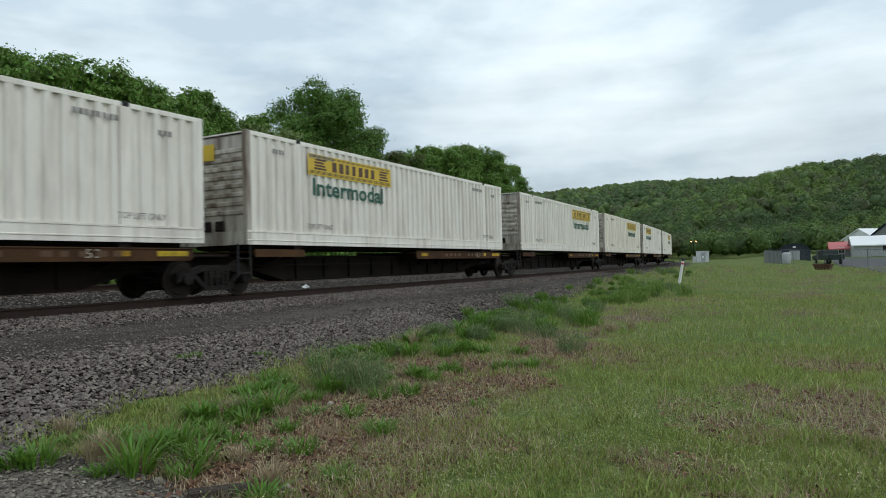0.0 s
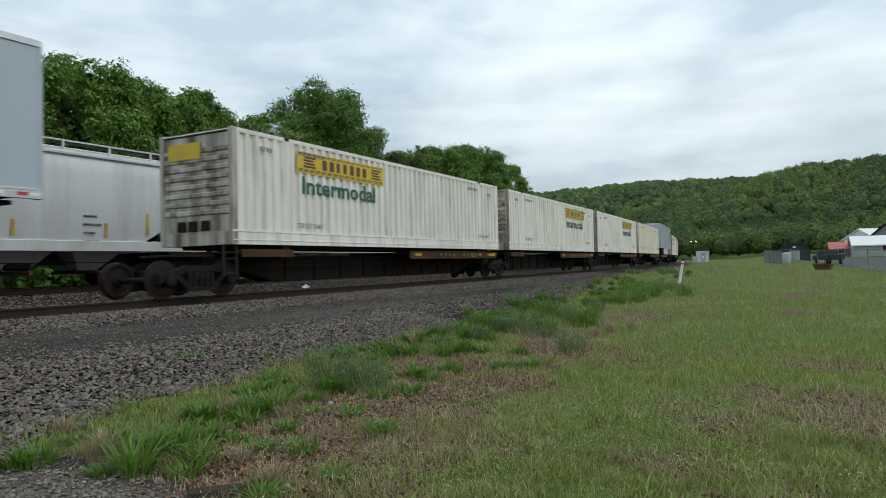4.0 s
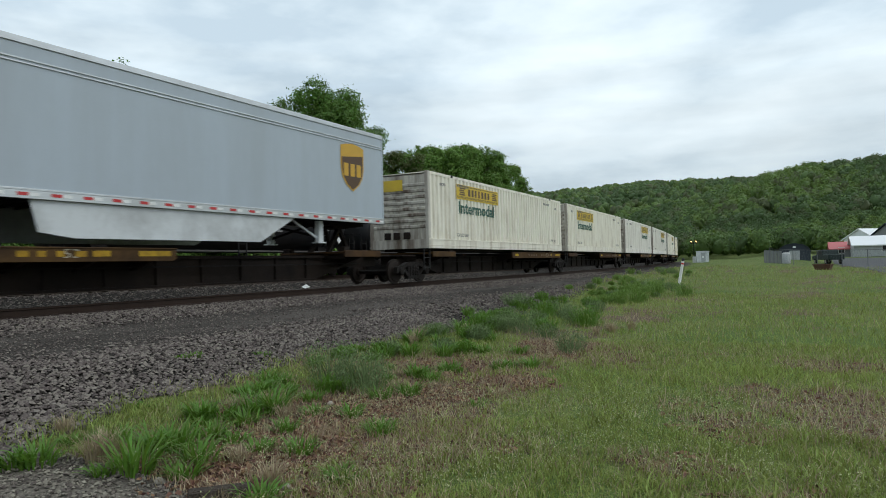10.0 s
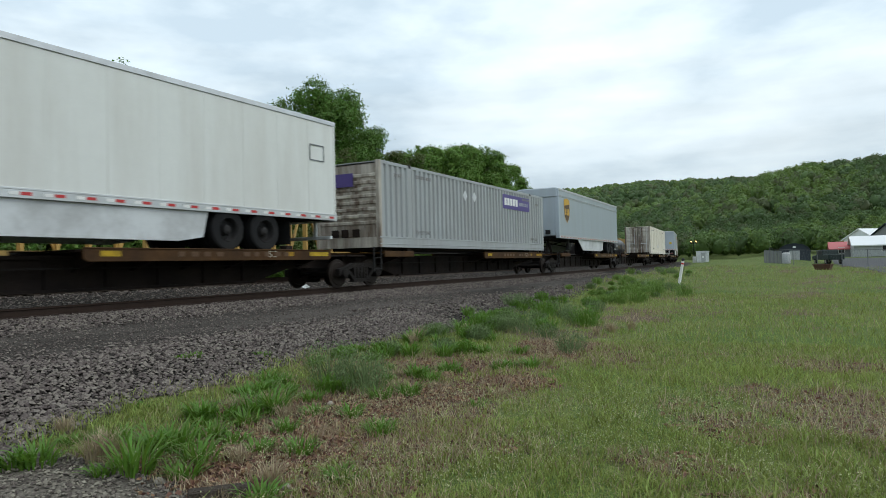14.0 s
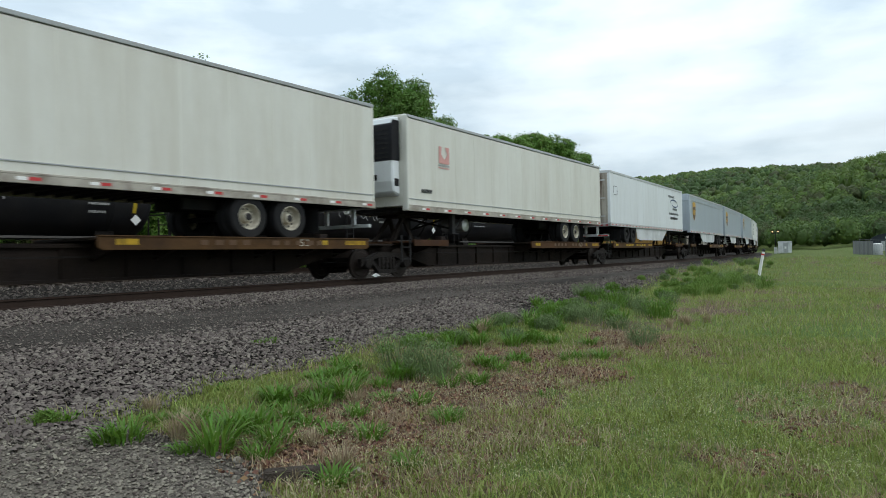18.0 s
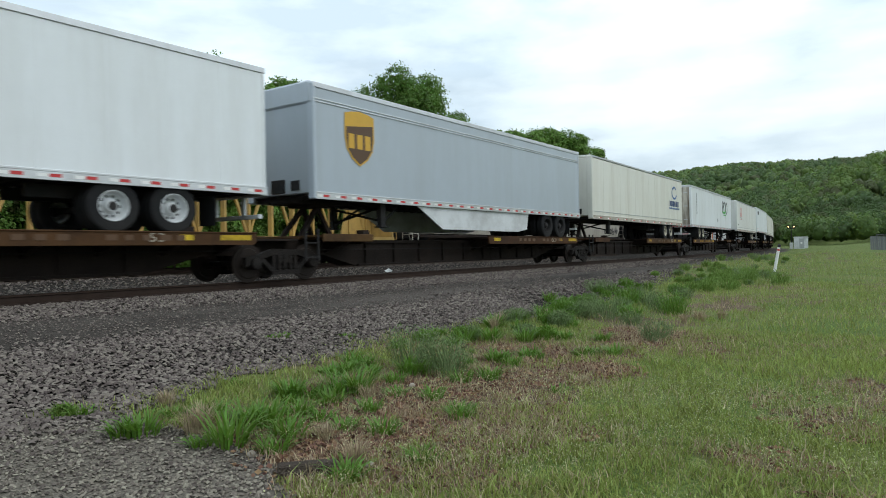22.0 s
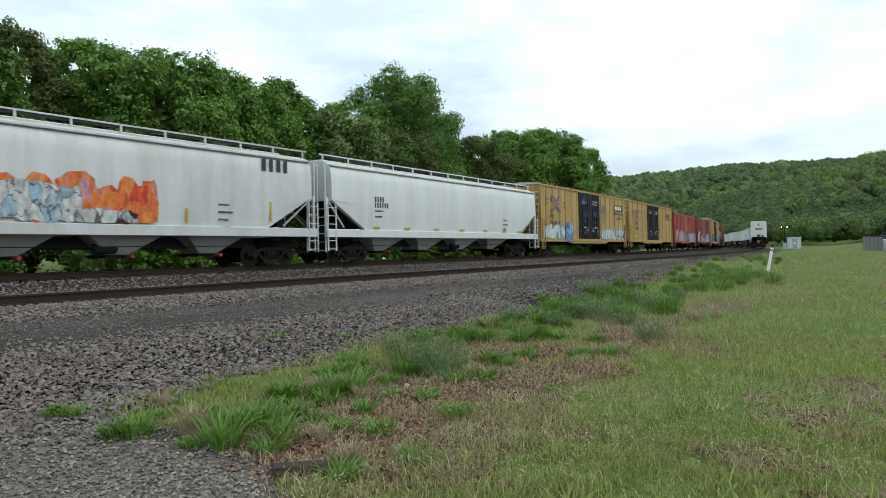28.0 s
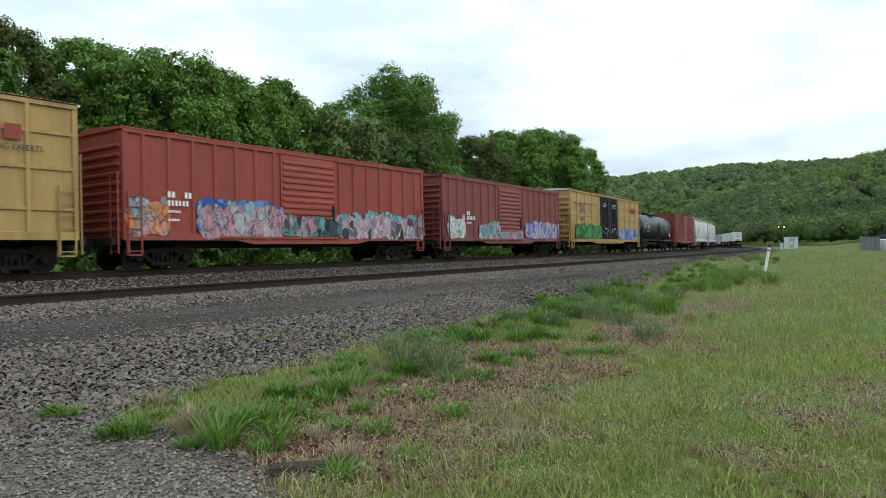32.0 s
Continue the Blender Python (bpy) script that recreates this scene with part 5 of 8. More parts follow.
def spray_mat(names, line, seed):
    """Sprayed fills in several colours with dark or pale outlines, in curling cells."""
    m = bpy.data.materials.new("sprayed graffiti in " + " and ".join(names[:2]))
    m.use_nodes = True
    n, l = m.node_tree.nodes, m.node_tree.links
    b = n["Principled BSDF"]
    b.inputs["Roughness"].default_value, b.inputs["Specular IOR Level"].default_value = 0.6, 0.25
    tc, mp = n.new("ShaderNodeTexCoord"), n.new("ShaderNodeMapping")
    mp.inputs["Location"].default_value, mp.inputs["Scale"].default_value = (seed * 3.7, 0, seed * 1.3), (2.0, 0.0, 1.1)
    l.new(tc.outputs["Object"], mp.inputs["Vector"])
    warp, bend, far = n.new("ShaderNodeTexNoise"), n.new("ShaderNodeVectorMath"), n.new("ShaderNodeVectorMath")
    warp.inputs["Scale"].default_value, warp.inputs["Detail"].default_value = 1.6, 3.0
    bend.operation = "SCALE"
    bend.inputs["Scale"].default_value = 1.1
    l.new(mp.outputs[0], warp.inputs["Vector"])
    l.new(warp.outputs["Color"], bend.inputs[0])
    l.new(bend.outputs[0], far.inputs[0])
    l.new(mp.outputs[0], far.inputs[1])
    cell, edge = n.new("ShaderNodeTexVoronoi"), n.new("ShaderNodeTexVoronoi")
    edge.feature = "DISTANCE_TO_EDGE"
    for v in (cell, edge):
        v.inputs["Scale"].default_value = 1.35
        l.new(far.outputs[0], v.inputs["Vector"])
    ramp = n.new("ShaderNodeValToRGB")
    e = ramp.color_ramp.elements
    e[0].position, e[0].color = 0.0, (*SPRAY_COLOUR[names[0]], 1)
    e[1].position, e[1].color = 1 / len(names), (*SPRAY_COLOUR[names[1 % len(names)]], 1)
    for i in range(2, len(names)):
        e.new(i / len(names)).color = (*SPRAY_COLOUR[names[i]], 1)
    l.new(cell.outputs["Color"], ramp.inputs[0])
    fade, soft, hs = n.new("ShaderNodeTexNoise"), n.new("ShaderNodeMapRange"), n.new("ShaderNodeHueSaturation")
    fade.inputs["Scale"].default_value, fade.inputs["Detail"].default_value = 3.0, 6
    l.new(mp.outputs[0], fade.inputs["Vector"])
    soft.inputs[1].default_value, soft.inputs[2].default_value, soft.inputs[3].default_value, soft.inputs[4].default_value = 0.3, 0.7, 0.6, 1.3
    l.new(fade.outputs[0], soft.inputs[0])
    l.new(soft.outputs[0], hs.inputs["Value"])
    l.new(ramp.outputs[0], hs.inputs["Color"])
    cut, mix = n.new("ShaderNodeMapRange"), n.new("ShaderNodeMix")
    cut.inputs[1].default_value, cut.inputs[2].default_value, cut.inputs[3].default_value, cut.inputs[4].default_value = 0.018, 0.05, 0.75, 0.0
    l.new(edge.outputs["Distance"], cut.inputs[0])
    mix.data_type = "RGBA"
    l.new(cut.outputs[0], mix.inputs[0])
    l.new(hs.outputs[0], mix.inputs[6])
    mix.inputs[7].default_value = (*SPRAY_COLOUR[line], 1)
    l.new(mix.outputs[2], b.inputs["Base Color"])
    return m


def graffiti(parent, x0, x1, z0, z1, y, fill, accents, seed, thin=False, line="black", wide=0.035):
    """A sprayed piece without letters: swelling rounded shapes in a row, filled with outlined colours; thin: strokes alone."""
    rnd = random.Random(seed)
    s = Shape()
    if thin:
        x, step = x0, max(0.42, (x1 - x0) / 13)
        while x < x1 - 0.2:
            wd, hh, zb, lean = step * rnd.uniform(0.5, 1.0), (z1 - z0) * rnd.uniform(0.4, 0.85), z0 + (z1 - z0) * rnd.uniform(0.05, 0.25), rnd.uniform(-0.15, 0.25)
            pts = [(x + wd * math.cos(q * 0.9) * 0.5 + lean * q / 6, zb + hh / 2 + hh / 2 * math.sin(q * 0.9)) for q in range(rnd.choice((5, 6, 8)))]
            for p, q in zip(pts, pts[1:]):
                s.bar((p[0], y - 0.001, p[1]), (q[0], y - 0.001, q[1]), 0.002, wide)
            x += step * rnd.uniform(0.6, 1.1)
        return part("graffiti", s, SPRAY[accents[0]], parent, "thin sprayed graffiti strokes")
    x, n = x0, 0
    while x < x1:
        wd = min(rnd.uniform(0.5, 1.0), max(0.3, x1 - x))
        a, b = z0 + rnd.uniform(0, 0.06) * (z1 - z0), z1 - rnd.uniform(0, 0.3) * (z1 - z0)
        k = 14
        ph = rnd.uniform(0, 6.28)
        s.prism([(x + wd * 0.5 + wd * 0.66 * abs(math.cos(2 * math.pi * i / k)) ** 0.6 * math.copysign(1, math.cos(2 * math.pi * i / k)) * (1 + 0.13 * math.sin(3 * i + ph)),
                  (a + b) / 2 + (b - a) / 2 * abs(math.sin(2 * math.pi * i / k)) ** 0.6 * math.copysign(1, math.sin(2 * math.pi * i / k)) * (1 + 0.1 * math.sin(2 * i + ph))) for i in range(k)][::-1], "y", y - 0.003 - 0.0004 * n, y)
        x, n = x + wd * 0.6, (n + 1) % 3
    return part("graffiti", s, spray_mat((fill,) + tuple(accents), line, seed), parent, "large sprayed graffiti in faded colours")


def scribble(parent, cx, cz, rx, rz, y, colour, seed, turns=4, wide=0.05):
    """One looping sprayed line that never closes."""
    rnd = random.Random(seed)
    a, b, c = rnd.uniform(1.6, 2.4), rnd.uniform(0.7, 1.4), rnd.uniform(0, 6)
    s = Shape()
    old = None
    for k in range(turns * 14 + 1):
        q = 2 * math.pi * k / 14
        p = (cx + rx * (0.68 * math.cos(q + c) + 0.32 * math.sin(q * a * 0.5)), y, cz + rz * (0.62 * math.sin(q * 1.04) + 0.38 * math.sin(q * b * 0.4 + c)))
        if old:
            s.bar(old, p, 0.003, wide)
        old = p
    return part("graffiti_tag", s, SPRAY[colour], parent, "looping sprayed tag")


def code_rows(parent, x, z, y, rows, material, size=0.16):
    """Plain bars in place of the car's reporting marks and notices."""
    for i, (n, k) in enumerate(rows):
        w = n * size * k * 0.75
        part("marking", bars(0, w, -size * k / 2, size * k / 2, n, random.Random(n + i)).mesh("marking", material), None, parent, at=Matrix.Translation((x, y, z - i * size * 1.7)))


def underframe(t, L, z=1.0, material=None):
    m = material or M_DARK
    part("centre_sill", Shape().box(-L + 0.3, L - 0.3, -0.2, 0.2, 0.72, z), m, t, bevel=0.01)
    for x in (-L + 2.2, L - 2.2):
        part("bolster", Shape().prism([(-1.35, z), (1.35, z), (1.35, z - 0.12), (0.3, 0.66), (-0.3, 0.66), (-1.35, z - 0.12)], "x", x - 0.2, x + 0.2), m, t)
        truck(t, x)
    coupler(t, -L + 0.25, -1)
    coupler(t, L - 0.25, 1)
    part("brake_pipe", Shape().bar((-L + 3.4, -0.75, 0.8), (L - 3.4, -0.75, 0.8), 0.04), m, t)
    part("brake_cylinder", Shape().lathe([(-0.4, 0.1), (-0.35, 0.16), (0.35, 0.16), (0.4, 0.1)], "x", 12, (1.2, -0.6, 0.72)), m, t, smooth_angle=40)


def hopper(label, paint, length, name="covered_hopper", bays=4, marks=M_BLK, art=None, top=4.55, flat=False, rounded=False):
    t = thing(name, label, "railcar", "freight cars of the far train")
    L = length / 2 - 0.45
    arc = [(1.0, top - 0.02), (1.32, top - 0.16), (1.50, top - 0.42), (1.56, top - 0.8), (1.575, 2.6), (1.55, 1.9)]
    xs = [-L, -L + 0.05, -L + 2.4, L - 2.4, L - 0.05, L]
    zb = [2.75, 2.75, 1.42, 1.42, 2.75, 2.75]
    if rounded:
        xs, zb = [-L + 0.45, L - 0.45], [1.36, 1.36]
    rings = []
    for x, b in zip(xs, zb):
        half = [(y, max(z, b)) for y, z in arc] + [(1.50 if b < 2 else 1.55, b)]
        ring = [(-y, z) for y, z in half[::-1]] + [(-0.5, top + 0.03), (0.5, top + 0.03)] + half
        lean = math.copysign(1.3, -x) if rounded else 0.0       # ends that slope inwards towards the outlets
        rings.append([(x + lean * (top - z) / (top - 1.36), y, z) for y, z in ring])
    k = len(rings[0])
    s = Shape()
    s.add([p for r in rings for p in r], [(j * k + i, j * k + (i + 1) % k, (j + 1) * k + (i + 1) % k, (j + 1) * k + i) for j in range(len(xs) - 1) for i in range(k)] + [tuple(range(k)), tuple(range((len(xs) - 1) * k, len(xs) * k))])
    part("body", s, paint, t, smooth_angle=28)
    for y, o in ((-1.5, -1), (1.5, 1)):
        part("side_sill", Shape().box(-L - 0.35, L + 0.35, *sorted((y + o * 0.10, y - o * 0.05)), 1.14, 1.50 if not rounded else 1.30), paint if not rounded else M_CAR, t, "pale side sill" if not rounded else "dark side sill", bevel=0.02)
        part("roof_edge", Shape().box(-L, L, *sorted((y + o * -0.14, y + o * 0.03)), top - 0.28, top - 0.20), paint, t, bevel=0.01)
    for x, d in ((-L, -1), (L, 1)):
        for y in (-1.42, 1.42):
            part("end_post", Shape().box(x + d * 0.22 - 0.06, x + d * 0.22 + 0.06, y - 0.06, y + 0.06, 1.15, top - 0.25 if rounded else 2.9), paint, t)
            if rounded:
                part("end_brace", Shape().bar((x + d * 0.22, y, top - 0.3), (x - d * 0.6, y, top - 0.3), 0.07), paint, t)
            else:
                part("end_brace", Shape().bar((x + d * 0.22, y, 1.3), (x - d * 1.9, y, 1.48), 0.10).bar((x + d * 0.2, y, 2.85), (x - d * 1.2, y * 0.8, 1.6), 0.07), paint, t)
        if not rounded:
            # black instead of the car's paint: the shade under the slope is in the colour
            part("slope_sheet", Shape().prism([(x - d * 0.05, 2.7), (x - d * 2.3, 1.40), (x - d * 2.3, 1.46), (x - d * 0.05, 2.78)], "y", -1.35, 1.35), M_DARK, t, "end slope sheet coloured black for its shade")
        part("end_platform", Shape().box(*sorted((x + d * 0.3, x - d * 0.9)), -1.45, 1.45, 1.12, 1.17), M_DARK, t)
        part("end_stub", Shape().box(*sorted((x - d * 0.9, x - d * 1.3)), -0.9, 0.9, 1.2, 1.9), M_DARK, t)
        ladder("end_ladder", t, x + d * 0.28, -1.2, 0.5, top - 0.2, 0.46, paint, "y")
        ladder("side_ladder", t, x + d * 0.05, -1.60, 0.55, 2.6, 0.5, paint)
        ladder("side_ladder", t, x + d * 0.05, 1.60, 0.55, 2.6, 0.5, paint)
        part("end_rail", Shape().bar((x + d * 0.3, -1.4, top - 0.3), (x + d * 0.3, 1.4, top - 0.3), 0.05), paint, t)
    span = 2 * L - 5.2
    for i in range(bays):
        x = -span / 2 + span * (i + 0.5) / bays
        h = span / bays * 0.46
        c = Shape()
        c.add([(x - h, -1.35, 1.42), (x + h, -1.35, 1.42), (x + h, 1.35, 1.42), (x - h, 1.35, 1.42), (x - 0.34, -0.5, 0.52), (x + 0.34, -0.5, 0.52), (x + 0.34, 0.5, 0.52), (x - 0.34, 0.5, 0.52)],
              [(0, 3, 2, 1), (4, 5, 6, 7), (0, 1, 5, 4), (1, 2, 6, 5), (2, 3, 7, 6), (3, 0, 4, 7)])
        b = part("hopper_bay", c, M_CAR if rounded else paint, t, "grimy discharge bay")
        part("outlet_gate", Shape().box(x - 0.5, x + 0.5, -0.62, 0.62, 0.42, 0.53), M_TRUCK, b, bevel=0.02)
        part("gate_crank", Shape().lathe([(-0.95, 0.07), (-0.6, 0.07)], "y", 8, (x + 0.25, 0, 0.47)), M_BOXR, b)
    # roof walk with hatches
    part("running_board", Shape().box(-L - 0.2, L + 0.2, -1.02, -0.62, top + 0.20, top + 0.24).box(-L - 0.2, L + 0.2, 0.62, 1.02, top + 0.20, top + 0.24), M_DARK, t, "dark grated roof walk")
    s = Shape()
    n = int(2 * L / 1.55)
    for i in range(n + 1):
        x = -L + i * 2 * L / n
        s.box(x - 0.03, x + 0.03, -1.08, -1.02, top - 0.1, top + 0.26).box(x - 0.03, x + 0.03, 1.02, 1.08, top - 0.1, top + 0.26)
    s.box(-L - 0.2, L + 0.2, -1.07, -1.02, top + 0.22, top + 0.27).box(-L - 0.2, L + 0.2, 1.02, 1.07, top + 0.22, top + 0.27)
    part("walk_railing", s, paint, t)
    part("hatch_trough", Shape().box(-L + 0.6, L - 0.6, -0.35, 0.35, top, top + 0.16), paint, t, bevel=0.03)
    underframe(t, L + 0.45, 1.12)
    if flat:
        for x in (-7.0, -4.6, -2.0, 0.6, 3.2, 5.6, 7.6):
            part("yellow_mark", Shape().box(x - 0.24, x + 0.24, -1.584, -1.576, 1.56, 1.66), M_STRIP, t, "yellow reflective strip")
    else:
        for x, z0, z1 in () if rounded else ((-L + 2.2, 1.75, 2.5), (-3.2, 1.62, 2.1), (0.6, 1.62, 2.1), (3.6, 1.62, 2.1), (L - 2.2, 1.75, 2.5)):
            part("yellow_mark", Shape().box(x - 0.05, x + 0.05, -1.585, -1.577, z0, z1), M_STRIP, t, "yellow reflective strip")
    code_rows(t, -L + 2.9, 2.95, -1.577, ((4, 1.6), (6, 1.5), (11, 0.5), (9, 0.5)), marks)
    code_rows(t, L - 4.6, 2.3, -1.577, ((9, 0.45), (12, 0.45), (8, 0.45), (10, 0.45)), marks)
    if art:
        art(t, L)
    return t


def tank(label, length, band=False, r=1.46, marks=None):
    t = thing("tank_car", label, "railcar", "freight cars of the far train")
    L = length / 2 - 0.55
    cz = 2.62
    rings = [(-L + 0.02, 0.25)] + [(-L + 0.62 * (1 - math.cos(a)), r * math.sin(a) ** 0.8) for a in np.linspace(0.25, math.pi / 2, 7)] + [(L - 0.62 * (1 - math.cos(a)), r * math.sin(a) ** 0.8) for a in np.linspace(math.pi / 2, 0.25, 7)] + [(L - 0.02, 0.25)]
    part("tank_shell", Shape().lathe(rings, "x", 36, (0, 0, cz)), M_TANK, t, "black riveted tank shell with dusty streaks", smooth_angle=30)
    s = Shape()
    for x in np.linspace(-L + 0.75, L - 0.75, 5):
        s.lathe([(x - 0.012, r + 0.001), (x - 0.012, r + 0.006), (x + 0.012, r + 0.006), (x + 0.012, r + 0.001)], "x", 30, (0, 0, cz), cap=False)
    part("shell_seam", s, M_TANK, t, smooth_angle=30)
    for x in (-L + 1.7, L - 1.7):
        part("saddle", Shape().prism([(-1.0, 0.95), (1.0, 0.95), (0.86, 1.47), (0.5, 1.28), (0, 1.2), (-0.5, 1.28), (-0.86, 1.47)], "x", x - 0.3, x + 0.3), M_TRUCK, t)
        part("band_strap", Shape().lathe([(x - 0.08, r + 0.002), (x - 0.08, r + 0.012), (x + 0.08, r + 0.012), (x + 0.08, r + 0.002)], "x", 30, (0, 0, cz), cap=False), M_DARK, t, smooth_angle=30)
    for x, d in ((-L, -1), (L, 1)):
        part("end_sill", Shape().box(*sorted((x - d * 2.0, x + d * 0.35)), -0.45, 0.45, 0.86, 1.08).box(*sorted((x + d * 0.25, x + d * 0.4)), -1.4, 1.4, 0.86, 1.1), M_DARK, t, bevel=0.01)
        part("end_rail", Shape().bar((x + d * 0.3, -1.35, 1.1), (x + d * 0.3, -1.35, 2.15), 0.045).bar((x + d * 0.3, 1.35, 1.1), (x + d * 0.3, 1.35, 2.15), 0.045).bar((x + d * 0.3, -1.35, 2.15), (x + d * 0.3, 1.35, 2.15), 0.045), M_DARK, t)
        ladder("end_ladder", t, x + d * 0.1, -1.42, 0.5, 1.9, 0.45, M_TRUCK)
    part("manway", Shape().lathe([(r - 0.1, 0.36), (r + 0.28, 0.36), (r + 0.32, 0.30), (r + 0.38, 0.1)], "z", 18, (0, 0, cz)), M_DARK, t, smooth_angle=35)
    part("valve_housing", Shape().lathe([(r - 0.1, 0.22), (r + 0.25, 0.22), (r + 0.3, 0.15)], "z", 16, (0.85, 0, cz)), M_DARK, t, smooth_angle=35)
    s = Shape()
    for y in (-0.95, 0.95):
        for x in (-1.3, 0, 1.3):
            s.bar((x, y, cz + 1.1), (x, y, cz + r + 0.72), 0.024)
        s.bar((-1.3, y, cz + r + 0.72), (1.3, y, cz + r + 0.72), 0.024)
        s.bar((-1.3, y, cz + r + 0.4), (1.3, y, cz + r + 0.4), 0.02)
    s.box(-1.35, 1.35, -1.0, -0.5, cz + r - 0.02, cz + r + 0.02).box(-1.35, 1.35, 0.5, 1.0, cz + r - 0.02, cz + r + 0.02)
    part("top_platform", s, M_DARK, t, "top walkway with thin handrails")
    ladder("side_ladder", t, 0.0, -1.52, 0.7, cz + 0.55, 0.45)
    part("side_rail", Shape().bar((-L + 0.2, -1.45, 1.20), (L - 0.2, -1.45, 1.20), 0.07), mat("dusty grey steel", (0.10, 0.095, 0.09), 0.6, var=0.3, spec=0.2), t, "thin dusty side rail", bevel=0.005)
    for i, x in enumerate((-L + 0.95, -L + 4.3, -1.5, 1.5, L - 3.7, L - 0.95)):
        s = Shape()
        a0, a1 = (-0.42, 0.14) if i in (0, 5) else (-0.18, 0.14)
        for k in range(5):
            p, q = a0 + (a1 - a0) * k / 5, a0 + (a1 - a0) * (k + 1) / 5
            s.add([(x - 0.06, -(r + 0.012) * math.cos(p), cz + (r + 0.012) * math.sin(p)), (x + 0.06, -(r + 0.012) * math.cos(p), cz + (r + 0.012) * math.sin(p)), (x + 0.06, -(r + 0.012) * math.cos(q), cz + (r + 0.012) * math.sin(q)), (x - 0.06, -(r + 0.012) * math.cos(q), cz + (r + 0.012) * math.sin(q))], [(0, 1, 2, 3)])
        part("yellow_mark", s, M_STRIP, t, "yellow reflective strip")
    if band:
        part("warning_panel", Shape().box(-1.1, 0.55, -r - 0.02, -r - 0.008, cz + 0.10, cz + 0.36), M_YELP, t, "worn yellow warning panel")
    m = mat("dusty white lettering", (0.48, 0.48, 0.47), 0.6, var=0.25)
    pale = mat("faded white lettering", (0.35, 0.35, 0.34), 0.6, var=0.2)
    code_rows(t, -L + 1.35, cz + 0.05, -r - 0.012, ((4, 1.0),), m, 0.25)
    code_rows(t, -L + 2.5, cz + 0.05, -r - 0.012, ((6, 1.0), ), m, 0.24)
    code_rows(t, -L + 1.35, cz + 0.34, -r + 0.016, ((22, 0.5),), pale, 0.15)
    code_rows(t, -L + 1.9, cz - 0.24, -r + 0.004, ((26, 0.5), (24, 0.5)), pale, 0.14)
    code_rows(t, L - 2.5, cz + 0.16, -r - 0.012, ((12, 0.5), (11, 0.5), (12, 0.5), (10, 0.5)), pale, 0.15)
    code_rows(t, 2.2, cz - 0.30, -r + 0.012, ((5, 0.7), (6, 0.7)), pale, 0.12)
    part("notice_square", Shape().box(L - 3.5, L - 3.2, -r - 0.014, -r - 0.004, cz - 0.22, cz).box(L - 3.05, L - 2.75, -r - 0.014, -r - 0.004, cz - 0.22, cz), pale, t, "two small pale notice squares")
    part("placard", Shape().prism([(L - 0.9, 1.62), (L - 0.72, 1.80), (L - 0.9, 1.98), (L - 1.08, 1.80)], "y", -1.36, -1.35), M_WHT, t, "white diamond placard")
    if marks:
        graffiti(t, *marks)
    underframe(t, L + 0.55, 1.0)
    return t


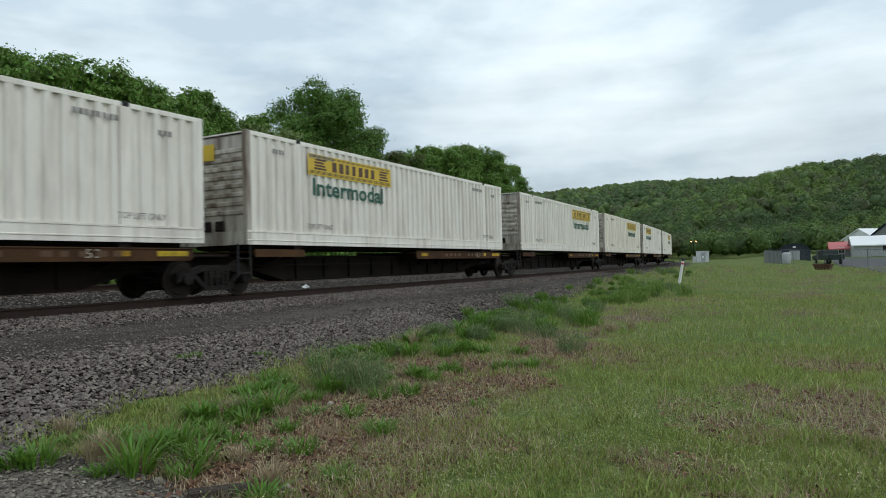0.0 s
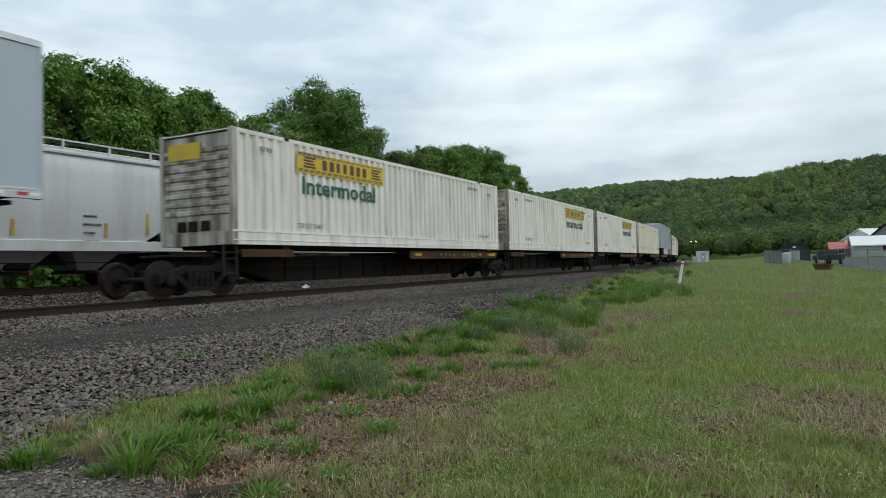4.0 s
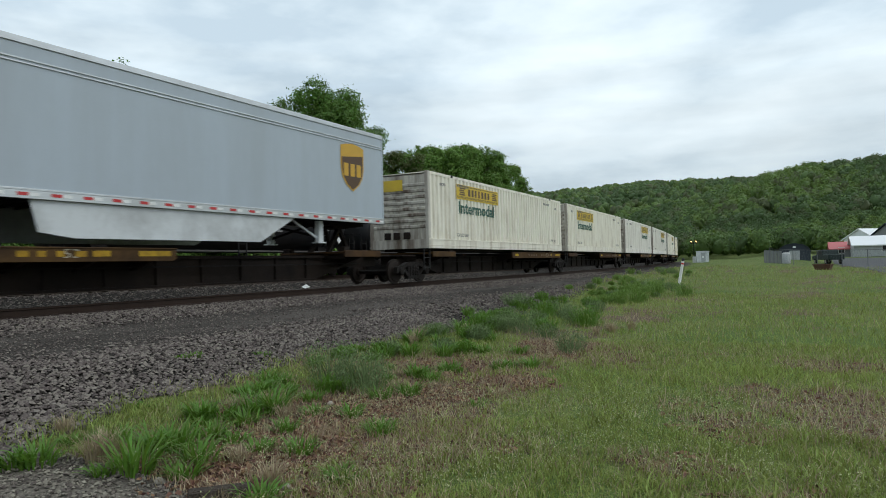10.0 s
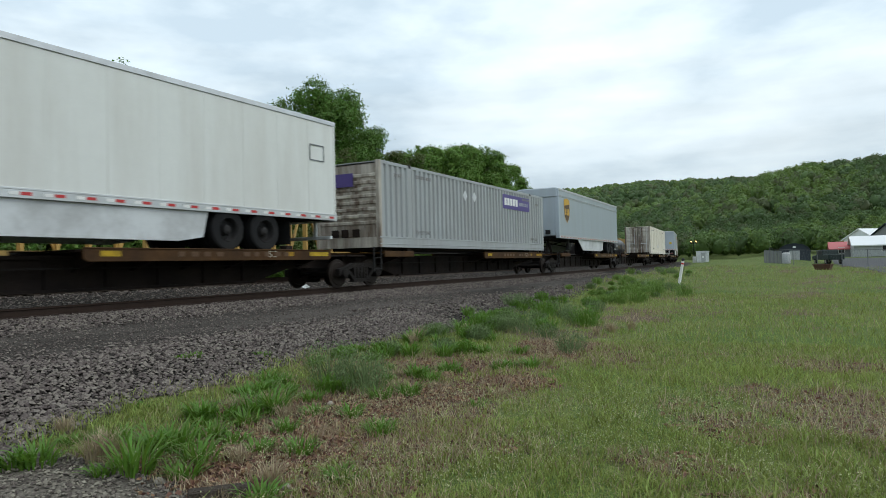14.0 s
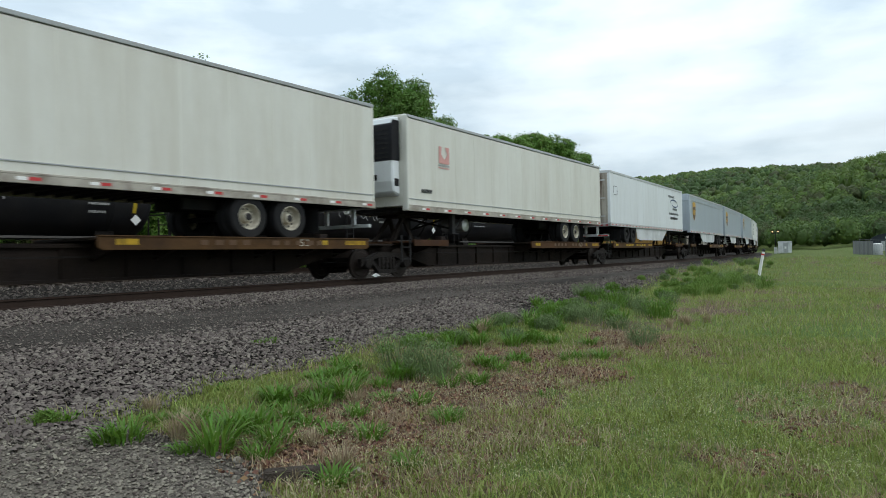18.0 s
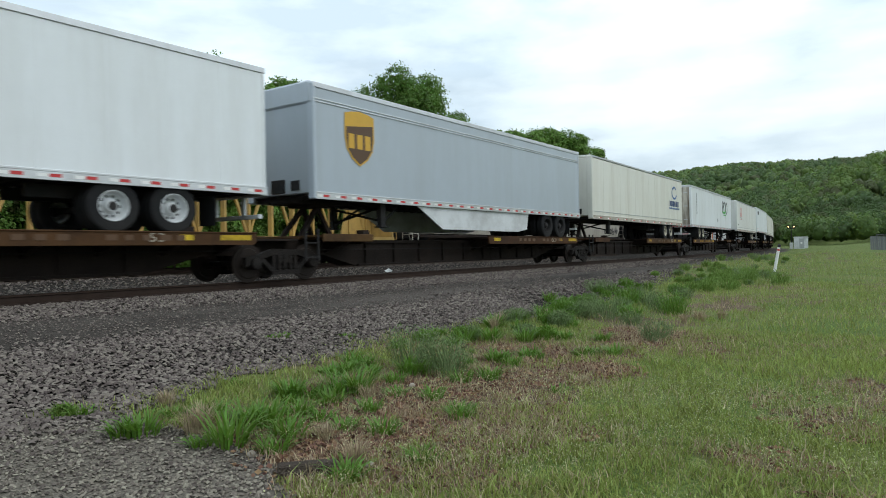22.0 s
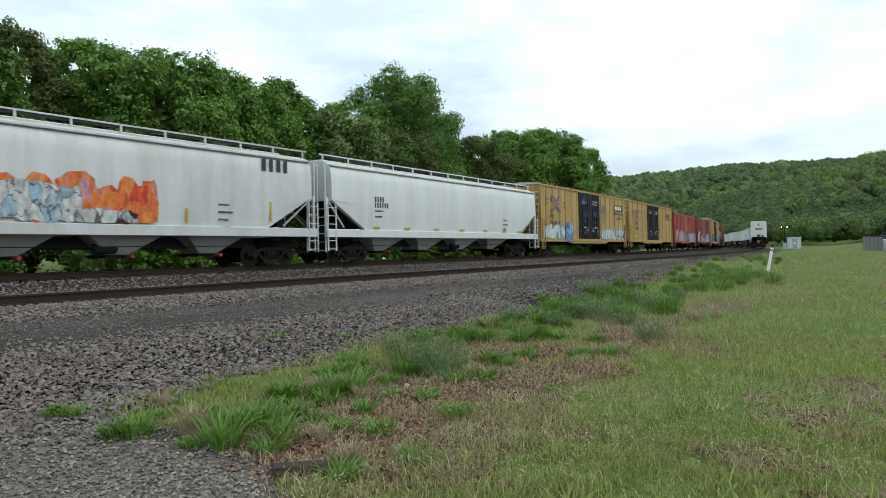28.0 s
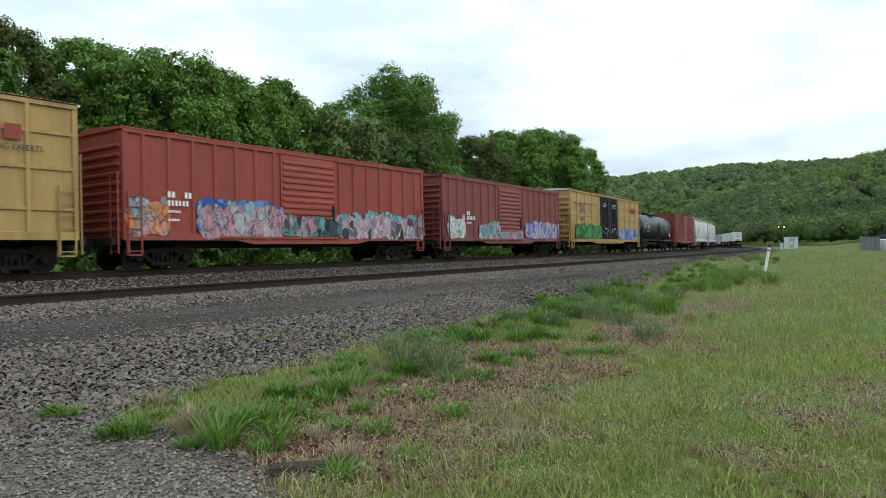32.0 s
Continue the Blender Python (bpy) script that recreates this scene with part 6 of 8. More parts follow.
def boxcar(label, paint, length, top, door="plug", name="boxcar", art=None, posts=7, roof=None, rail_rows=False):
    t = thing(name, label, "railcar", "freight cars of the far train")
    L, w = length / 2 - 0.55, 1.50
    dw = 2.45 if door == "plug" else 1.55
    body = Shape().box(-L, L, -w, w, 1.05, top - 0.18)
    part("body", body, paint, t, bevel=0.02)
    part("roof", Shape().prism([(-w - 0.06, top - 0.20), (w + 0.06, top - 0.20), (w + 0.06, top - 0.12), (0, top), (-w - 0.06, top - 0.12)], "x", -L - 0.08, L + 0.08), roof or M_ALU, t, "pale weathered metal roof")
    for y, o in ((-w, -1), (w, 1)):
        part("top_chord", Shape().box(-L, L, *sorted((y - o * 0.02, y + o * 0.07)), top - 0.30, top - 0.112), paint, t, bevel=0.01)
        part("eave_strip", Shape().box(-L, L, *sorted((y + o * 0.07, y + o * 0.085)), top - 0.16, top - 0.125), M_CAR if door == "plug" else paint, t, "rust-stained eave strip")
        part("side_sill", Shape().prism([(-L, 1.22), (-L, 0.98), (-dw - 2.2, 0.98), (-dw - 1.4, 0.84), (dw + 1.4, 0.84), (dw + 2.2, 0.98), (L, 0.98), (L, 1.22)], "y", *sorted((y - o * 0.02, y + o * 0.06))), paint, t, bevel=0.008)
        gap = (L - dw - 0.1)
        for sgn in (-1, 1):
            for k in range(posts):
                x = sgn * (dw + 0.18 + gap * (k + 0.15) / posts)
                if abs(x) < L - 0.12:
                    part("side_post", Shape().prism([(x - 0.09, y), (x - 0.05, y + o * 0.075), (x + 0.05, y + o * 0.075), (x + 0.09, y)], "z", 1.2, top - 0.28), paint, t)
            part("corner_post", Shape().box(*sorted((sgn * (L - 0.16), sgn * (L + 0.01))), *sorted((y - o * 0.05, y + o * 0.05)), 1.0, top - 0.2), paint, t, bevel=0.01)
            if rail_rows:
                for z in (1.9, 3.1, 4.15):
                    part("side_rail", Shape().box(*sorted((sgn * (dw + 0.1), sgn * (L - 0.15))), *sorted((y, y + o * 0.05)), z - 0.05, z + 0.05), paint, t)
        if door == "plug":
            for x in (-dw / 2, dw / 2):
                s = Shape().box(x - dw / 2 + 0.02, x + dw / 2 - 0.02, *sorted((y - o * 0.02, y + o * 0.05)), 1.14, top - 0.32)
                d = part("plug_door", s, M_BOXD, t, "black plug door with pale scuffs")
                for k in range(6):
                    z = 1.45 + k * (top - 2.1) / 6
                    part("door_rib", Shape().box(x - dw / 2 + 0.1, x + dw / 2 - 0.1, *sorted((y + o * 0.05, y + o * 0.075)), z, z + 0.10), M_BOXD, d)
                for q in (-0.6, -0.2, 0.25, 0.6):
                    part("lock_bar", Shape().lathe([(1.2, 0.025), (top - 0.4, 0.025)], "z", 8, (x + q, y + o * 0.095, 0)), M_BOXD, d)
                part("door_crank", Shape().box(x - 0.25, x + 0.25, *sorted((y + o * 0.09, y + o * 0.12)), 2.1, 2.18), M_SKIRT, d)
                if o < 0:
                    rnd = random.Random(int(x * 10) + 50)
                    s = Shape()
                    for k in range(13):
                        a, b = x + rnd.uniform(-0.95, 0.7), rnd.uniform(1.35, 2.6)
                        s.box(a, a + rnd.uniform(0.06, 0.2), y - 0.128, y - 0.124, b, b + rnd.uniform(0.03, 0.13))
                    for k in range(3):
                        for g in range(rnd.randint(5, 8)):
                            a = x - 0.75 + g * 0.17
                            s.box(a, a + rnd.uniform(0.09, 0.15), y - 0.128, y - 0.124, top - 0.95 - k * 0.13, top - 0.88 - k * 0.13)
                    part("door_notice_field", s, mat("faded white lettering", (0.35, 0.35, 0.34), 0.6, var=0.2), d, "small faded white notices")
            part("door_track", Shape().box(-dw - 2.0, dw + 0.1, *sorted((y, y + o * 0.10)), 1.02, 1.10), paint, t)
            part("door_track", Shape().box(-dw - 2.0, dw + 0.1, *sorted((y, y + o * 0.09)), top - 0.30, top - 0.24), paint, t)
        else:
            s = Shape().box(-dw, dw, *sorted((y - o * 0.02, y + o * 0.06)), 1.16, top - 0.32)
            d = part("sliding_door", s, paint, t, "corrugated sliding door")
            n = 12
            for k in range(n):
                z = 1.25 + k * (top - 1.7) / n
                part("door_rib", Shape().prism([(y + o * 0.055, z), (y + o * 0.10, z + 0.05), (y + o * 0.10, z + 0.13), (y + o * 0.055, z + 0.18)], "x", -dw + 0.1, dw - 0.1), paint, d)
            part("door_latch", Shape().box(dw - 0.25, dw - 0.1, *sorted((y + o * 0.10, y + o * 0.14)), 1.8, 2.5), M_DARK, d)
            part("door_track", Shape().box(-dw - 3.0, dw + 0.1, *sorted((y, y + o * 0.12)), 1.06, 1.14), paint, t)
    for x, d in ((-L, -1), (L, 1)):
        n = 10 if door != "plug" else 8
        for k in range(n):
            z = 1.25 + k * (top - 1.75) / n
            h = (top - 1.75) / n * 0.55
            part("end_rib", Shape().prism([(x, z), (x + d * 0.09, z + h * 0.3), (x + d * 0.09, z + h * 0.7), (x, z + h)], "y", -w + 0.12, w - 0.12), paint, t)
        ladder("end_ladder", t, x + d * 0.13, -1.2, 0.55, top - 1.6, 0.45, paint, "y")
        ladder("side_ladder", t, x - d * 0.35, -w - 0.10, 0.55, 2.6, 0.45, paint)
        part("sill_step", Shape().bar((x - d * 0.1, -w - 0.05, 1.0), (x - d * 0.1, -w - 0.05, 0.5), 0.05).bar((x - d * 0.6, -w - 0.05, 1.0), (x - d * 0.6, -w - 0.05, 0.5), 0.05).bar((x - d * 0.1, -w - 0.05, 0.5), (x - d * 0.6, -w - 0.05, 0.5), 0.05), paint, t)
        part("end_sill", Shape().box(*sorted((x, x + d * 0.3)), -1.35, 1.35, 0.85, 1.06), M_DARK, t)
    underframe(t, L + 0.55, 1.05)
    if art:
        art(t, L, -w - 0.08)
    return t


def centre_beam(label, length):
    t = thing("centre_beam_flatcar", label, "railcar", "freight cars of the far train")
    L, top = length / 2 - 0.5, 4.35
    part("deck", Shape().box(-L, L, -1.4, 1.4, 0.98, 1.16), M_BEAM, t, bevel=0.01)
    for y in (-1.42, 1.42):
        part("side_sill", Shape().prism([(-L, 1.16), (-L, 0.95), (-3.5, 0.62), (3.5, 0.62), (L, 0.95), (L, 1.16)], "y", y - 0.04, y + 0.04), M_BEAM, t)
    part("top_chord", Shape().box(-L, L, -0.32, 0.32, top - 0.16, top), M_BEAM, t, "yellow top chord beam", bevel=0.02)
    n = 18
    for i in range(n + 1):
        x = -L + 0.5 + (2 * L - 1) * i / n
        part("truss_post", Shape().box(x - 0.055, x + 0.055, -0.12, 0.12, 1.1, top - 0.1), M_BEAM, t)
        if i < n:
            a, b = x, x + (2 * L - 1) / n
            if i % 2:
                a, b = b, a
            part("truss_diagonal", Shape().bar((a, 0.0, 1.15), (b, 0.0, top - 0.2), 0.10, 0.10), M_BEAM, t)
    for x, d in ((-L, -1), (L, 1)):
        b = part("bulkhead", Shape().box(*sorted((x, x - d * 0.12)), -1.42, 1.42, 1.1, top - 0.1), M_BEAM, t, "solid yellow end bulkhead", bevel=0.01)
        for y in (-1.2, 0, 1.2):
            part("bulkhead_post", Shape().box(*sorted((x, x + d * 0.14)), y - 0.08, y + 0.08, 1.0, top - 0.1), M_BEAM, b)
        part("gusset", Shape().prism([(x - d * 0.1, 1.15), (x - d * 2.2, 1.15), (x - d * 1.4, top - 0.2), (x - d * 0.1, top - 0.2)], "y", -0.05, 0.05), M_BEAM, t)
        ladder("end_ladder", t, x + d * 0.2, -1.2, 0.6, 2.4, 0.45, M_BEAM, "y")
    underframe(t, L + 0.5, 1.0, M_BEAM)
    return t


def far_train():
    made = {}

    def car(key, build, a, b):
        ob = copy_thing(made[key], Matrix()) if key in made else build(b - a)
        made.setdefault(key, ob)
        ride(ob, "far", (a + b) / 2)

    def art_hopper(t, L):
        y = -1.585
        graffiti(t, -6.0, 2.3, 1.5, 3.05, y, "red", ("orange", "red", "orange", "pink"), 11, False, "orange")
        graffiti(t, -5.0, -0.2, 1.52, 2.75, y - 0.006, "sky blue", ("sky blue", "grey", "white"), 12)
        graffiti(t, -0.3, 1.5, 1.52, 2.0, y - 0.012, "sky blue", ("white", "black"), 13)
        for word, dz, wd in (("I LOVE", 0.0, 0.8), ("YOU...", -0.26, 0.75)):
            me = lettering(word, wd, 0.2)
            me.materials.append(M_BLK)
            part("lettering", me, None, t, at=Matrix.Translation((-6.6, y - 0.002, 2.85 + dz)))
        code_rows(t, L - 2.6, 3.95, y + 0.004, ((4, 2.4),), M_BLK, 0.2)

    def art_tcm(t, L):
        graffiti(t, 0.9, 4.6, 1.5, 2.25, -1.586, "grey", ("black", "black"), 15, True, wide=0.09)

    yb = lambda seed: (lambda t, L, y: yellow_art(t, L, y, seed))

    def yellow_art(t, L, y, seed):
        org, blu = SPRAY["faded orange"], SPRAY["faded blue"]
        g = 0.66 if seed > 1 else 0.92
        x, z = -L + 2.7, 3.75
        s, q = Shape(), Shape()
        for dx in (-1, 1):
            for dz in (-1, 1):
                o = -0.001 * (dx + 1) - 0.002 * (dz + 1)
                s.bar((x + dx * 0.12 * g, y + o, z + dz * 0.02), (x + dx * 1.0 * g, y + o, z + dz * 0.44 * g), 0.003, 0.17 * g)
                q.bar((x + dx * 0.10 * g, y + o - 0.0005, z + dz * 0.22 * g), (x + dx * 0.92 * g, y + o - 0.0005, z + dz * 0.66 * g), 0.003, 0.17 * g)
        q.bar((x + 0.06, y - 0.009, z - 0.26 * g), (x + 0.12, y - 0.009, z + 0.26 * g), 0.003, 0.15 * g)
        for k, (word, dx, dz) in enumerate((("next", -1.65, 0.3), ("load", -1.65, 0.02), ("any", 1.6, 0.12), ("road", 1.65, -0.16))):
            me = lettering(word, 0.62 if len(word) > 3 else 0.46, 0.22)
            me.materials.append(mat("faded brown lettering", (0.16, 0.11, 0.06), 0.6, var=0.2))
            part("lettering", me, None, t, at=Matrix.Translation((x + dx, y - 0.002, z + dz)))
        part("emblem_orange", s, org, t, "orange and blue crossed emblem")
        part("emblem_blue", q, blu, t)
        code_rows(t, -L + (1.5 if seed == 1 else 2.1), 2.85, y, ((4, 1.0), (6, 1.0)), mat("dark brown lettering", (0.085, 0.06, 0.035), 0.6, var=0.25), 0.29)
        part("sign_panel", Shape().box(L - 3.4, L - 1.1, y - 0.003, y, 3.78, 4.30), M_BOXD, t) if seed == 1 else part("sign_mark", bars(0, 1.95, -0.22, 0.22, 3, random.Random(8), 0.2).mesh("sign_mark", M_BOXR), None, t, at=Matrix.Translation((L - 3.3, y - 0.002, 4.05)))
        if seed == 2:
            part("notice_panel", Shape().box(-L + 1.9, -L + 2.6, y - 0.003, y, 1.45, 1.7), M_YEL, t, "small bright yellow notice panel")
            me = lettering("RAILCAR POOLING EXPERTS", 2.7, 0.17)
            me.materials.append(M_BLK)
            part("lettering", me, None, t, at=Matrix.Translation((L - 2.35, y - 0.003, 3.62)))
        if seed == 1:
            part("sign_mark", bars(0, 1.9, -0.18, 0.18, 3, random.Random(4)).mesh("sign_mark", M_WHT), None, t, at=Matrix.Translation((L - 3.2, y - 0.004, 4.04)))
            for k, word in enumerate(("Railcar Pooling", "Experts")):
                me = lettering(word, 2.7 if k == 0 else 1.4, 0.3, bold=0.01)
                me.materials.append(M_BLK)
                part("lettering", me, None, t, at=Matrix.Translation((L - 2.2, y - 0.003, 3.5 - 0.4 * k)))
            graffiti(t, -L + 0.4, -L + 4.0, 1.2, 2.25, y, "white", ("sky blue", "white", "white", "teal"), 21, False, "white")
            graffiti(t, -L + 2.8, -L + 4.0, 2.0, 2.6, y - 0.006, "grey", ("blue", "grey"), 26, True)
            part("graffiti", Shape().prism([(-L + 4.45, 1.0), (-L + 4.4, 2.1), (-L + 4.6, 2.42), (-L + 5.7, 2.45), (-L + 5.95, 2.2), (-L + 5.9, 1.0)], "y", y - 0.012, y - 0.006), spray_mat(("blue", "faded blue", "blue", "sky blue"), "sky blue", 22), t, "square blue sprayed patch")
            for k, (dx, dz, rr) in enumerate(((4.9, 1.8, 0.3), (5.4, 1.75, 0.32), (5.2, 1.3, 0.5))):
                scribble(t, -L + dx, dz, rr, rr * 0.8, y - 0.015 - 0.002 * k, "sky blue", 70 + k, 3, 0.03)
            graffiti(t, -L + 6.1, -2.7, 1.2, 2.0, y - 0.003, "grey", ("purple", "purple"), 27, True, wide=0.055)
            graffiti(t, 2.9, 5.2, 1.2, 2.15, y, "sky blue", ("white", "sky blue"), 23, False, "white")
            graffiti(t, 5.6, L - 0.5, 1.1, 2.35, y, "grey", ("black", "white", "grey"), 24)
            scribble(t, 3.3, 3.75, 0.5, 0.42, y - 0.002, "faded blue", 80, 5, 0.045)
            scribble(t, 3.35, 3.0, 0.26, 0.38, y - 0.003, "faded blue", 81, 3, 0.045)
            for k, (dx, dz, rx, rz) in enumerate(((-1.4, 4.5, 0.5, 0.25), (-1.2, 3.1, 0.6, 0.45), (1.1, 3.25, 0.5, 0.2))):
                scribble(t, dx, dz, rx, rz, y - 0.062, "dark blue", 90 + k, 5, 0.045)
        elif seed == 3:
            graffiti(t, -L + 1.0, -2.6, 1.2, 2.5, y, "green", ("black", "green"), 31)
            graffiti(t, 2.7, L - 1.0, 1.2, 2.3, y, "sky blue", ("blue", "sky blue"), 32)

    def art_red(t, L, y):
        code_rows(t, -L + 1.55, 2.55, y, ((2, 1.2), (6, 1.1), (8, 0.5), (7, 0.5)), M_WHT, 0.17)
        code_rows(t, -L + 2.2, 2.55, y, ((2, 1.2),), M_WHT, 0.17)
        graffiti(t, -L + 0.15, -L + 1.4, 1.1, 2.5, y, "teal", ("sky blue", "orange", "teal"), 41)
        graffiti(t, -L + 2.75, -1.6, 1.15, 2.55, y + 0.002, "teal", ("sky blue", "blue"), 45)
        graffiti(t, -L + 2.9, -1.7, 1.02, 2.38, y - 0.003, "pink", ("pink", "lilac", "pink", "grey"), 42)
        graffiti(t, -1.5, 1.6, 1.1, 2.1, y - 0.035, "teal", ("black", "teal", "pink"), 43)
        graffiti(t, 1.75, L - 0.25, 1.1, 2.4, y + 0.002, "teal", ("sky blue", "teal"), 46)
        graffiti(t, 1.9, L - 0.35, 1.05, 2.2, y - 0.003, "lilac", ("pink", "black", "lilac"), 44, False, "white")

    def art_maroon(t, L, y):
        graffiti(t, -L + 0.5, -L + 2.1, 1.1, 2.5, y, "teal", ("white",), 51)
        code_rows(t, -L + 2.5, 2.6, y, ((2, 1.4), (6, 1.3), (7, 0.6)), M_WHT, 0.16)
        graffiti(t, -L + 4.0, -1.7, 1.05, 2.3, y, "lilac", ("pink", "grey", "teal"), 52)
        graffiti(t, -1.5, 1.5, 1.1, 1.7, y - 0.035, "lilac", ("teal", "pink"), 54)
        graffiti(t, 2.2, L - 0.4, 1.15, 2.45, y, "purple", ("blue", "lilac", "purple"), 53, False, "white")

    HG = lambda n: hopper("light grey covered hopper car with dusty streaks", M_HOPG, n)
    HT = lambda n: hopper("tan covered hopper car with brown rust streaks", M_HOPT, n)
    HW = lambda n: hopper("white covered hopper car, clean sides", M_HOPW, n)
    TK = lambda n: tank("black tank car with yellow reflective strips", n)
    CB = lambda n: centre_beam("empty yellow centre beam flatcar with open truss", n)
    for row in (("HG", HG, -431.8, -416.1), ("HG", HG, -415.7, -399.9), ("HG", HG, -399.6, -383.8), ("HT", HT, -383.4, -367.4), ("HW", HW, -367.1, -350.1), ("HW", HW, -349.8, -332.8), ("HW", HW, -332.3, -315.3),
                ("TK", TK, -313.9, -297.3), ("TK", TK, -296.9, -280.3), ("TK", TK, -279.5, -264.5), ("TK", TK, -264.0, -247.3), ("CB", CB, -246.0, -223.0), ("TK", TK, -220.6, -203.9), ("TK", TK, -202.7, -186.0),
                ("TG", lambda n: tank("black tank car with pale sprayed graffiti", n, marks=(-0.5, 3.8, 2.1, 2.75, -1.47, "black", ("grey", "grey"), 61, True)), -184.6, -167.8), ("TG", None, -167.2, -150.4), ("TG", None, -149.9, -133.1),
                ("CB", CB, -131.5, -108.2), ("CB", CB, -107.0, -83.7),
                ("HT2", lambda n: hopper("long weathered tan covered hopper car", M_HOPT, n, rounded=True), -83.0, -63.0),
                ("HT3", lambda n: hopper("short tan covered hopper car with black graffiti tags", M_HOPT, n, bays=2, art=art_tcm, rounded=True), -62.4, -49.2),
                ("TB", lambda n: tank("black tank car with yellow warning panel", n, True), -49.0, -32.5), ("TK2", lambda n: tank("black tank car with yellow reflective strips", n), -32.3, -15.2), ("TK3", lambda n: tank("short black tank car with white lettering bars", n), -15.1, -1.0),
                ("HGR", lambda n: hopper("light grey covered hopper car with orange and blue graffiti", M_HOPG, n, art=art_hopper), -0.6, 19.3), ("HW2", lambda n: hopper("long white covered hopper car, clean sides", M_HOPW, n, flat=True), 19.8, 40.7),
                ("Y1", lambda n: boxcar("yellow high-cube boxcar with black doors and graffiti", M_BOXY, n, 5.22, art=yb(1), posts=6), 40.9, 61.6),
                ("Y2", lambda n: boxcar("yellow high-cube boxcar with black doors and side rails", M_BOXY, n, 5.22, art=yb(2), posts=4, rail_rows=True), 62.0, 82.1),
                ("R1", lambda n: boxcar("oxide red boxcar with bright graffiti along its base", M_BOXR, n, 4.78, "slide", art=art_red, roof=M_BOXR), 82.6, 100.0),
                ("R2", lambda n: boxcar("maroon boxcar with sprayed graffiti and sliding door", M_BOXM, n, 4.78, "slide", art=art_maroon, roof=M_BOXM), 100.9, 117.9),
                ("Y3", lambda n: boxcar("yellow high-cube boxcar with green and blue graffiti", M_BOXY, n, 5.22, art=yb(3), posts=4, rail_rows=True, roof=M_HOPW), 119.2, 139.6),
                ("TK4", lambda n: tank("black tank car with worn silver patches", n), 140.4, 156.4), ("M1", lambda n: boxcar("maroon boxcar without graffiti", M_BOXM, n, 4.7, "slide", roof=M_BOXM), 157.2, 173.6),
                ("HG2", lambda n: hopper("light grey covered hopper car far back", M_HOPG, n), 174.4, 191.0), ("HG2", None, 191.6, 208.2)):
        car(*row)


far_train()

# ---- trees and woods ----
def leaf_mat(name, col, island=0.35, sub=(0.095, 0.185, 0.03), scale=0.35, var=0.25):
    return mat(name, col, 0.55, var=var, scale=scale, island=island, sub=sub, spec=0.25)


LEAF = {"m": leaf_mat("maple leaves", (0.150, 0.262, 0.048)), "d": leaf_mat("dark maple leaves", (0.118, 0.212, 0.043)), "y": leaf_mat("pale flowering leaves", (0.215, 0.275, 0.10)),
        "b": leaf_mat("brownish young leaves", (0.11, 0.115, 0.045)), "l": leaf_mat("light spring leaves", (0.13, 0.22, 0.045))}
M_BARK = mat("grey brown bark", (0.11, 0.085, 0.065), 0.9, var=0.35, scale=2, bump=0.4, bump_scale=12, stretch=(3, 3, 0.7))


def leaves_mesh(name, pts, size, rng, material, droop=0.35, facing=None, sides=4):
    """Small three- or four-sided leaves at the points, each with its own turn, or lying roughly across the facing directions."""
    n = len(pts)
    a = rng.normal(size=(n, 3))
    a[:, 2] *= droop
    a /= np.linalg.norm(a, axis=1)[:, None]
    b = np.cross(a, rng.normal(size=(n, 3)))
    if facing is not None:
        f = facing + rng.normal(size=(n, 3)) * 0.33
        f /= np.linalg.norm(f, axis=1)[:, None]
        a = np.cross(f, a)
        a /= np.linalg.norm(a, axis=1)[:, None] + 1e-9
        b = np.cross(f, a)
    b /= np.linalg.norm(b, axis=1)[:, None] + 1e-9
    s = np.reshape(size, (-1, 1)) * rng.uniform(0.6, 1.25, (n, 1))
    c = np.cross(a, b) * 0.12 * s
    v = np.empty((n, 4, 3))
    v[:, 0], v[:, 1], v[:, 2], v[:, 3] = pts - a * s * 0.6, pts + b * s * 0.42 + c, pts + a * s * 0.6, pts - b * s * 0.42 + c
    if sides == 3:
        v = np.stack([pts - a * s * 0.45 - b * s * 0.45, pts - a * s * 0.45 + b * s * 0.45, pts + a * s * 0.65], 1)
    me = bpy.data.meshes.new(name)
    me.vertices.add(n * sides)
    me.vertices.foreach_set("co", v.reshape(-1).astype(np.float32))
    me.loops.add(n * sides)
    me.loops.foreach_set("vertex_index", np.arange(n * sides, dtype=np.int32))
    me.polygons.add(n)
    me.polygons.foreach_set("loop_start", np.arange(0, n * sides, sides, dtype=np.int32))
    me.update()
    me.materials.append(material)
    return me


def limb(s, a, b, r0, r1, n=7):
    a, b = Vector(a), Vector(b)
    d = (b - a).normalized()
    u = d.orthogonal().normalized()
    w = d.cross(u)
    vs = []
    for p, r in ((a, r0), (b, r1)):
        vs += [p + (u * math.cos(2 * math.pi * i / n) + w * math.sin(2 * math.pi * i / n)) * r for i in range(n)]
    s.add(vs, [(i, (i + 1) % n, n + (i + 1) % n, n + i) for i in range(n)])


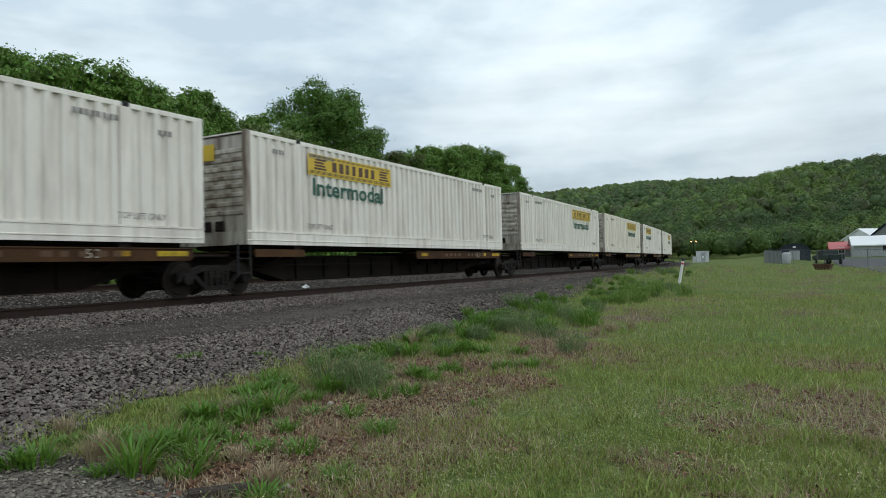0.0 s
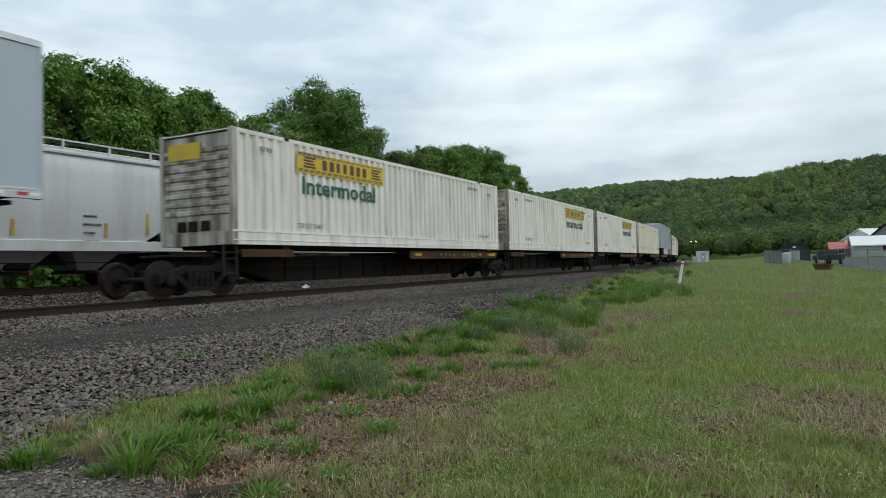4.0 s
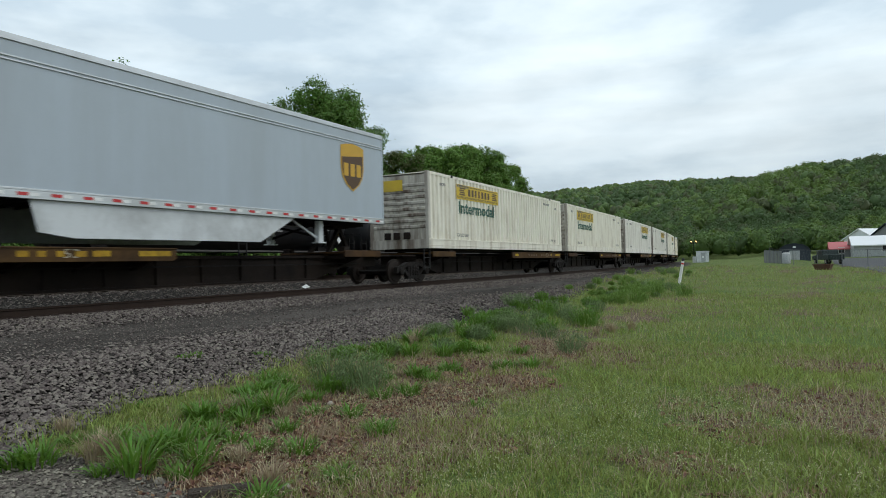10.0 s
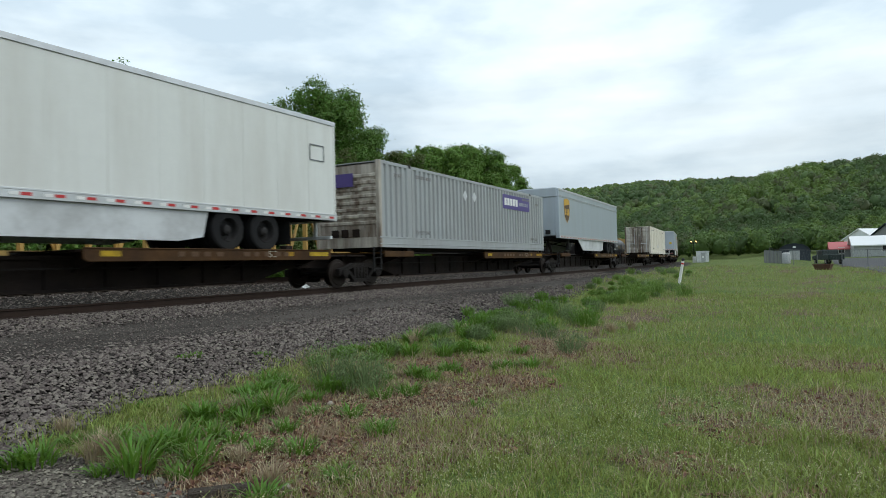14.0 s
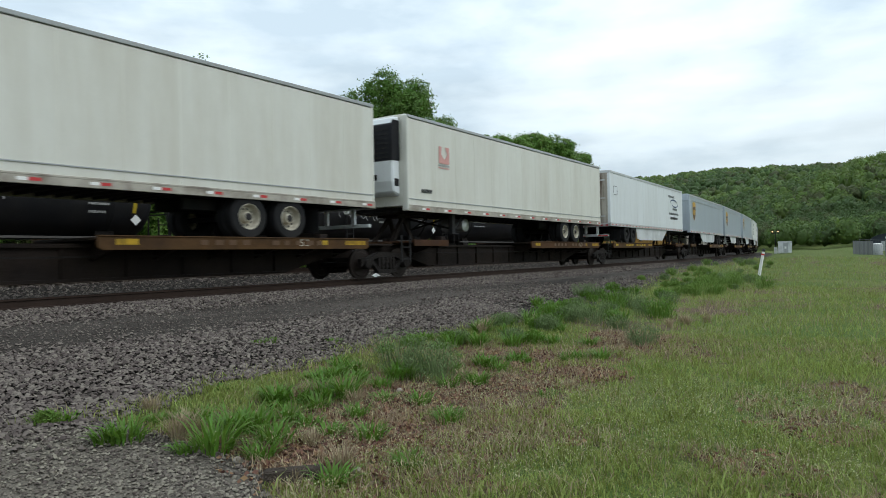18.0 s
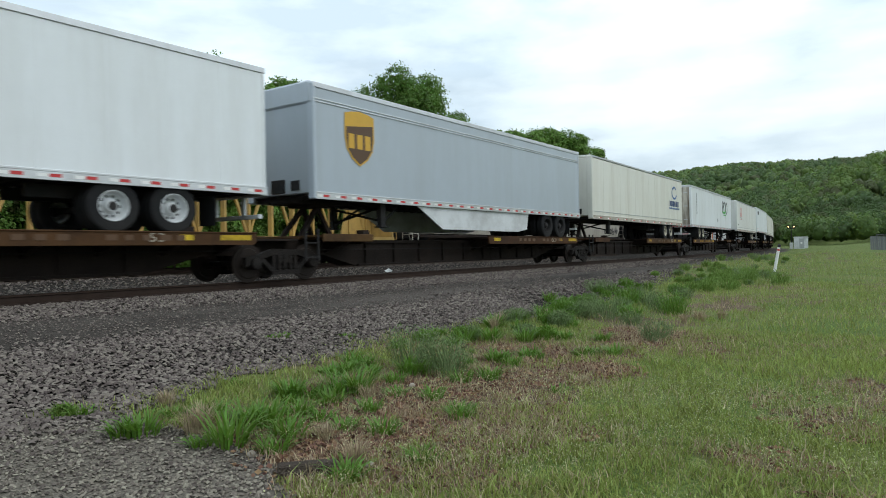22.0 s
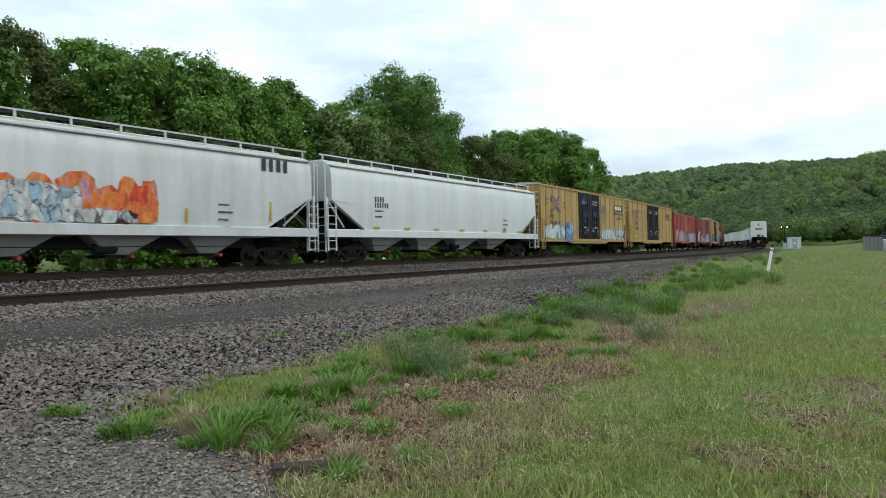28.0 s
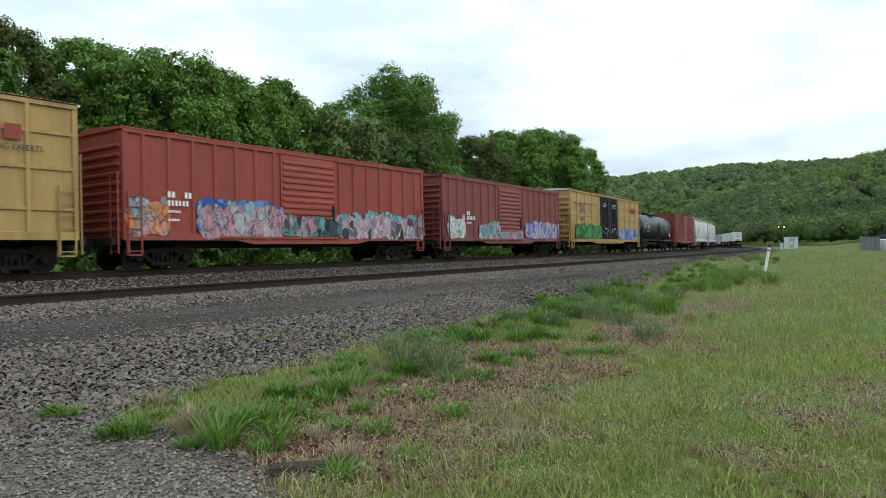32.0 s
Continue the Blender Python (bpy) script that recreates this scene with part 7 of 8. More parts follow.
def tree(label, x, y, height, radius, tone, seed, leaves=12000, size=0.21, low=0.10, cat="tree", grp="trees behind the tracks"):
    rng = np.random.default_rng(seed)
    if cat == "tree":
        radius = radius * 1.04
    t = thing("tree" if cat == "tree" else "shrub", label, cat, grp)
    z = ground_z(x, y)
    t.matrix_basis = Matrix.Translation((x, y, z - 0.1))
    s = Shape()
    h = height
    knots = [Vector((0, 0, 0))]
    for k in range(1, 5):
        knots.append(Vector((rng.normal() * 0.03 * h * k / 4, rng.normal() * 0.03 * h * k / 4, h * 0.2 * k)))
    r0 = 0.024 * h
    for k in range(4):
        limb(s, knots[k], knots[k + 1], r0 * (1 - 0.2 * k), r0 * (0.8 - 0.2 * k) + 0.02)
    lobes = []
    m = 62 if leaves >= 4000 else 26
    for k in range(m):
        f = (k + 0.5) / m
        zz = h * (low + (0.95 - low) * f)
        env = radius * (math.sin(math.pi * min(1, 0.18 + 0.70 * f)) ** 0.5)
        a = 2.4 * k + rng.normal() * 0.3
        rr = env * (0.35 + 0.60 * rng.random() ** 0.7)
        lr = radius * (0.20 + 0.15 * rng.random()) * (0.8 + 0.2 * math.sin(math.pi * f))
        zz = min(zz, h - lr * (0.72 + 0.2 * (rr / radius) ** 2) - 0.24 * radius * (rr / radius) ** 2)
        c = np.array([rr * math.cos(a), rr * math.sin(a), zz])
        lobes.append((c, lr))
        if k % 3 == 0:
            kn = knots[min(4, max(1, int(f * 4)))]
            limb(s, kn, Vector(c) * 0.85 + kn * 0.15, r0 * 0.35, 0.02, 5)
    lobes.append((np.array([knots[4].x, knots[4].y, h - radius * 0.26]), radius * 0.28))
    part("trunk", s, M_BARK, t, smooth_angle=60)
    wts = np.array([l[1] ** 2 for l in lobes])
    wts = wts / wts.sum()
    cc, lrs = np.array([l[0] for l in lobes]), np.array([l[1] for l in lobes])

    def unit(v):
        return v / np.linalg.norm(v, axis=1)[:, None]
    # leaves within the clumps, a shell round each clump, then many small leafy sprays on its upper side
    dense = leaves >= 4000
    if dense:
        n = int(leaves * 0.26)
        k = rng.choice(len(lobes), n, p=wts)
        d = unit(rng.normal(size=(n, 3)))
        inner = np.concatenate([cc[k] + d * lrs[k, None] * rng.uniform(0.1, 0.62, (n, 1)), np.array([0, 0, h * 0.5]) + unit(rng.normal(size=(n // 2, 3))) * np.array([radius * 0.55, radius * 0.55, h * 0.36]) * rng.uniform(0.2, 1, (n // 2, 1))])
        # always the darker leaf colour, painting shade into the gaps between clumps
        part("inner_foliage", leaves_mesh("inner_foliage", inner, size * 1.9, rng, LEAF["d"], sides=3), None, t, "inner foliage in a darker green for crown shade")
    n = int(leaves * 0.9) if dense else leaves // 4
    k = rng.choice(len(lobes), n, p=wts)
    d = unit(rng.normal(size=(n, 3)) + np.array([0, 0, 0.35]))
    pts, out, sizes = [cc[k] + d * lrs[k, None] * (rng.uniform(0.55, 0.95, (n, 1)) if dense else rng.uniform(0.25, 0.70, (n, 1)))], [unit(d + rng.normal(size=(n, 3)) * 0.4 + np.array([0, 0, 0.3]))], [np.full((n, 1), size * (0.95 if dense else 1.75))]
    m = max(14, leaves // 26)
    k = rng.choice(len(lobes), m, p=wts)
    away = unit(cc[k] - np.array([0, 0, h * 0.5]) + 1e-6)
    d = unit(rng.normal(size=(m, 3)) + 0.35 * away + np.array([0, 0, 0.6]))
    mid = cc[k] + d * lrs[k, None] * rng.uniform(0.80, 1.06, (m, 1))
    spread = (0.15 + 0.04 * radius) * rng.uniform(0.6, 1.25, (m, 1))
    n = leaves
    q = rng.integers(0, m, n)
    o = rng.normal(size=(n, 3)) * np.array([0.62, 0.62, 0.36])
    pts.append(mid[q] + o * spread[q])
    out.append(unit(d[q] * 0.6 + o * 0.55 + rng.normal(size=(n, 3)) * 0.35 + np.array([0, 0, 0.5])))
    sizes.append(np.full((n, 1), size * (0.74 if dense else 0.84)))
    part("crown", leaves_mesh("crown", np.concatenate(pts), np.concatenate(sizes), rng, LEAF[tone], 0.35, np.concatenate(out), 3 if dense else 4), None, t)
    return t


def tree_row():
    rnd = random.Random(5)
    labels = {"m": "leafy green maple tree with a lobed crown", "d": "tall dark green leafy tree", "y": "pale green flowering tree", "b": "tree with sparse brownish young leaves", "l": "light green young tree"}
    for i, (x, y, h, r, k) in enumerate(((12.0, 35.2, 12.7, 2.5, "b"), (16.4, 37.4, 13.5, 2.6, "m"), (17.0, 34.4, 12.1, 2.9, "m"), (18.9, 33.5, 12.4, 4.0, "m"), (21.5, 33.7, 12.4, 3.3, "m"), (25.2, 34.9, 12.5, 3.3, "m"),
                                         (29.8, 37.2, 13.6, 2.2, "d"), (31.0, 35.3, 12.2, 3.2, "m"), (32.1, 32.9, 10.9, 2.9, "y"), (42.6, 37.5, 16.3, 5.6, "d"), (49.5, 40.2, 14.8, 4.0, "d"), (53.7, 37.3, 12.4, 3.6, "b"),
                                         (62.6, 39.2, 14.1, 4.4, "m"), (72.6, 40.2, 15.5, 5.6, "m"), (82.0, 40.7, 14.6, 4.2, "m"), (38.9, 33.9, 10.6, 2.8, "b"), (9.6, 33.6, 11.6, 3.0, "d"), (5.5, 36.0, 13.5, 4.0, "m"), (-1.0, 35.0, 14.0, 4.4, "m"))):
        tree(labels[k], x, y, h, r, k, 100 + i, leaves=int(4200 * r) + 3000 if r < 5 else 38000, size=0.20 if x < 60 else 0.26)
    for i, (x, y, h, r, k) in enumerate(((20, 43, 12.5, 4.0, "d"), (29, 44, 12.0, 4.0, "d"), (37, 43, 12.0, 4.0, "m"), (56, 47, 12.0, 4.5, "d"), (67, 50, 13.0, 4.5, "d"), (12, 42, 10.0, 3.6, "d"))):
        tree(labels[k], x, y, h, r, k, 150 + i, leaves=4000, size=0.38)
    # undergrowth along the far track
    for i in range(34):
        s = -2 + i * 2.6 + rnd.uniform(-0.8, 0.8)
        p, th = track_point(s, FAR_OFF + rnd.uniform(5.2, 8.5))
        tree("low green shrub in the undergrowth by the track", p.x, p.y, rnd.uniform(1.6, 4.2), rnd.uniform(1.2, 2.0), rnd.choice("mdlm"), 200 + i, leaves=1200, size=0.21, low=0.0, cat="shrub", grp="trackside undergrowth")
    # young trees where the line bends away
    for i in range(22):
        s = 92 + i * 7.5
        p, th = track_point(s, FAR_OFF + rnd.uniform(9, 26))
        tree("light green young tree by the bend", p.x, p.y, rnd.uniform(6.5, 10.5), rnd.uniform(2.8, 4.2), rnd.choice("lmly"), 300 + i, leaves=1500, size=0.56, low=0.0, grp="trees at the bend")


def crowns_mesh(name, where, size, rng, material):
    """Uneven rounded crowns at the places, as one mesh of deformed spheres."""
    bm = bmesh.new()
    bmesh.ops.create_icosphere(bm, subdivisions=2, radius=1)
    base = np.array([v.co[:] for v in bm.verts])
    tri = np.array([[v.index for v in f.verts] for f in bm.faces])
    bm.free()
    n, k = len(where), len(base)
    q = np.ones((n, k))
    for f in (2.3, 4.1, 6.7):
        d = rng.normal(size=(n, 3)) * f
        q += 0.8 / f * np.sin(np.einsum("nj,kj->nk", d, base) * 1.2 + rng.uniform(0, 6.28, (n, 1)))
    v = base[None] * q[:, :, None] * size[:, None, :] + where[:, None, :]
    me = bpy.data.meshes.new(name)
    me.vertices.add(n * k)
    me.vertices.foreach_set("co", v.reshape(-1).astype(np.float32))
    idx = (np.arange(n)[:, None, None] * k + tri[None]).reshape(-1)
    me.loops.add(len(idx))
    me.loops.foreach_set("vertex_index", idx.astype(np.int32))
    me.polygons.add(n * len(tri))
    me.polygons.foreach_set("loop_start", np.arange(0, len(idx), 3, dtype=np.int32))
    me.update()
    me.shade_smooth()
    me.materials.append(material)
    return me


def hill_woods():
    """The wooded slope: uneven crowns under small leaf clumps, in four greens."""
    rng = np.random.default_rng(9)
    mats = [leaf_mat("hill leaves mid", (0.108, 0.172, 0.050), 0.2, (0.10, 0.17, 0.035), 0.25, 0.45), leaf_mat("hill leaves dark", (0.078, 0.130, 0.043), 0.2, (0.07, 0.12, 0.035), 0.25, 0.45),
            leaf_mat("hill leaves light", (0.130, 0.198, 0.052), 0.2, (0.13, 0.20, 0.03), 0.25, 0.55), leaf_mat("hill leaves olive", (0.105, 0.130, 0.055), 0.2, (0.11, 0.13, 0.05), 0.25, 0.55)]
    pts, face, big = ([[[] for _ in range(3)] for _ in mats] for _ in range(3))
    where, bulk = [[] for _ in mats], [[] for _ in mats]
    for band, (r0, r1, cell, n, size) in enumerate(((215, 400, 36, 210, 0.80), (400, 700, 50, 56, 1.25), (700, 1110, 70, 14, 2.0))):
        a0, a1 = -0.14, 0.56
        count = int((a1 - a0) * 0.5 * (r1 * r1 - r0 * r0) / cell)
        for _ in range(count):
            az, r = rng.uniform(a0, a1), math.sqrt(rng.uniform(r0 * r0, r1 * r1))
            x, y = r * math.cos(az), r * math.sin(az)
            u = lateral(x, y)
            if -22 < u < 8 or (band == 0 and az < 0.10 and r < 235):
                continue
            z = ground_z(x, y)
            h, w = rng.uniform(7.5, 11.0) * (1 + 0.12 * band), rng.uniform(2.3, 4.0) * (1 + 0.22 * band)
            c, e = np.array([x, y, z + h * (0.55 if band else 0.46)]), np.array([w, w, h * 0.44])
            d = rng.normal(size=(n, 3))
            d /= np.linalg.norm(d, axis=1)[:, None]
            d[:, 2] = np.where(d[:, 2] < -0.35, -d[:, 2], d[:, 2])
            q = noise.noise((x * 0.011, y * 0.011, 0)) + rng.normal() * 0.26
            k = 1 if q < -0.08 else 0 if q < 0.16 else 2
            if rng.random() < 0.14:
                k = 3
            where[k].append(c)
            bulk[k].append(e * (0.52, 0.70, 0.86)[band])
            pts[k][band].append(c + d * e * rng.uniform(0.9, 1.12, (n, 1)))
            face[k][band].append(d)
            big[k][band].append(np.full((n, 1), size))
    for k, tone in enumerate(("green", "dark green", "light green", "olive green")):
        me = crowns_mesh("hill_crowns", np.array(where[k]), np.array(bulk[k]), rng, mats[k])
        tagged(new("hill_crowns", me), tone + " rounded tree crowns on the hillside", "woods", kind="stuff")
        for band in range(3):
            me = leaves_mesh("hill_woods", np.concatenate(pts[k][band]), np.concatenate(big[k][band]), rng, mats[k], 0.8, np.concatenate(face[k][band]), 3)
            tagged(new("hill_woods", me), tone + " broadleaf woods covering the hillside", "woods", kind="stuff")


tree_row()
hill_woods()

# ---- verge: grass, weeds, stones ----
def is_grass(x, y):
    u = lateral(x, y)
    if x < 6:
        p = pad_cover(x, y)
        if p > 0:
            return (1 - p) * smooth(-0.4, 0.7, u - grav_edge(x, y)) + 0.03 * p
    return smooth(-0.4, 0.7, u - grav_edge(x, y))


def blades(name, label, places, material, h, w, rng, lean=0.5, kind="stuff", parent=None):
    """Tapered bent blades of grass at the places (x, y, z, scale)."""
    n = len(places)
    p = np.array(places)
    a = rng.uniform(0, 2 * math.pi, n)
    side = np.stack([np.cos(a), np.sin(a), np.zeros(n)], 1)
    b = rng.uniform(0, 2 * math.pi, n)
    bend = np.stack([np.cos(b), np.sin(b), np.zeros(n)], 1) * (lean * rng.uniform(0.2, 1.3, (n, 1)))
    hh = (h * rng.uniform(0.5, 1.25, n) * p[:, 3])[:, None]
    ww = (w * rng.uniform(0.7, 1.3, n) * np.sqrt(p[:, 3]))[:, None]
    base = p[:, :3]
    up = np.array([[0, 0, 1.0]])
    mid = base + up * hh * 0.6 + bend * hh * 0.28
    tip = base + up * hh * 0.92 + bend * hh * 0.95
    v = np.stack([base - side * ww / 2, base + side * ww / 2, mid + side * ww * 0.38, mid - side * ww * 0.38, tip], 1).reshape(-1, 3)
    i = np.arange(n)[:, None] * 5
    loops = np.concatenate([i + np.array([[0, 1, 2, 3]]), i + np.array([[3, 2, 4]])], 1).reshape(-1)
    me = bpy.data.meshes.new(name)
    me.vertices.add(n * 5)
    me.vertices.foreach_set("co", v.reshape(-1).astype(np.float32))
    me.loops.add(n * 7)
    me.loops.foreach_set("vertex_index", loops.astype(np.int32))
    me.polygons.add(n * 2)
    st = np.empty(n * 2, dtype=np.int32)
    st[0::2], st[1::2] = np.arange(n) * 7, np.arange(n) * 7 + 4
    me.polygons.foreach_set("loop_start", st)
    me.update()
    me.materials.append(material)
    ob = new(name, me)
    return tagged(ob, label, "grass", kind=kind) if kind else ob


M_GRASS = mat("green grass blades", (0.282, 0.312, 0.092), 0.65, var=0.38, scale=0.6, island=0.55, sub=(0.19, 0.26, 0.05), spec=0.25)
M_GRASS2 = mat("fresh green weed blades", (0.112, 0.225, 0.032), 0.5, var=0.25, scale=0.8, island=0.3, sub=(0.125, 0.23, 0.025), spec=0.3)
M_LEAFY = mat("yellow green leafy weed", (0.175, 0.275, 0.065), 0.6, var=0.25, scale=1.0, island=0.35, sub=(0.12, 0.2, 0.03), spec=0.25)
M_STRAW = mat("dead straw blades", (0.42, 0.34, 0.23), 0.75, var=0.25, scale=0.8, island=0.4, sub=(0.3, 0.23, 0.13), spec=0.2)
M_SAGE = mat("grey green feathery weed", (0.20, 0.27, 0.115), 0.7, var=0.2, scale=1.0, island=0.3, sub=(0.08, 0.12, 0.05), spec=0.2)
M_RUSTLEAF = mat("dry reddish leaf litter", (0.20, 0.105, 0.065), 0.8, var=0.3, scale=1.0, island=0.5)


def verge():
    rng = np.random.default_rng(21)
    green, straw, litter = [], [], []

    def scatter(n, r0, r1, a0, a1, scale):
        az = rng.uniform(a0, a1, n)
        r = np.sqrt(rng.uniform(r0 * r0, r1 * r1, n))
        for q, d in zip(az, r):
            x, y = d * math.cos(q), d * math.sin(q)
            clump = 0.15 + abs(0.5 + 0.9 * noise.noise((x * 2.3, y * 2.3, 4)) + 0.5 * noise.noise((x * 6, y * 6, 6)))
            g = is_grass(x, y)
            if g < 0.05 or rng.random() > g:
                continue
            k = dryness(x, y)
            z = ground_z(x, y) - 0.005
            roll = rng.random()
            e = lateral(x, y) - grav_edge(x, y)
            if e < 1.6:
                scale_here = scale * (1.25 - 0.2 * e) * min(1.2, clump + 0.3)
                k -= 0.28
            else:
                scale_here = scale * min(1.5, clump + 0.35)
            bare = bareness(x, y)
            if bare > 0.3:
                k += 0.8 * bare
                if rng.random() < 0.45 * bare:
                    if d < 13 and y > 2 and rng.random() < 0.6:
                        litter.append((x, y, z + 0.012))
                    continue
            if roll < 0.56 - 0.42 * k:
                green.append((x, y, z, scale_here * rng.uniform(0.7, 1.3)))
            elif roll < 0.74 - 0.1 * k:
                straw.append((x, y, z, scale_here * rng.uniform(0.5, 1.2)))
            elif k > 0.15 and roll > 0.80 and d < 13:
                litter.append((x, y, z + 0.012))
    scatter(95000, 2.6, 6.5, -0.12, 1.35, 1.0)
    scatter(90000, 6.5, 13, -0.1, 0.95, 1.2)
    scatter(26000, 6.5, 9.5, 0.95, 1.35, 1.1)
    scatter(56000, 13, 30, -0.08, 0.7, 1.8)
    scatter(26000, 30, 75, -0.08, 0.38, 3.0)
    scatter(4000, 0.0, 2.6, -0.12, 1.35, 1.0)
    scatter(26000, 0.0, 9.0, 1.35, 2 * math.pi - 0.12, 1.3)
    blades("lawn_grass", "short mown green grass with thin patches", green, M_GRASS, 0.066, 0.008, rng, 0.95)
    blades("dead_grass", "dead straw-coloured grass among the green", straw, M_STRAW, 0.082, 0.0065, rng, 1.1)
    seeds = []
    for _ in range(26000):
        q, d = rng.uniform(-0.05, 1.0), math.sqrt(rng.uniform(8, 60))
        x, y = d * math.cos(q), d * math.sin(q)
        if is_grass(x, y) > 0.7 and noise.noise((x * 0.8, y * 0.8, 11)) > -0.15 and lateral(x, y) > grav_edge(x, y) + 2.0:
            seeds.append((x, y, ground_z(x, y) + rng.uniform(0.04, 0.15)))
    sd = leaves_mesh("seed_heads", np.array(seeds), 0.011, rng, mat("pale seed heads", (0.36, 0.37, 0.19), 0.7, var=0.2, island=0.3), 1.0)
    tagged(new("seed_heads", sd), "pale yellow-green seed heads over the grass", "grass", kind="stuff")
    for a, b, r in BARE:
        if b > 2 and a < 9:
            for _ in range(int(1100 * r * r)):
                q, d = rng.uniform(0, 2 * math.pi), r * 1.15 * math.sqrt(rng.random())
                x, y = a + d * math.cos(q), b + d * math.sin(q)
                litter.append((x, y, ground_z(x, y) + rng.uniform(0.005, 0.03)))
    lt = leaves_mesh("leaf_litter", np.array(litter), 0.040, rng, M_RUSTLEAF, 0.3)
    tagged(new("leaf_litter", lt), "dry reddish leaf litter between the weeds", "leaf litter", kind="stuff")


def straps(n, radius, h, w, lean, rng):
    """Broad arching blades from one root, as vertices and faces of four-piece strips."""
    a = rng.uniform(0, 2 * math.pi, n)
    d0 = radius * np.sqrt(rng.random(n))
    b = a + rng.normal(size=n) * 0.5
    out = np.stack([np.cos(b), np.sin(b), np.zeros(n)], 1)
    side = np.stack([-np.sin(b), np.cos(b), np.zeros(n)], 1)
    base = np.stack([np.cos(a) * d0, np.sin(a) * d0, np.full(n, -0.01)], 1)
    hh = (h * rng.uniform(0.55, 1.2, n))[:, None]
    ll = (lean * rng.uniform(0.35, 1.3, n))[:, None]
    ww = (w * rng.uniform(0.7, 1.3, n))[:, None]
    rows = []
    for t, k in ((0.0, 0.55), (0.35, 1.0), (0.7, 0.75)):
        c = base + out * hh * ll * t * t + np.array([[0, 0, 1.0]]) * hh * (t - 0.38 * ll * t * t)
        rows += [c - side * ww * k / 2, c + side * ww * k / 2]
    rows.append(base + out * hh * ll + np.array([[0, 0, 1.0]]) * hh * (1 - 0.42 * ll))
    v = np.stack(rows, 1).reshape(-1, 3)
    f = []
    for i in range(n):
        o = i * 7
        f += [(o, o + 1, o + 3, o + 2), (o + 2, o + 3, o + 5, o + 4), (o + 4, o + 5, o + 6)]
    return v, f


def tuft(x, y, h, kind, seed):
    rng = np.random.default_rng(seed)
    z = ground_z(x, y)
    lab, m = {"s": ("bright green tuft of broad arching weed blades", M_GRASS2), "f": ("feathery grey-green weed clump", M_SAGE), "r": ("rounded dark green weed clump", M_GRASS2), "d": ("dry straw tuft of dead weed stalks", M_STRAW), "l": ("low spreading yellow-green weed clump", M_LEAFY)}[kind]
    if kind == "s":
        v, f = straps(70, 0.10 + 0.12 * h, h, 0.014 + 0.02 * h, 0.85, rng)
    elif kind == "d":
        v, f = straps(110, 0.07, h, 0.007, 0.55, rng)
    else:
        v, f = straps(120 if kind == "f" else 140, 0.30 * h + 0.12, h, 0.008 if kind == "f" else 0.014, 0.5, rng)
        n = 500
        d = rng.normal(size=(n, 3))
        d /= np.linalg.norm(d, axis=1)[:, None]
        p = d * rng.uniform(0.5, 1.0, (n, 1)) * np.array([0.85 * h, 0.85 * h, 0.55 * h]) + np.array([0, 0, 0.5 * h])
        q = rng.normal(size=(n, 3)) * (0.020 if kind == "f" else 0.028)
        r = np.cross(q, rng.normal(size=(n, 3)))
        r *= 0.012 / (np.linalg.norm(r, axis=1)[:, None] + 1e-6)
        lv = np.stack([p - q, p + r, p + q], 1).reshape(-1, 3)
        o = len(v)
        v = np.concatenate([v, lv])
        f += [(o + 3 * i, o + 3 * i + 1, o + 3 * i + 2) for i in range(n)]
    me = bpy.data.meshes.new("weed_tuft")
    me.from_pydata(v.tolist(), [], f)
    me.materials.append(m)
    ob = tagged(new("weed_tuft", me), lab, "weed", "weeds along the gravel edge")
    ob.matrix_basis = Matrix.Translation((x, y, z))
    return ob


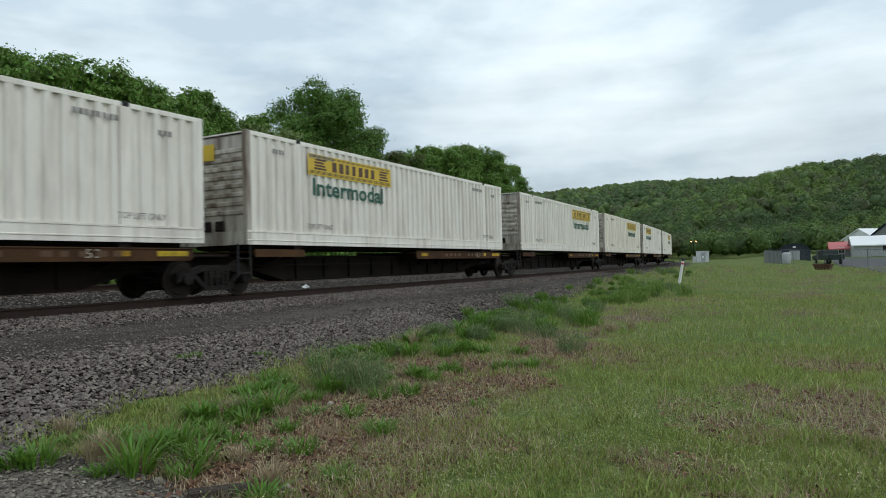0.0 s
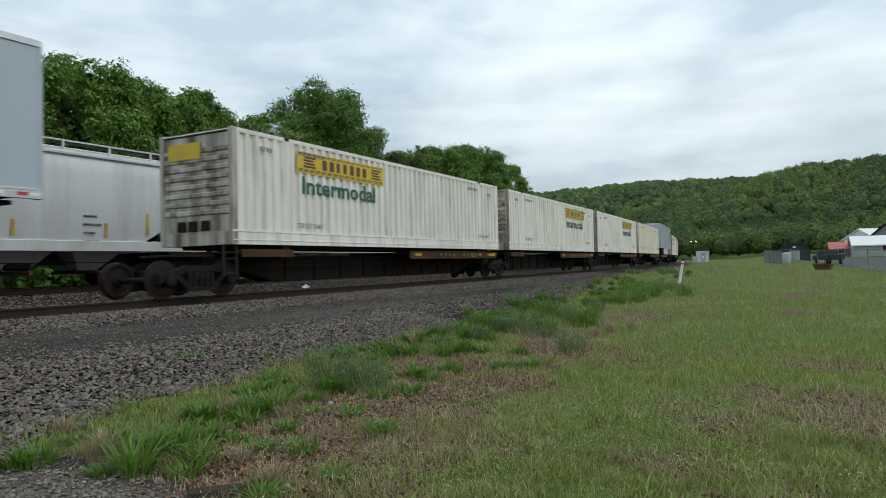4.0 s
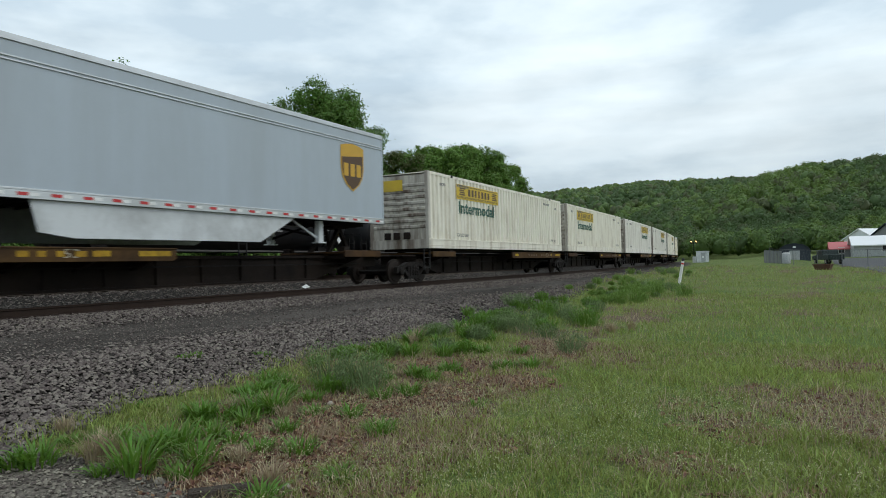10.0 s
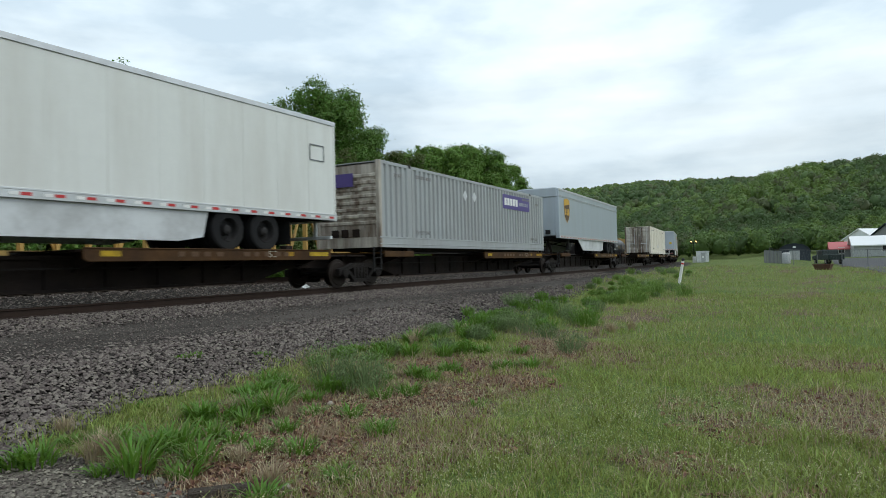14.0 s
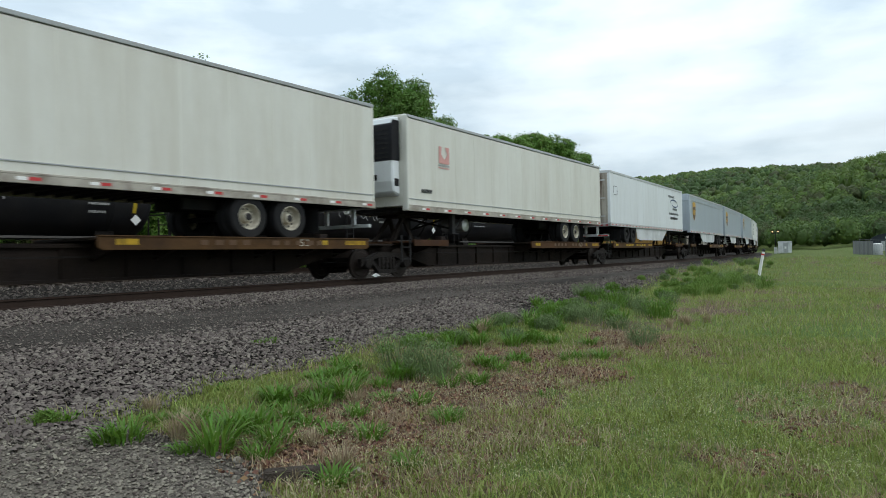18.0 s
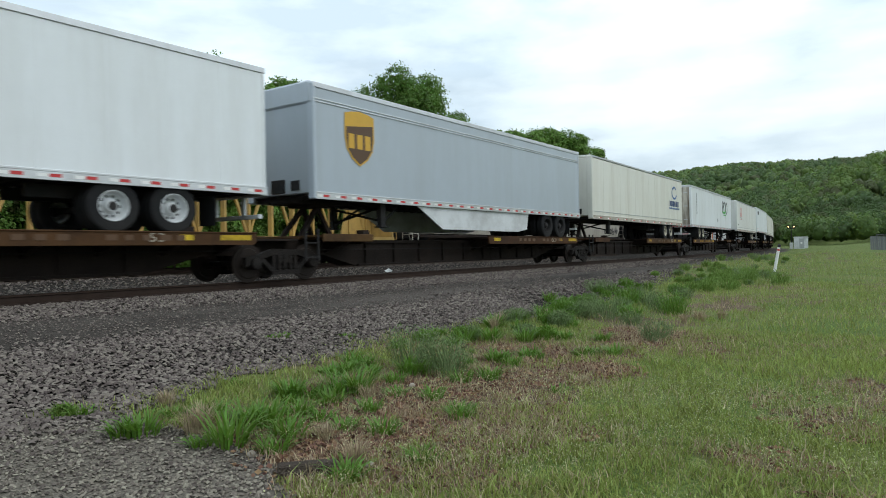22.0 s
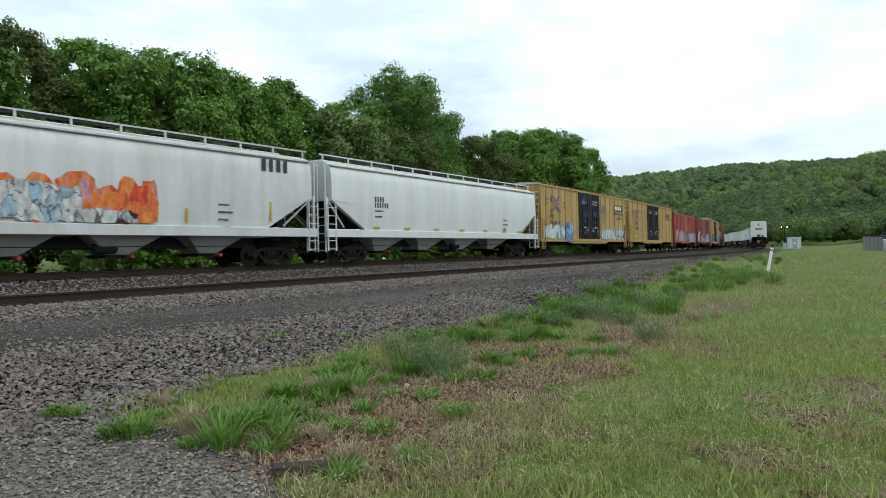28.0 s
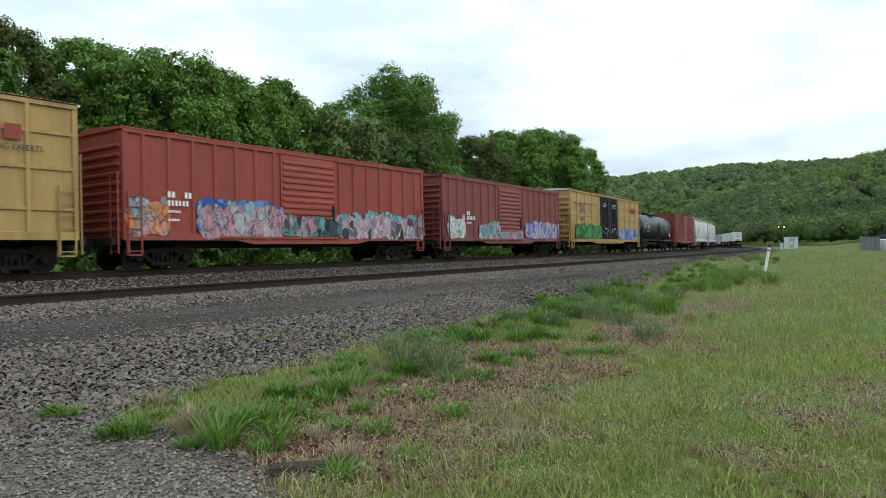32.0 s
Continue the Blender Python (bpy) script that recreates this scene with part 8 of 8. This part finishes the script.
def weeds():
    known = ((2.77, 5.41, 0.25, "s"), (2.66, 5.5, 0.2, "s"), (3.09, 4.65, 0.36, "s"), (3.63, 4.82, 0.3, "s"), (3.5, 5.0, 0.28, "s"), (4.53, 5.35, 0.22, "s"), (4.99, 5.13, 0.36, "s"), (4.85, 5.25, 0.3, "s"), (4.51, 5.04, 0.2, "s"),
             (4.44, 5.55, 0.24, "s"), (4.02, 4.91, 0.2, "s"), (3.98, 4.27, 0.14, "s"), (4.06, 4.64, 0.14, "s"), (3.22, 4.24, 0.18, "s"), (5.17, 4.76, 0.15, "s"), (5.32, 4.39, 0.18, "s"), (6.2, 5.28, 0.25, "s"), (2.59, 6.47, 0.11, "l"),
             (2.7, 6.4, 0.12, "s"), (6.28, 8.03, 0.1, "s"), (6.1, 8.05, 0.08, "s"), (7.23, 7.65, 0.1, "s"), (3.11, 3.35, 0.18, "s"), (3.72, 3.16, 0.15, "s"), (2.95, 4.82, 0.12, "s"))
    more = ((6.34, 5.0, 0.5, "f"), (6.44, 5.62, 0.55, "f"), (6.62, 5.3, 0.45, "f"), (6.1, 5.35, 0.3, "s"), (6.15, 4.62, 0.2, "s"), (10.63, 4.02, 0.38, "f"), (12.84, 5.89, 0.5, "f"), (14.93, 5.25, 0.5, "r"), (15.3, 5.7, 0.45, "f"), (17.54, 8.42, 0.4, "f"),
            (18.1, 8.3, 0.4, "f"), (12.74, 6.85, 0.42, "r"), (12.3, 7.1, 0.35, "s"), (9.21, 5.63, 0.28, "s"), (16.04, 6.78, 0.5, "r"), (16.6, 6.5, 0.45, "f"), (27.5, 5.6, 0.6, "l"), (8.82, 6.02, 0.32, "s"), (8.5, 6.3, 0.3, "s"), (10.21, 4.77, 0.2, "s"), (7.57, 4.98, 0.2, "s"),
            (3.07, 5.12, 0.3, "d"), (3.2, 5.2, 0.26, "d"), (3.39, 6.12, 0.2, "d"), (13.84, 4.29, 0.28, "d"), (14.3, 4.5, 0.28, "d"), (14.6, 4.1, 0.26, "d"), (13.4, 4.5, 0.24, "d"), (30.5, 7.4, 0.6, "l"), (29.0, 7.0, 0.55, "l"), (31.5, 7.9, 0.6, "f"), (28.2, 7.9, 0.5, "l"),
            (3.05, 3.6, 0.14, "d"), (3.7, 4.2, 0.16, "d"), (4.9, 4.9, 0.18, "d"))
    for i, (x, y, h, k) in enumerate(known + more):
        tuft(x, y, h, k, 500 + i)
    rnd = random.Random(31)
    made = tries = 0
    while made < 75 and tries < 1400:
        tries += 1
        x = 3.0 + 12 * rnd.random()
        y = track_point(x)[0].y - (grav_edge(x, 8) + rnd.uniform(0.15, 0.9 + 1.6 * rnd.random()))
        if is_grass(x, y) < 0.45 or rnd.random() > 0.45 + 0.5 * noise.noise((x * 1.1, y * 1.1, 31)) + 0.3 * smooth(7, 10, x):
            continue
        tuft(x, y, rnd.uniform(0.08, 0.2) + 0.14 * smooth(7, 11, x), rnd.choice("sssssrfd" if x > 8 else "ssssd"), 600 + made)
        made += 1
    for k in range(22):
        x = rnd.uniform(12.5, 22)
        y = track_point(x)[0].y - (grav_edge(x, 8) + rnd.uniform(-0.3, 2.2))
        tuft(x, y, rnd.uniform(0.15, 0.36), rnd.choice("rffs"), 700 + k)
    for k in range(34):
        x = 20 + 40 * rnd.random()
        y = track_point(x)[0].y - (grav_edge(x, 8) + rnd.uniform(0.2, 3.2))
        tuft(x, y, rnd.uniform(0.2, 0.45), rnd.choice("lllf"), 900 + k)
    for k in range(46):
        x = rnd.uniform(24, 37)
        y = 7.9 + 0.1 * (x - 30) + rnd.gauss(0, 0.9)
        tuft(x, y, rnd.uniform(0.16, 0.34), rnd.choice("lllf"), 1100 + k)
    for k in range(26):
        x, y = rnd.uniform(3.0, 10), rnd.uniform(3.3, 5.6)
        if pad_cover(x, y) < 0.1 and is_grass(x, y) > 0.5:
            tuft(x, y, rnd.uniform(0.1, 0.24), rnd.choice("sssd"), 1000 + k)


def stone_field(name, label, bands, material, seed):
    """Loose ballast and gravel stones, as angular lumps."""
    rng = np.random.default_rng(seed)
    base = np.array([(1, 0.1, 0.2), (-0.9, 0.25, 0.1), (0.1, 1, -0.1), (0.05, -0.95, 0.15), (0.2, 0.1, 0.75), (-0.3, -0.2, -0.7), (0.55, 0.6, 0.5), (-0.55, -0.6, 0.45)])
    tri = [(0, 6, 4), (6, 2, 4), (2, 1, 4), (1, 7, 4), (7, 3, 4), (3, 0, 4), (0, 2, 6), (1, 3, 7)]
    tri = np.array(tri)
    pos, size = [], []
    for n, x0, x1, u0, u1, s0, s1 in bands:
        for _ in range(n):
            x = x0 + (x1 - x0) * rng.random() ** 1.25
            if u1 == 0:
                p = Vector((rng.uniform(0.3, 3.2), rng.uniform(3.2, 6.9), 0))
                if pad_cover(p.x, p.y) < 0.4:
                    continue
            else:
                u = rng.uniform(u0, u1) + rng.normal() * (0.3 if u0 > 0 else 0)
                if 0 < u < 0.85 and u0 > 0:
                    continue
                p = track_point(x, -u)[0]
                if u > 4.0 and is_grass(p.x, p.y) > 0.55:
                    continue
            s = rng.uniform(s0, s1)
            pos.append((p.x, p.y, ground_z(p.x, p.y) + s * 0.4))
            size.append(s)
    n = len(pos)
    pos, size = np.array(pos), np.array(size)
    v = base[None] * rng.uniform(0.65, 1.25, (n, 8, 3))
    a = rng.uniform(0, 2 * math.pi, n)
    ca, sa = np.cos(a)[:, None], np.sin(a)[:, None]
    x, y = v[:, :, 0] * ca - v[:, :, 1] * sa, v[:, :, 0] * sa + v[:, :, 1] * ca
    tl = rng.uniform(-0.7, 0.7, n)[:, None]
    z = v[:, :, 2] * np.cos(tl) + x * np.sin(tl)
    x = x * np.cos(tl) - v[:, :, 2] * np.sin(tl)
    v = np.stack([x, y, z], 2) * size[:, None, None] + pos[:, None, :]
    me = bpy.data.meshes.new(name)
    me.vertices.add(n * 8)
    me.vertices.foreach_set("co", v.reshape(-1).astype(np.float32))
    f = (np.arange(n)[:, None, None] * 8 + tri[None]).reshape(-1)
    me.loops.add(n * 24)
    me.loops.foreach_set("vertex_index", f.astype(np.int32))
    me.polygons.add(n * 8)
    me.polygons.foreach_set("loop_start", np.arange(0, n * 24, 3, dtype=np.int32))
    me.update()
    me.shade_flat()
    me.materials.append(material)
    tagged(new(name, me), label, "gravel", kind="stuff")


verge()
weeds()
stone_field("ballast_stones", "loose crushed grey ballast stones beside the rails", ((11000, 2.0, 18, 0.9, 2.4, 0.022, 0.045), (24000, 1.0, 13, 4.9, 7.6, 0.014, 0.042), (7000, 17, 45, 0.9, 2.6, 0.03, 0.05), (5000, 12, 34, 4.4, 6.2, 0.026, 0.048), (12500, 1.5, 20, 2.2, 5.2, 0.008, 0.023),
                                      (7500, 4, 45, -7.4, -0.9, 0.03, 0.052)),
            mat("crushed grey stone", (0.142, 0.119, 0.106), 0.9, var=0.3, scale=6, island=0.45, spec=0.15), 41)
stone_field("pad_gravel", "fine tan gravel on the bare pad", ((12000, 2.5, 5, 0, 0, 0.006, 0.022),), mat("fine tan gravel", (0.172, 0.150, 0.125), 0.9, var=0.3, scale=6, island=0.55, spec=0.15), 42)

# ---- small things by the line and beyond ----
def marker_post():
    t = thing("marker_post", "leaning white marker post with black and red bands", "marker post")
    z = ground_z(36.3, 7.66)
    t.matrix_basis = Matrix.Translation((36.3, 7.66, z - 0.05)) @ Matrix.Rotation(radians(10), 4, "X") @ Matrix.Rotation(radians(3), 4, "Y")
    part("post", Shape().lathe([(0, 0.075), (1.22, 0.07)], "z", 14), M_WHT, t, smooth_angle=40)
    part("red_band", Shape().lathe([(1.22, 0.072), (1.30, 0.072)], "z", 14), M_RED, t)
    part("white_band", Shape().lathe([(1.30, 0.07), (1.40, 0.07)], "z", 14), M_WHT, t)
    part("black_cap", Shape().lathe([(1.40, 0.073), (1.52, 0.072), (1.55, 0.04)], "z", 14), M_BLK, t)


def signal():
    p = Vector((146.5, 27.6, 0))
    z = ground_z(p.x, p.y)
    t = thing("railway_signal", "black railway signal mast with two lit amber heads", "railway signal")
    t.matrix_basis = Matrix.Translation((p.x, p.y, z)) @ Matrix.Rotation(radians(8), 4, "Z")
    part("mast", Shape().lathe([(0, 0.09), (4.4, 0.07)], "z", 10), M_DARK, t)
    part("base_box", Shape().box(-0.3, 0.3, -0.3, 0.3, 0, 1.3), M_ALU, t, "pale base box", bevel=0.02)
    part("arm", Shape().box(-0.08, 0.08, -0.75, 0.75, 4.05, 4.15), M_DARK, t)
    glow = bpy.data.materials.new("amber signal lamp")
    glow.use_nodes = True
    b = glow.node_tree.nodes["Principled BSDF"]
    b.inputs["Base Color"].default_value = (0.9, 0.5, 0.1, 1)
    b.inputs["Emission Color"].default_value = (1.0, 0.55, 0.18, 1)
    b.inputs["Emission Strength"].default_value = 6
    for y in (-0.5, 0.5):
        h = part("signal_head", Shape().lathe([(-0.25, 0.32), (0.05, 0.32)], "x", 16, (0, y, 4.45)), M_DARK, t)
        part("lens", Shape().lathe([(-0.27, 0.11), (-0.255, 0.11)], "x", 14, (0, y, 4.45)), glow, h, "lit amber lens")
    p = Vector((139.0, 24.6, 0))
    h = thing("relay_cabinet", "pale grey metal relay hut beside the signal", "hut")
    h.matrix_basis = Matrix.Translation((p.x, p.y, ground_z(p.x, p.y))) @ Matrix.Rotation(radians(12), 4, "Z")
    part("wall", Shape().box(-1.2, 1.2, -1.15, 1.15, 0, 2.1), M_SKIRT, h, bevel=0.03)
    part("roof", Shape().prism([(-1.3, 2.1), (1.3, 2.1), (1.1, 2.28), (-1.1, 2.28)], "x", -1.3, 1.3), M_ALU, h)
    part("door", Shape().box(-1.24, -1.19, -0.5, 0.3, 0.15, 1.9), M_GREYC, h, "grey door")
    part("notice", Shape().box(-1.25, -1.242, -0.2, 0.1, 0.9, 1.3), M_WHT, h)


def at_view(az, r):
    x, y = r * math.cos(radians(az)), r * math.sin(radians(az))
    return Matrix.Translation((x, y, ground_z(x, y)))


def yard():
    slate = mat("slate blue shed siding", (0.045, 0.052, 0.064), 0.95, spec=0.1, var=0.12, stretch=(8, 8, 0.5))
    red = mat("faded red metal roof", (0.42, 0.10, 0.10), 0.5, var=0.1, stretch=(6, 1, 1))
    grey = mat("grey clapboard siding", (0.18, 0.185, 0.19), 0.7, var=0.08, stretch=(1, 1, 12))
    white = mat("white metal roof", (0.72, 0.73, 0.73), 0.45, var=0.05, stretch=(6, 1, 1))
    asph = mat("worn asphalt", (0.048, 0.048, 0.050), 0.85, var=0.25, scale=1.0, bump=0.1)
    turn = lambda a: Matrix.Rotation(radians(a), 4, "Z")
    # arched shed
    t = thing("garden_shed", "dark slate shed with a rounded roof", "shed")
    t.matrix_basis = at_view(3.5, 112) @ turn(4) @ Matrix.Translation((0, 0, -0.55))
    o = [(-2.1, 0), (2.1, 0), (2.1, 1.7), (1.75, 2.35), (1.1, 2.75), (0, 2.95), (-1.1, 2.75), (-1.75, 2.35), (-2.1, 1.7)]
    part("wall", Shape().prism(o, "x", 0, 4.5), slate, t)
    part("roof", Shape().prism([(a * 1.05, b * 1.02) for a, b in o[2:]] + [(a * 0.99, b * 0.985) for a, b in o[:1:-1]], "x", -0.15, 4.65), slate, t, "dark rounded roof")
    part("door", Shape().box(-0.05, 0.02, -0.7, 0.7, 0.05, 1.9), M_GREYC, t, "pale grey door")
    part("vent", Shape().box(-0.06, 0.01, -0.2, 0.2, 2.3, 2.55), M_WHT, t)
    # storage tank
    t = thing("storage_tank", "upright pale plastic storage tank", "tank")
    t.matrix_basis = at_view(4.1, 92)
    part("shell", Shape().lathe([(0, 0.55), (1.1, 0.55), (1.25, 0.45)], "z", 20), M_GREYC, t, smooth_angle=40)
    part("lid", Shape().lathe([(1.25, 0.46), (1.32, 0.4), (1.34, 0.15)], "z", 20), M_WHT, t, "white lid")
    # pickup truck
    t = thing("pickup_truck", "dark green pickup truck parked on the lot", "truck")
    t.matrix_basis = at_view(1.3, 100) @ turn(22)
    pt = mat("dark green vehicle paint", (0.012, 0.022, 0.02), 0.6, var=0.05, spec=0.25)
    part("body", Shape().prism([(-2.7, 0.55), (2.7, 0.55), (2.72, 1.05), (1.3, 1.2), (0.7, 1.8), (-0.7, 1.85), (-0.9, 1.2), (-2.7, 1.2)], "y", -0.95, 0.95), pt, t, bevel=0.06)
    part("windscreen", Shape().prism([(1.28, 1.22), (0.74, 1.74), (0.70, 1.74), (1.2, 1.22)], "y", -0.8, 0.8), M_DARK, t)
    part("side_window", Shape().box(-0.65, 0.65, -0.965, -0.945, 1.25, 1.7).box(-0.65, 0.65, 0.945, 0.965, 1.25, 1.7), M_DARK, t)
    for x in (-1.7, 1.75):
        for y in (-0.85, 0.85):
            w = part("wheel", Shape().lathe([(-0.11, 0.22), (-0.11, 0.36), (0.11, 0.36), (0.11, 0.22)], "y", 18, (x, y, 0.36)), M_RUBBER, t)
            part("hub", Shape().lathe([(-0.12, 0.2), (0.12, 0.2)], "y", 14, (x, y, 0.36)), M_RIM, w)
    # rusty bin
    t = thing("scrap_bin", "rust-brown open metal scrap bin on the grass", "bin")
    t.matrix_basis = at_view(1.62, 68) @ turn(80) @ Matrix.Scale(0.69, 4)
    rb = mat("rust brown bin steel", (0.10, 0.042, 0.025), 0.8, var=0.3, grime=DIRT, grime_amt=0.4)
    s = Shape()
    s.add([(-0.8, -0.75, 0), (0.8, -0.75, 0), (0.8, 0.75, 0), (-0.8, 0.75, 0), (-1.0, -1.0, 0.7), (1.0, -1.0, 0.7), (1.0, 1.0, 0.7), (-1.0, 1.0, 0.7)], [(0, 3, 2, 1), (0, 1, 5, 4), (1, 2, 6, 5), (2, 3, 7, 6), (3, 0, 4, 7)])
    part("hull", s, rb, t)
    part("rim", Shape().box(-1.05, 1.05, -1.05, -0.96, 0.65, 0.74).box(-1.05, 1.05, 0.96, 1.05, 0.65, 0.74).box(-1.05, -0.96, -1.0, 1.0, 0.65, 0.74).box(0.96, 1.05, -1.0, 1.0, 0.65, 0.74), rb, t)
    # board fence
    t = thing("board_fence", "weathered grey board fence beside the shed", "fence")
    board = mat("weathered grey fence board", (0.16, 0.165, 0.17), 0.8, var=0.2, stretch=(6, 6, 0.6), rand=0.2)
    a, b = Vector((90 * math.cos(radians(5.6)), 90 * math.sin(radians(5.6)), 0)), Vector((90 * math.cos(radians(4.35)), 90 * math.sin(radians(4.35)), 0))
    plank = Shape().box(-0.02, 0.02, -0.09, 0.09, 0, 1.55).mesh("board", board)
    for k in range(10):
        p = a.lerp(b, (k + 0.5) / 10)
        p.z = ground_z(p.x, p.y)
        part("board", plank, None, t, at=Matrix.Translation(p) @ Matrix.Rotation(0.08, 4, "Z"))
    for h in (0.35, 1.25):
        part("rail", Shape().bar(a + Vector((0.05, 0, ground_z(a.x, a.y) + h)), b + Vector((0.05, 0, ground_z(b.x, b.y) + h)), 0.07), board, t)
    # houses

    def house(az, r, turn_deg, L, W, h, ridge, walls, roof, label, windows, name="house"):
        t = thing(name, label, "house")
        t.matrix_basis = at_view(az, r) @ turn(turn_deg)
        part("wall", Shape().prism([(-W / 2, 0), (W / 2, 0), (W / 2, h), (0, ridge - 0.1), (-W / 2, h)], "y", -L / 2, L / 2), walls, t)
        part("roof", Shape().prism([(-W / 2 - 0.5, h - 0.3), (0, ridge), (W / 2 + 0.5, h - 0.3), (W / 2 + 0.5, h - 0.12), (0, ridge + 0.2), (-W / 2 - 0.5, h - 0.12)], "y", -L / 2 - 0.4, L / 2 + 0.4), roof, t, "sheet metal roof")
        for k in range(windows):
            y = -L / 2 + L * (k + 0.5) / windows
            w = part("window", Shape().box(-W / 2 - 0.05, -W / 2 + 0.05, y - 0.55, y + 0.55, h * 0.4, h * 0.4 + 1.2), M_WHT, t, "white window frame")
            part("pane", Shape().box(-W / 2 - 0.07, -W / 2 - 0.04, y - 0.45, y + 0.45, h * 0.4 + 0.1, h * 0.4 + 1.1), M_DARK, w)
        return t
    house(-0.2, 150, 4, 7.0, 5, 1.7, 2.75, grey, red, "low outbuilding with a faded red metal roof", 2, "outbuilding")
    house(-2.1, 145, 4, 9.5, 9, 2.2, 3.6, M_GREYC, white, "pale grey garage building with a white metal roof", 1, "garage_building")
    house(-1.6, 185, 50, 9, 8, 4.0, 6.2, M_TRLWHITE, white, "white gabled house behind the garages", 3)
    house(-3.6, 175, 40, 10, 8, 4.4, 6.8, grey, slate, "grey house with a dark roof", 3)
    # lot
    q = Shape()
    c = [(50, -3), (120, -40), (130, 2.5), (98, 1.5)]
    n = 14
    vs = []
    for i in range(n + 1):
        for j in range(n + 1):
            f, g = i / n, j / n
            x = (c[0][0] * (1 - f) + c[1][0] * f) * (1 - g) + (c[3][0] * (1 - f) + c[2][0] * f) * g
            y = (c[0][1] * (1 - f) + c[1][1] * f) * (1 - g) + (c[3][1] * (1 - f) + c[2][1] * f) * g
            vs.append((x, y, ground_z(x, y) + 0.05))
    q.add(vs, [(i * (n + 1) + j, i * (n + 1) + j + 1, (i + 1) * (n + 1) + j + 1, (i + 1) * (n + 1) + j) for i in range(n) for j in range(n)])
    tagged(new("pavement_lot", q.mesh("pavement_lot", asph)), "worn grey asphalt parking lot", "pavement", kind="structure")
    # fence
    t = thing("chain_link_fence", "thin grey chain link fence round the yard", "fence")
    wire = Shape()
    M_FENCE = mat("dull galvanised fence wire", (0.13, 0.135, 0.14), 0.7, var=0.15, spec=0.2)
    pts = [Vector((r * math.cos(radians(a)), r * math.sin(radians(a)), 0)) for a, r in ((5.2, 88), (3.6, 86), (2.0, 84.5), (0.4, 83), (-1.2, 82), (-2.8, 81), (-4.4, 80))]
    for p in pts:
        p.z = ground_z(p.x, p.y)
        part("fence_post", Shape().lathe([(0, 0.04), (1.8, 0.04)], "z", 8, tuple(p)), M_FENCE, t)
    for a, b in zip(pts, pts[1:]):
        part("top_rail", Shape().bar(a + Vector((0, 0, 1.75)), b + Vector((0, 0, 1.75)), 0.04), M_FENCE, t)
        k = 16
        for i in range(k):
            f = i / k
            p, q2 = a.lerp(b, f), a.lerp(b, f + 1 / k)
            wire.bar(p + Vector((0, 0, 0.05)), q2 + Vector((0, 0, 1.72)), 0.006).bar(p + Vector((0, 0, 1.72)), q2 + Vector((0, 0, 0.05)), 0.006)
    tagged(part("mesh_wire", wire, M_FENCE, t), kind="stuff")


M_SAND = mat("sandy stone", (0.34, 0.30, 0.25), 0.85, var=0.2)


def scraps():
    x, y = 19.3, 18.0
    t = thing("paper_scrap", "crumpled white paper scrap on the ballast", "litter")
    z = ground_z(x, y) + 0.03
    part("sheet", Shape().add([(-0.16, -0.1, 0.0), (0.12, -0.12, 0.05), (0.17, 0.1, 0.0), (-0.13, 0.12, 0.06), (0.0, 0.0, 0.16)], [(0, 1, 4), (1, 2, 4), (2, 3, 4), (3, 0, 4), (3, 2, 1, 0)]), M_WHT, t)
    # it lies still until the last car's draught carries it off into the undergrowth
    BLOWN.append((t, [(0, pose(x, y, z)), (23.1, pose(x, y, z)), (23.4, pose(x + 4, y + 1.0, z + 0.35, 20, 0, 60)), (23.8, pose(x + 10, y + 6.0, z + 0.5, 40, 10, 120)),
                      (24.2, pose(x + 14, y + 13.0, z + 0.3, 10, 0, 180)), (32, pose(x + 14, y + 13.0, z + 0.3, 10, 0, 180))]))
    x, y = 3.02, 3.62
    t = thing("timber_offcut", "dark weathered timber offcut in the grass", "timber")
    t.matrix_basis = Matrix.Translation((x, y, ground_z(x, y))) @ Matrix.Rotation(radians(-41), 4, "Z")
    part("plank", Shape().box(-0.2, 0.2, -0.05, 0.05, 0.0, 0.095), M_TIE, t, bevel=0.012)
    for i, (x, y) in enumerate(((3.4, 3.39), (3.05, 4.3), (5.6, 4.9))):
        t = thing("pale_stone", "small pale stone lying in the dry grass", "stone", "pale stones")
        t.matrix_basis = Matrix.Translation((x, y, ground_z(x, y) + 0.01)) @ Matrix.Rotation(i, 4, "Z")
        part("lump", Shape().lathe([(-0.02, 0.02), (0.0, 0.035), (0.02, 0.03), (0.032, 0.012)], "z", 7), M_SAND, t, smooth_angle=60)
    t = thing("branch_stick", "short dark dead branch on the ballast", "branch")
    p = track_point(24.5, -2.0)[0]
    t.matrix_basis = Matrix.Translation((p.x, p.y, ground_z(p.x, p.y) + 0.05))
    s = Shape()
    limb(s, (-0.3, 0, 0.0), (0.05, 0.05, 0.06), 0.02, 0.018)
    limb(s, (0.05, 0.05, 0.06), (0.4, -0.05, 0.0), 0.018, 0.008)
    part("twig", s, M_TIE, t)


marker_post()
signal()
yard()
scraps()

motions()
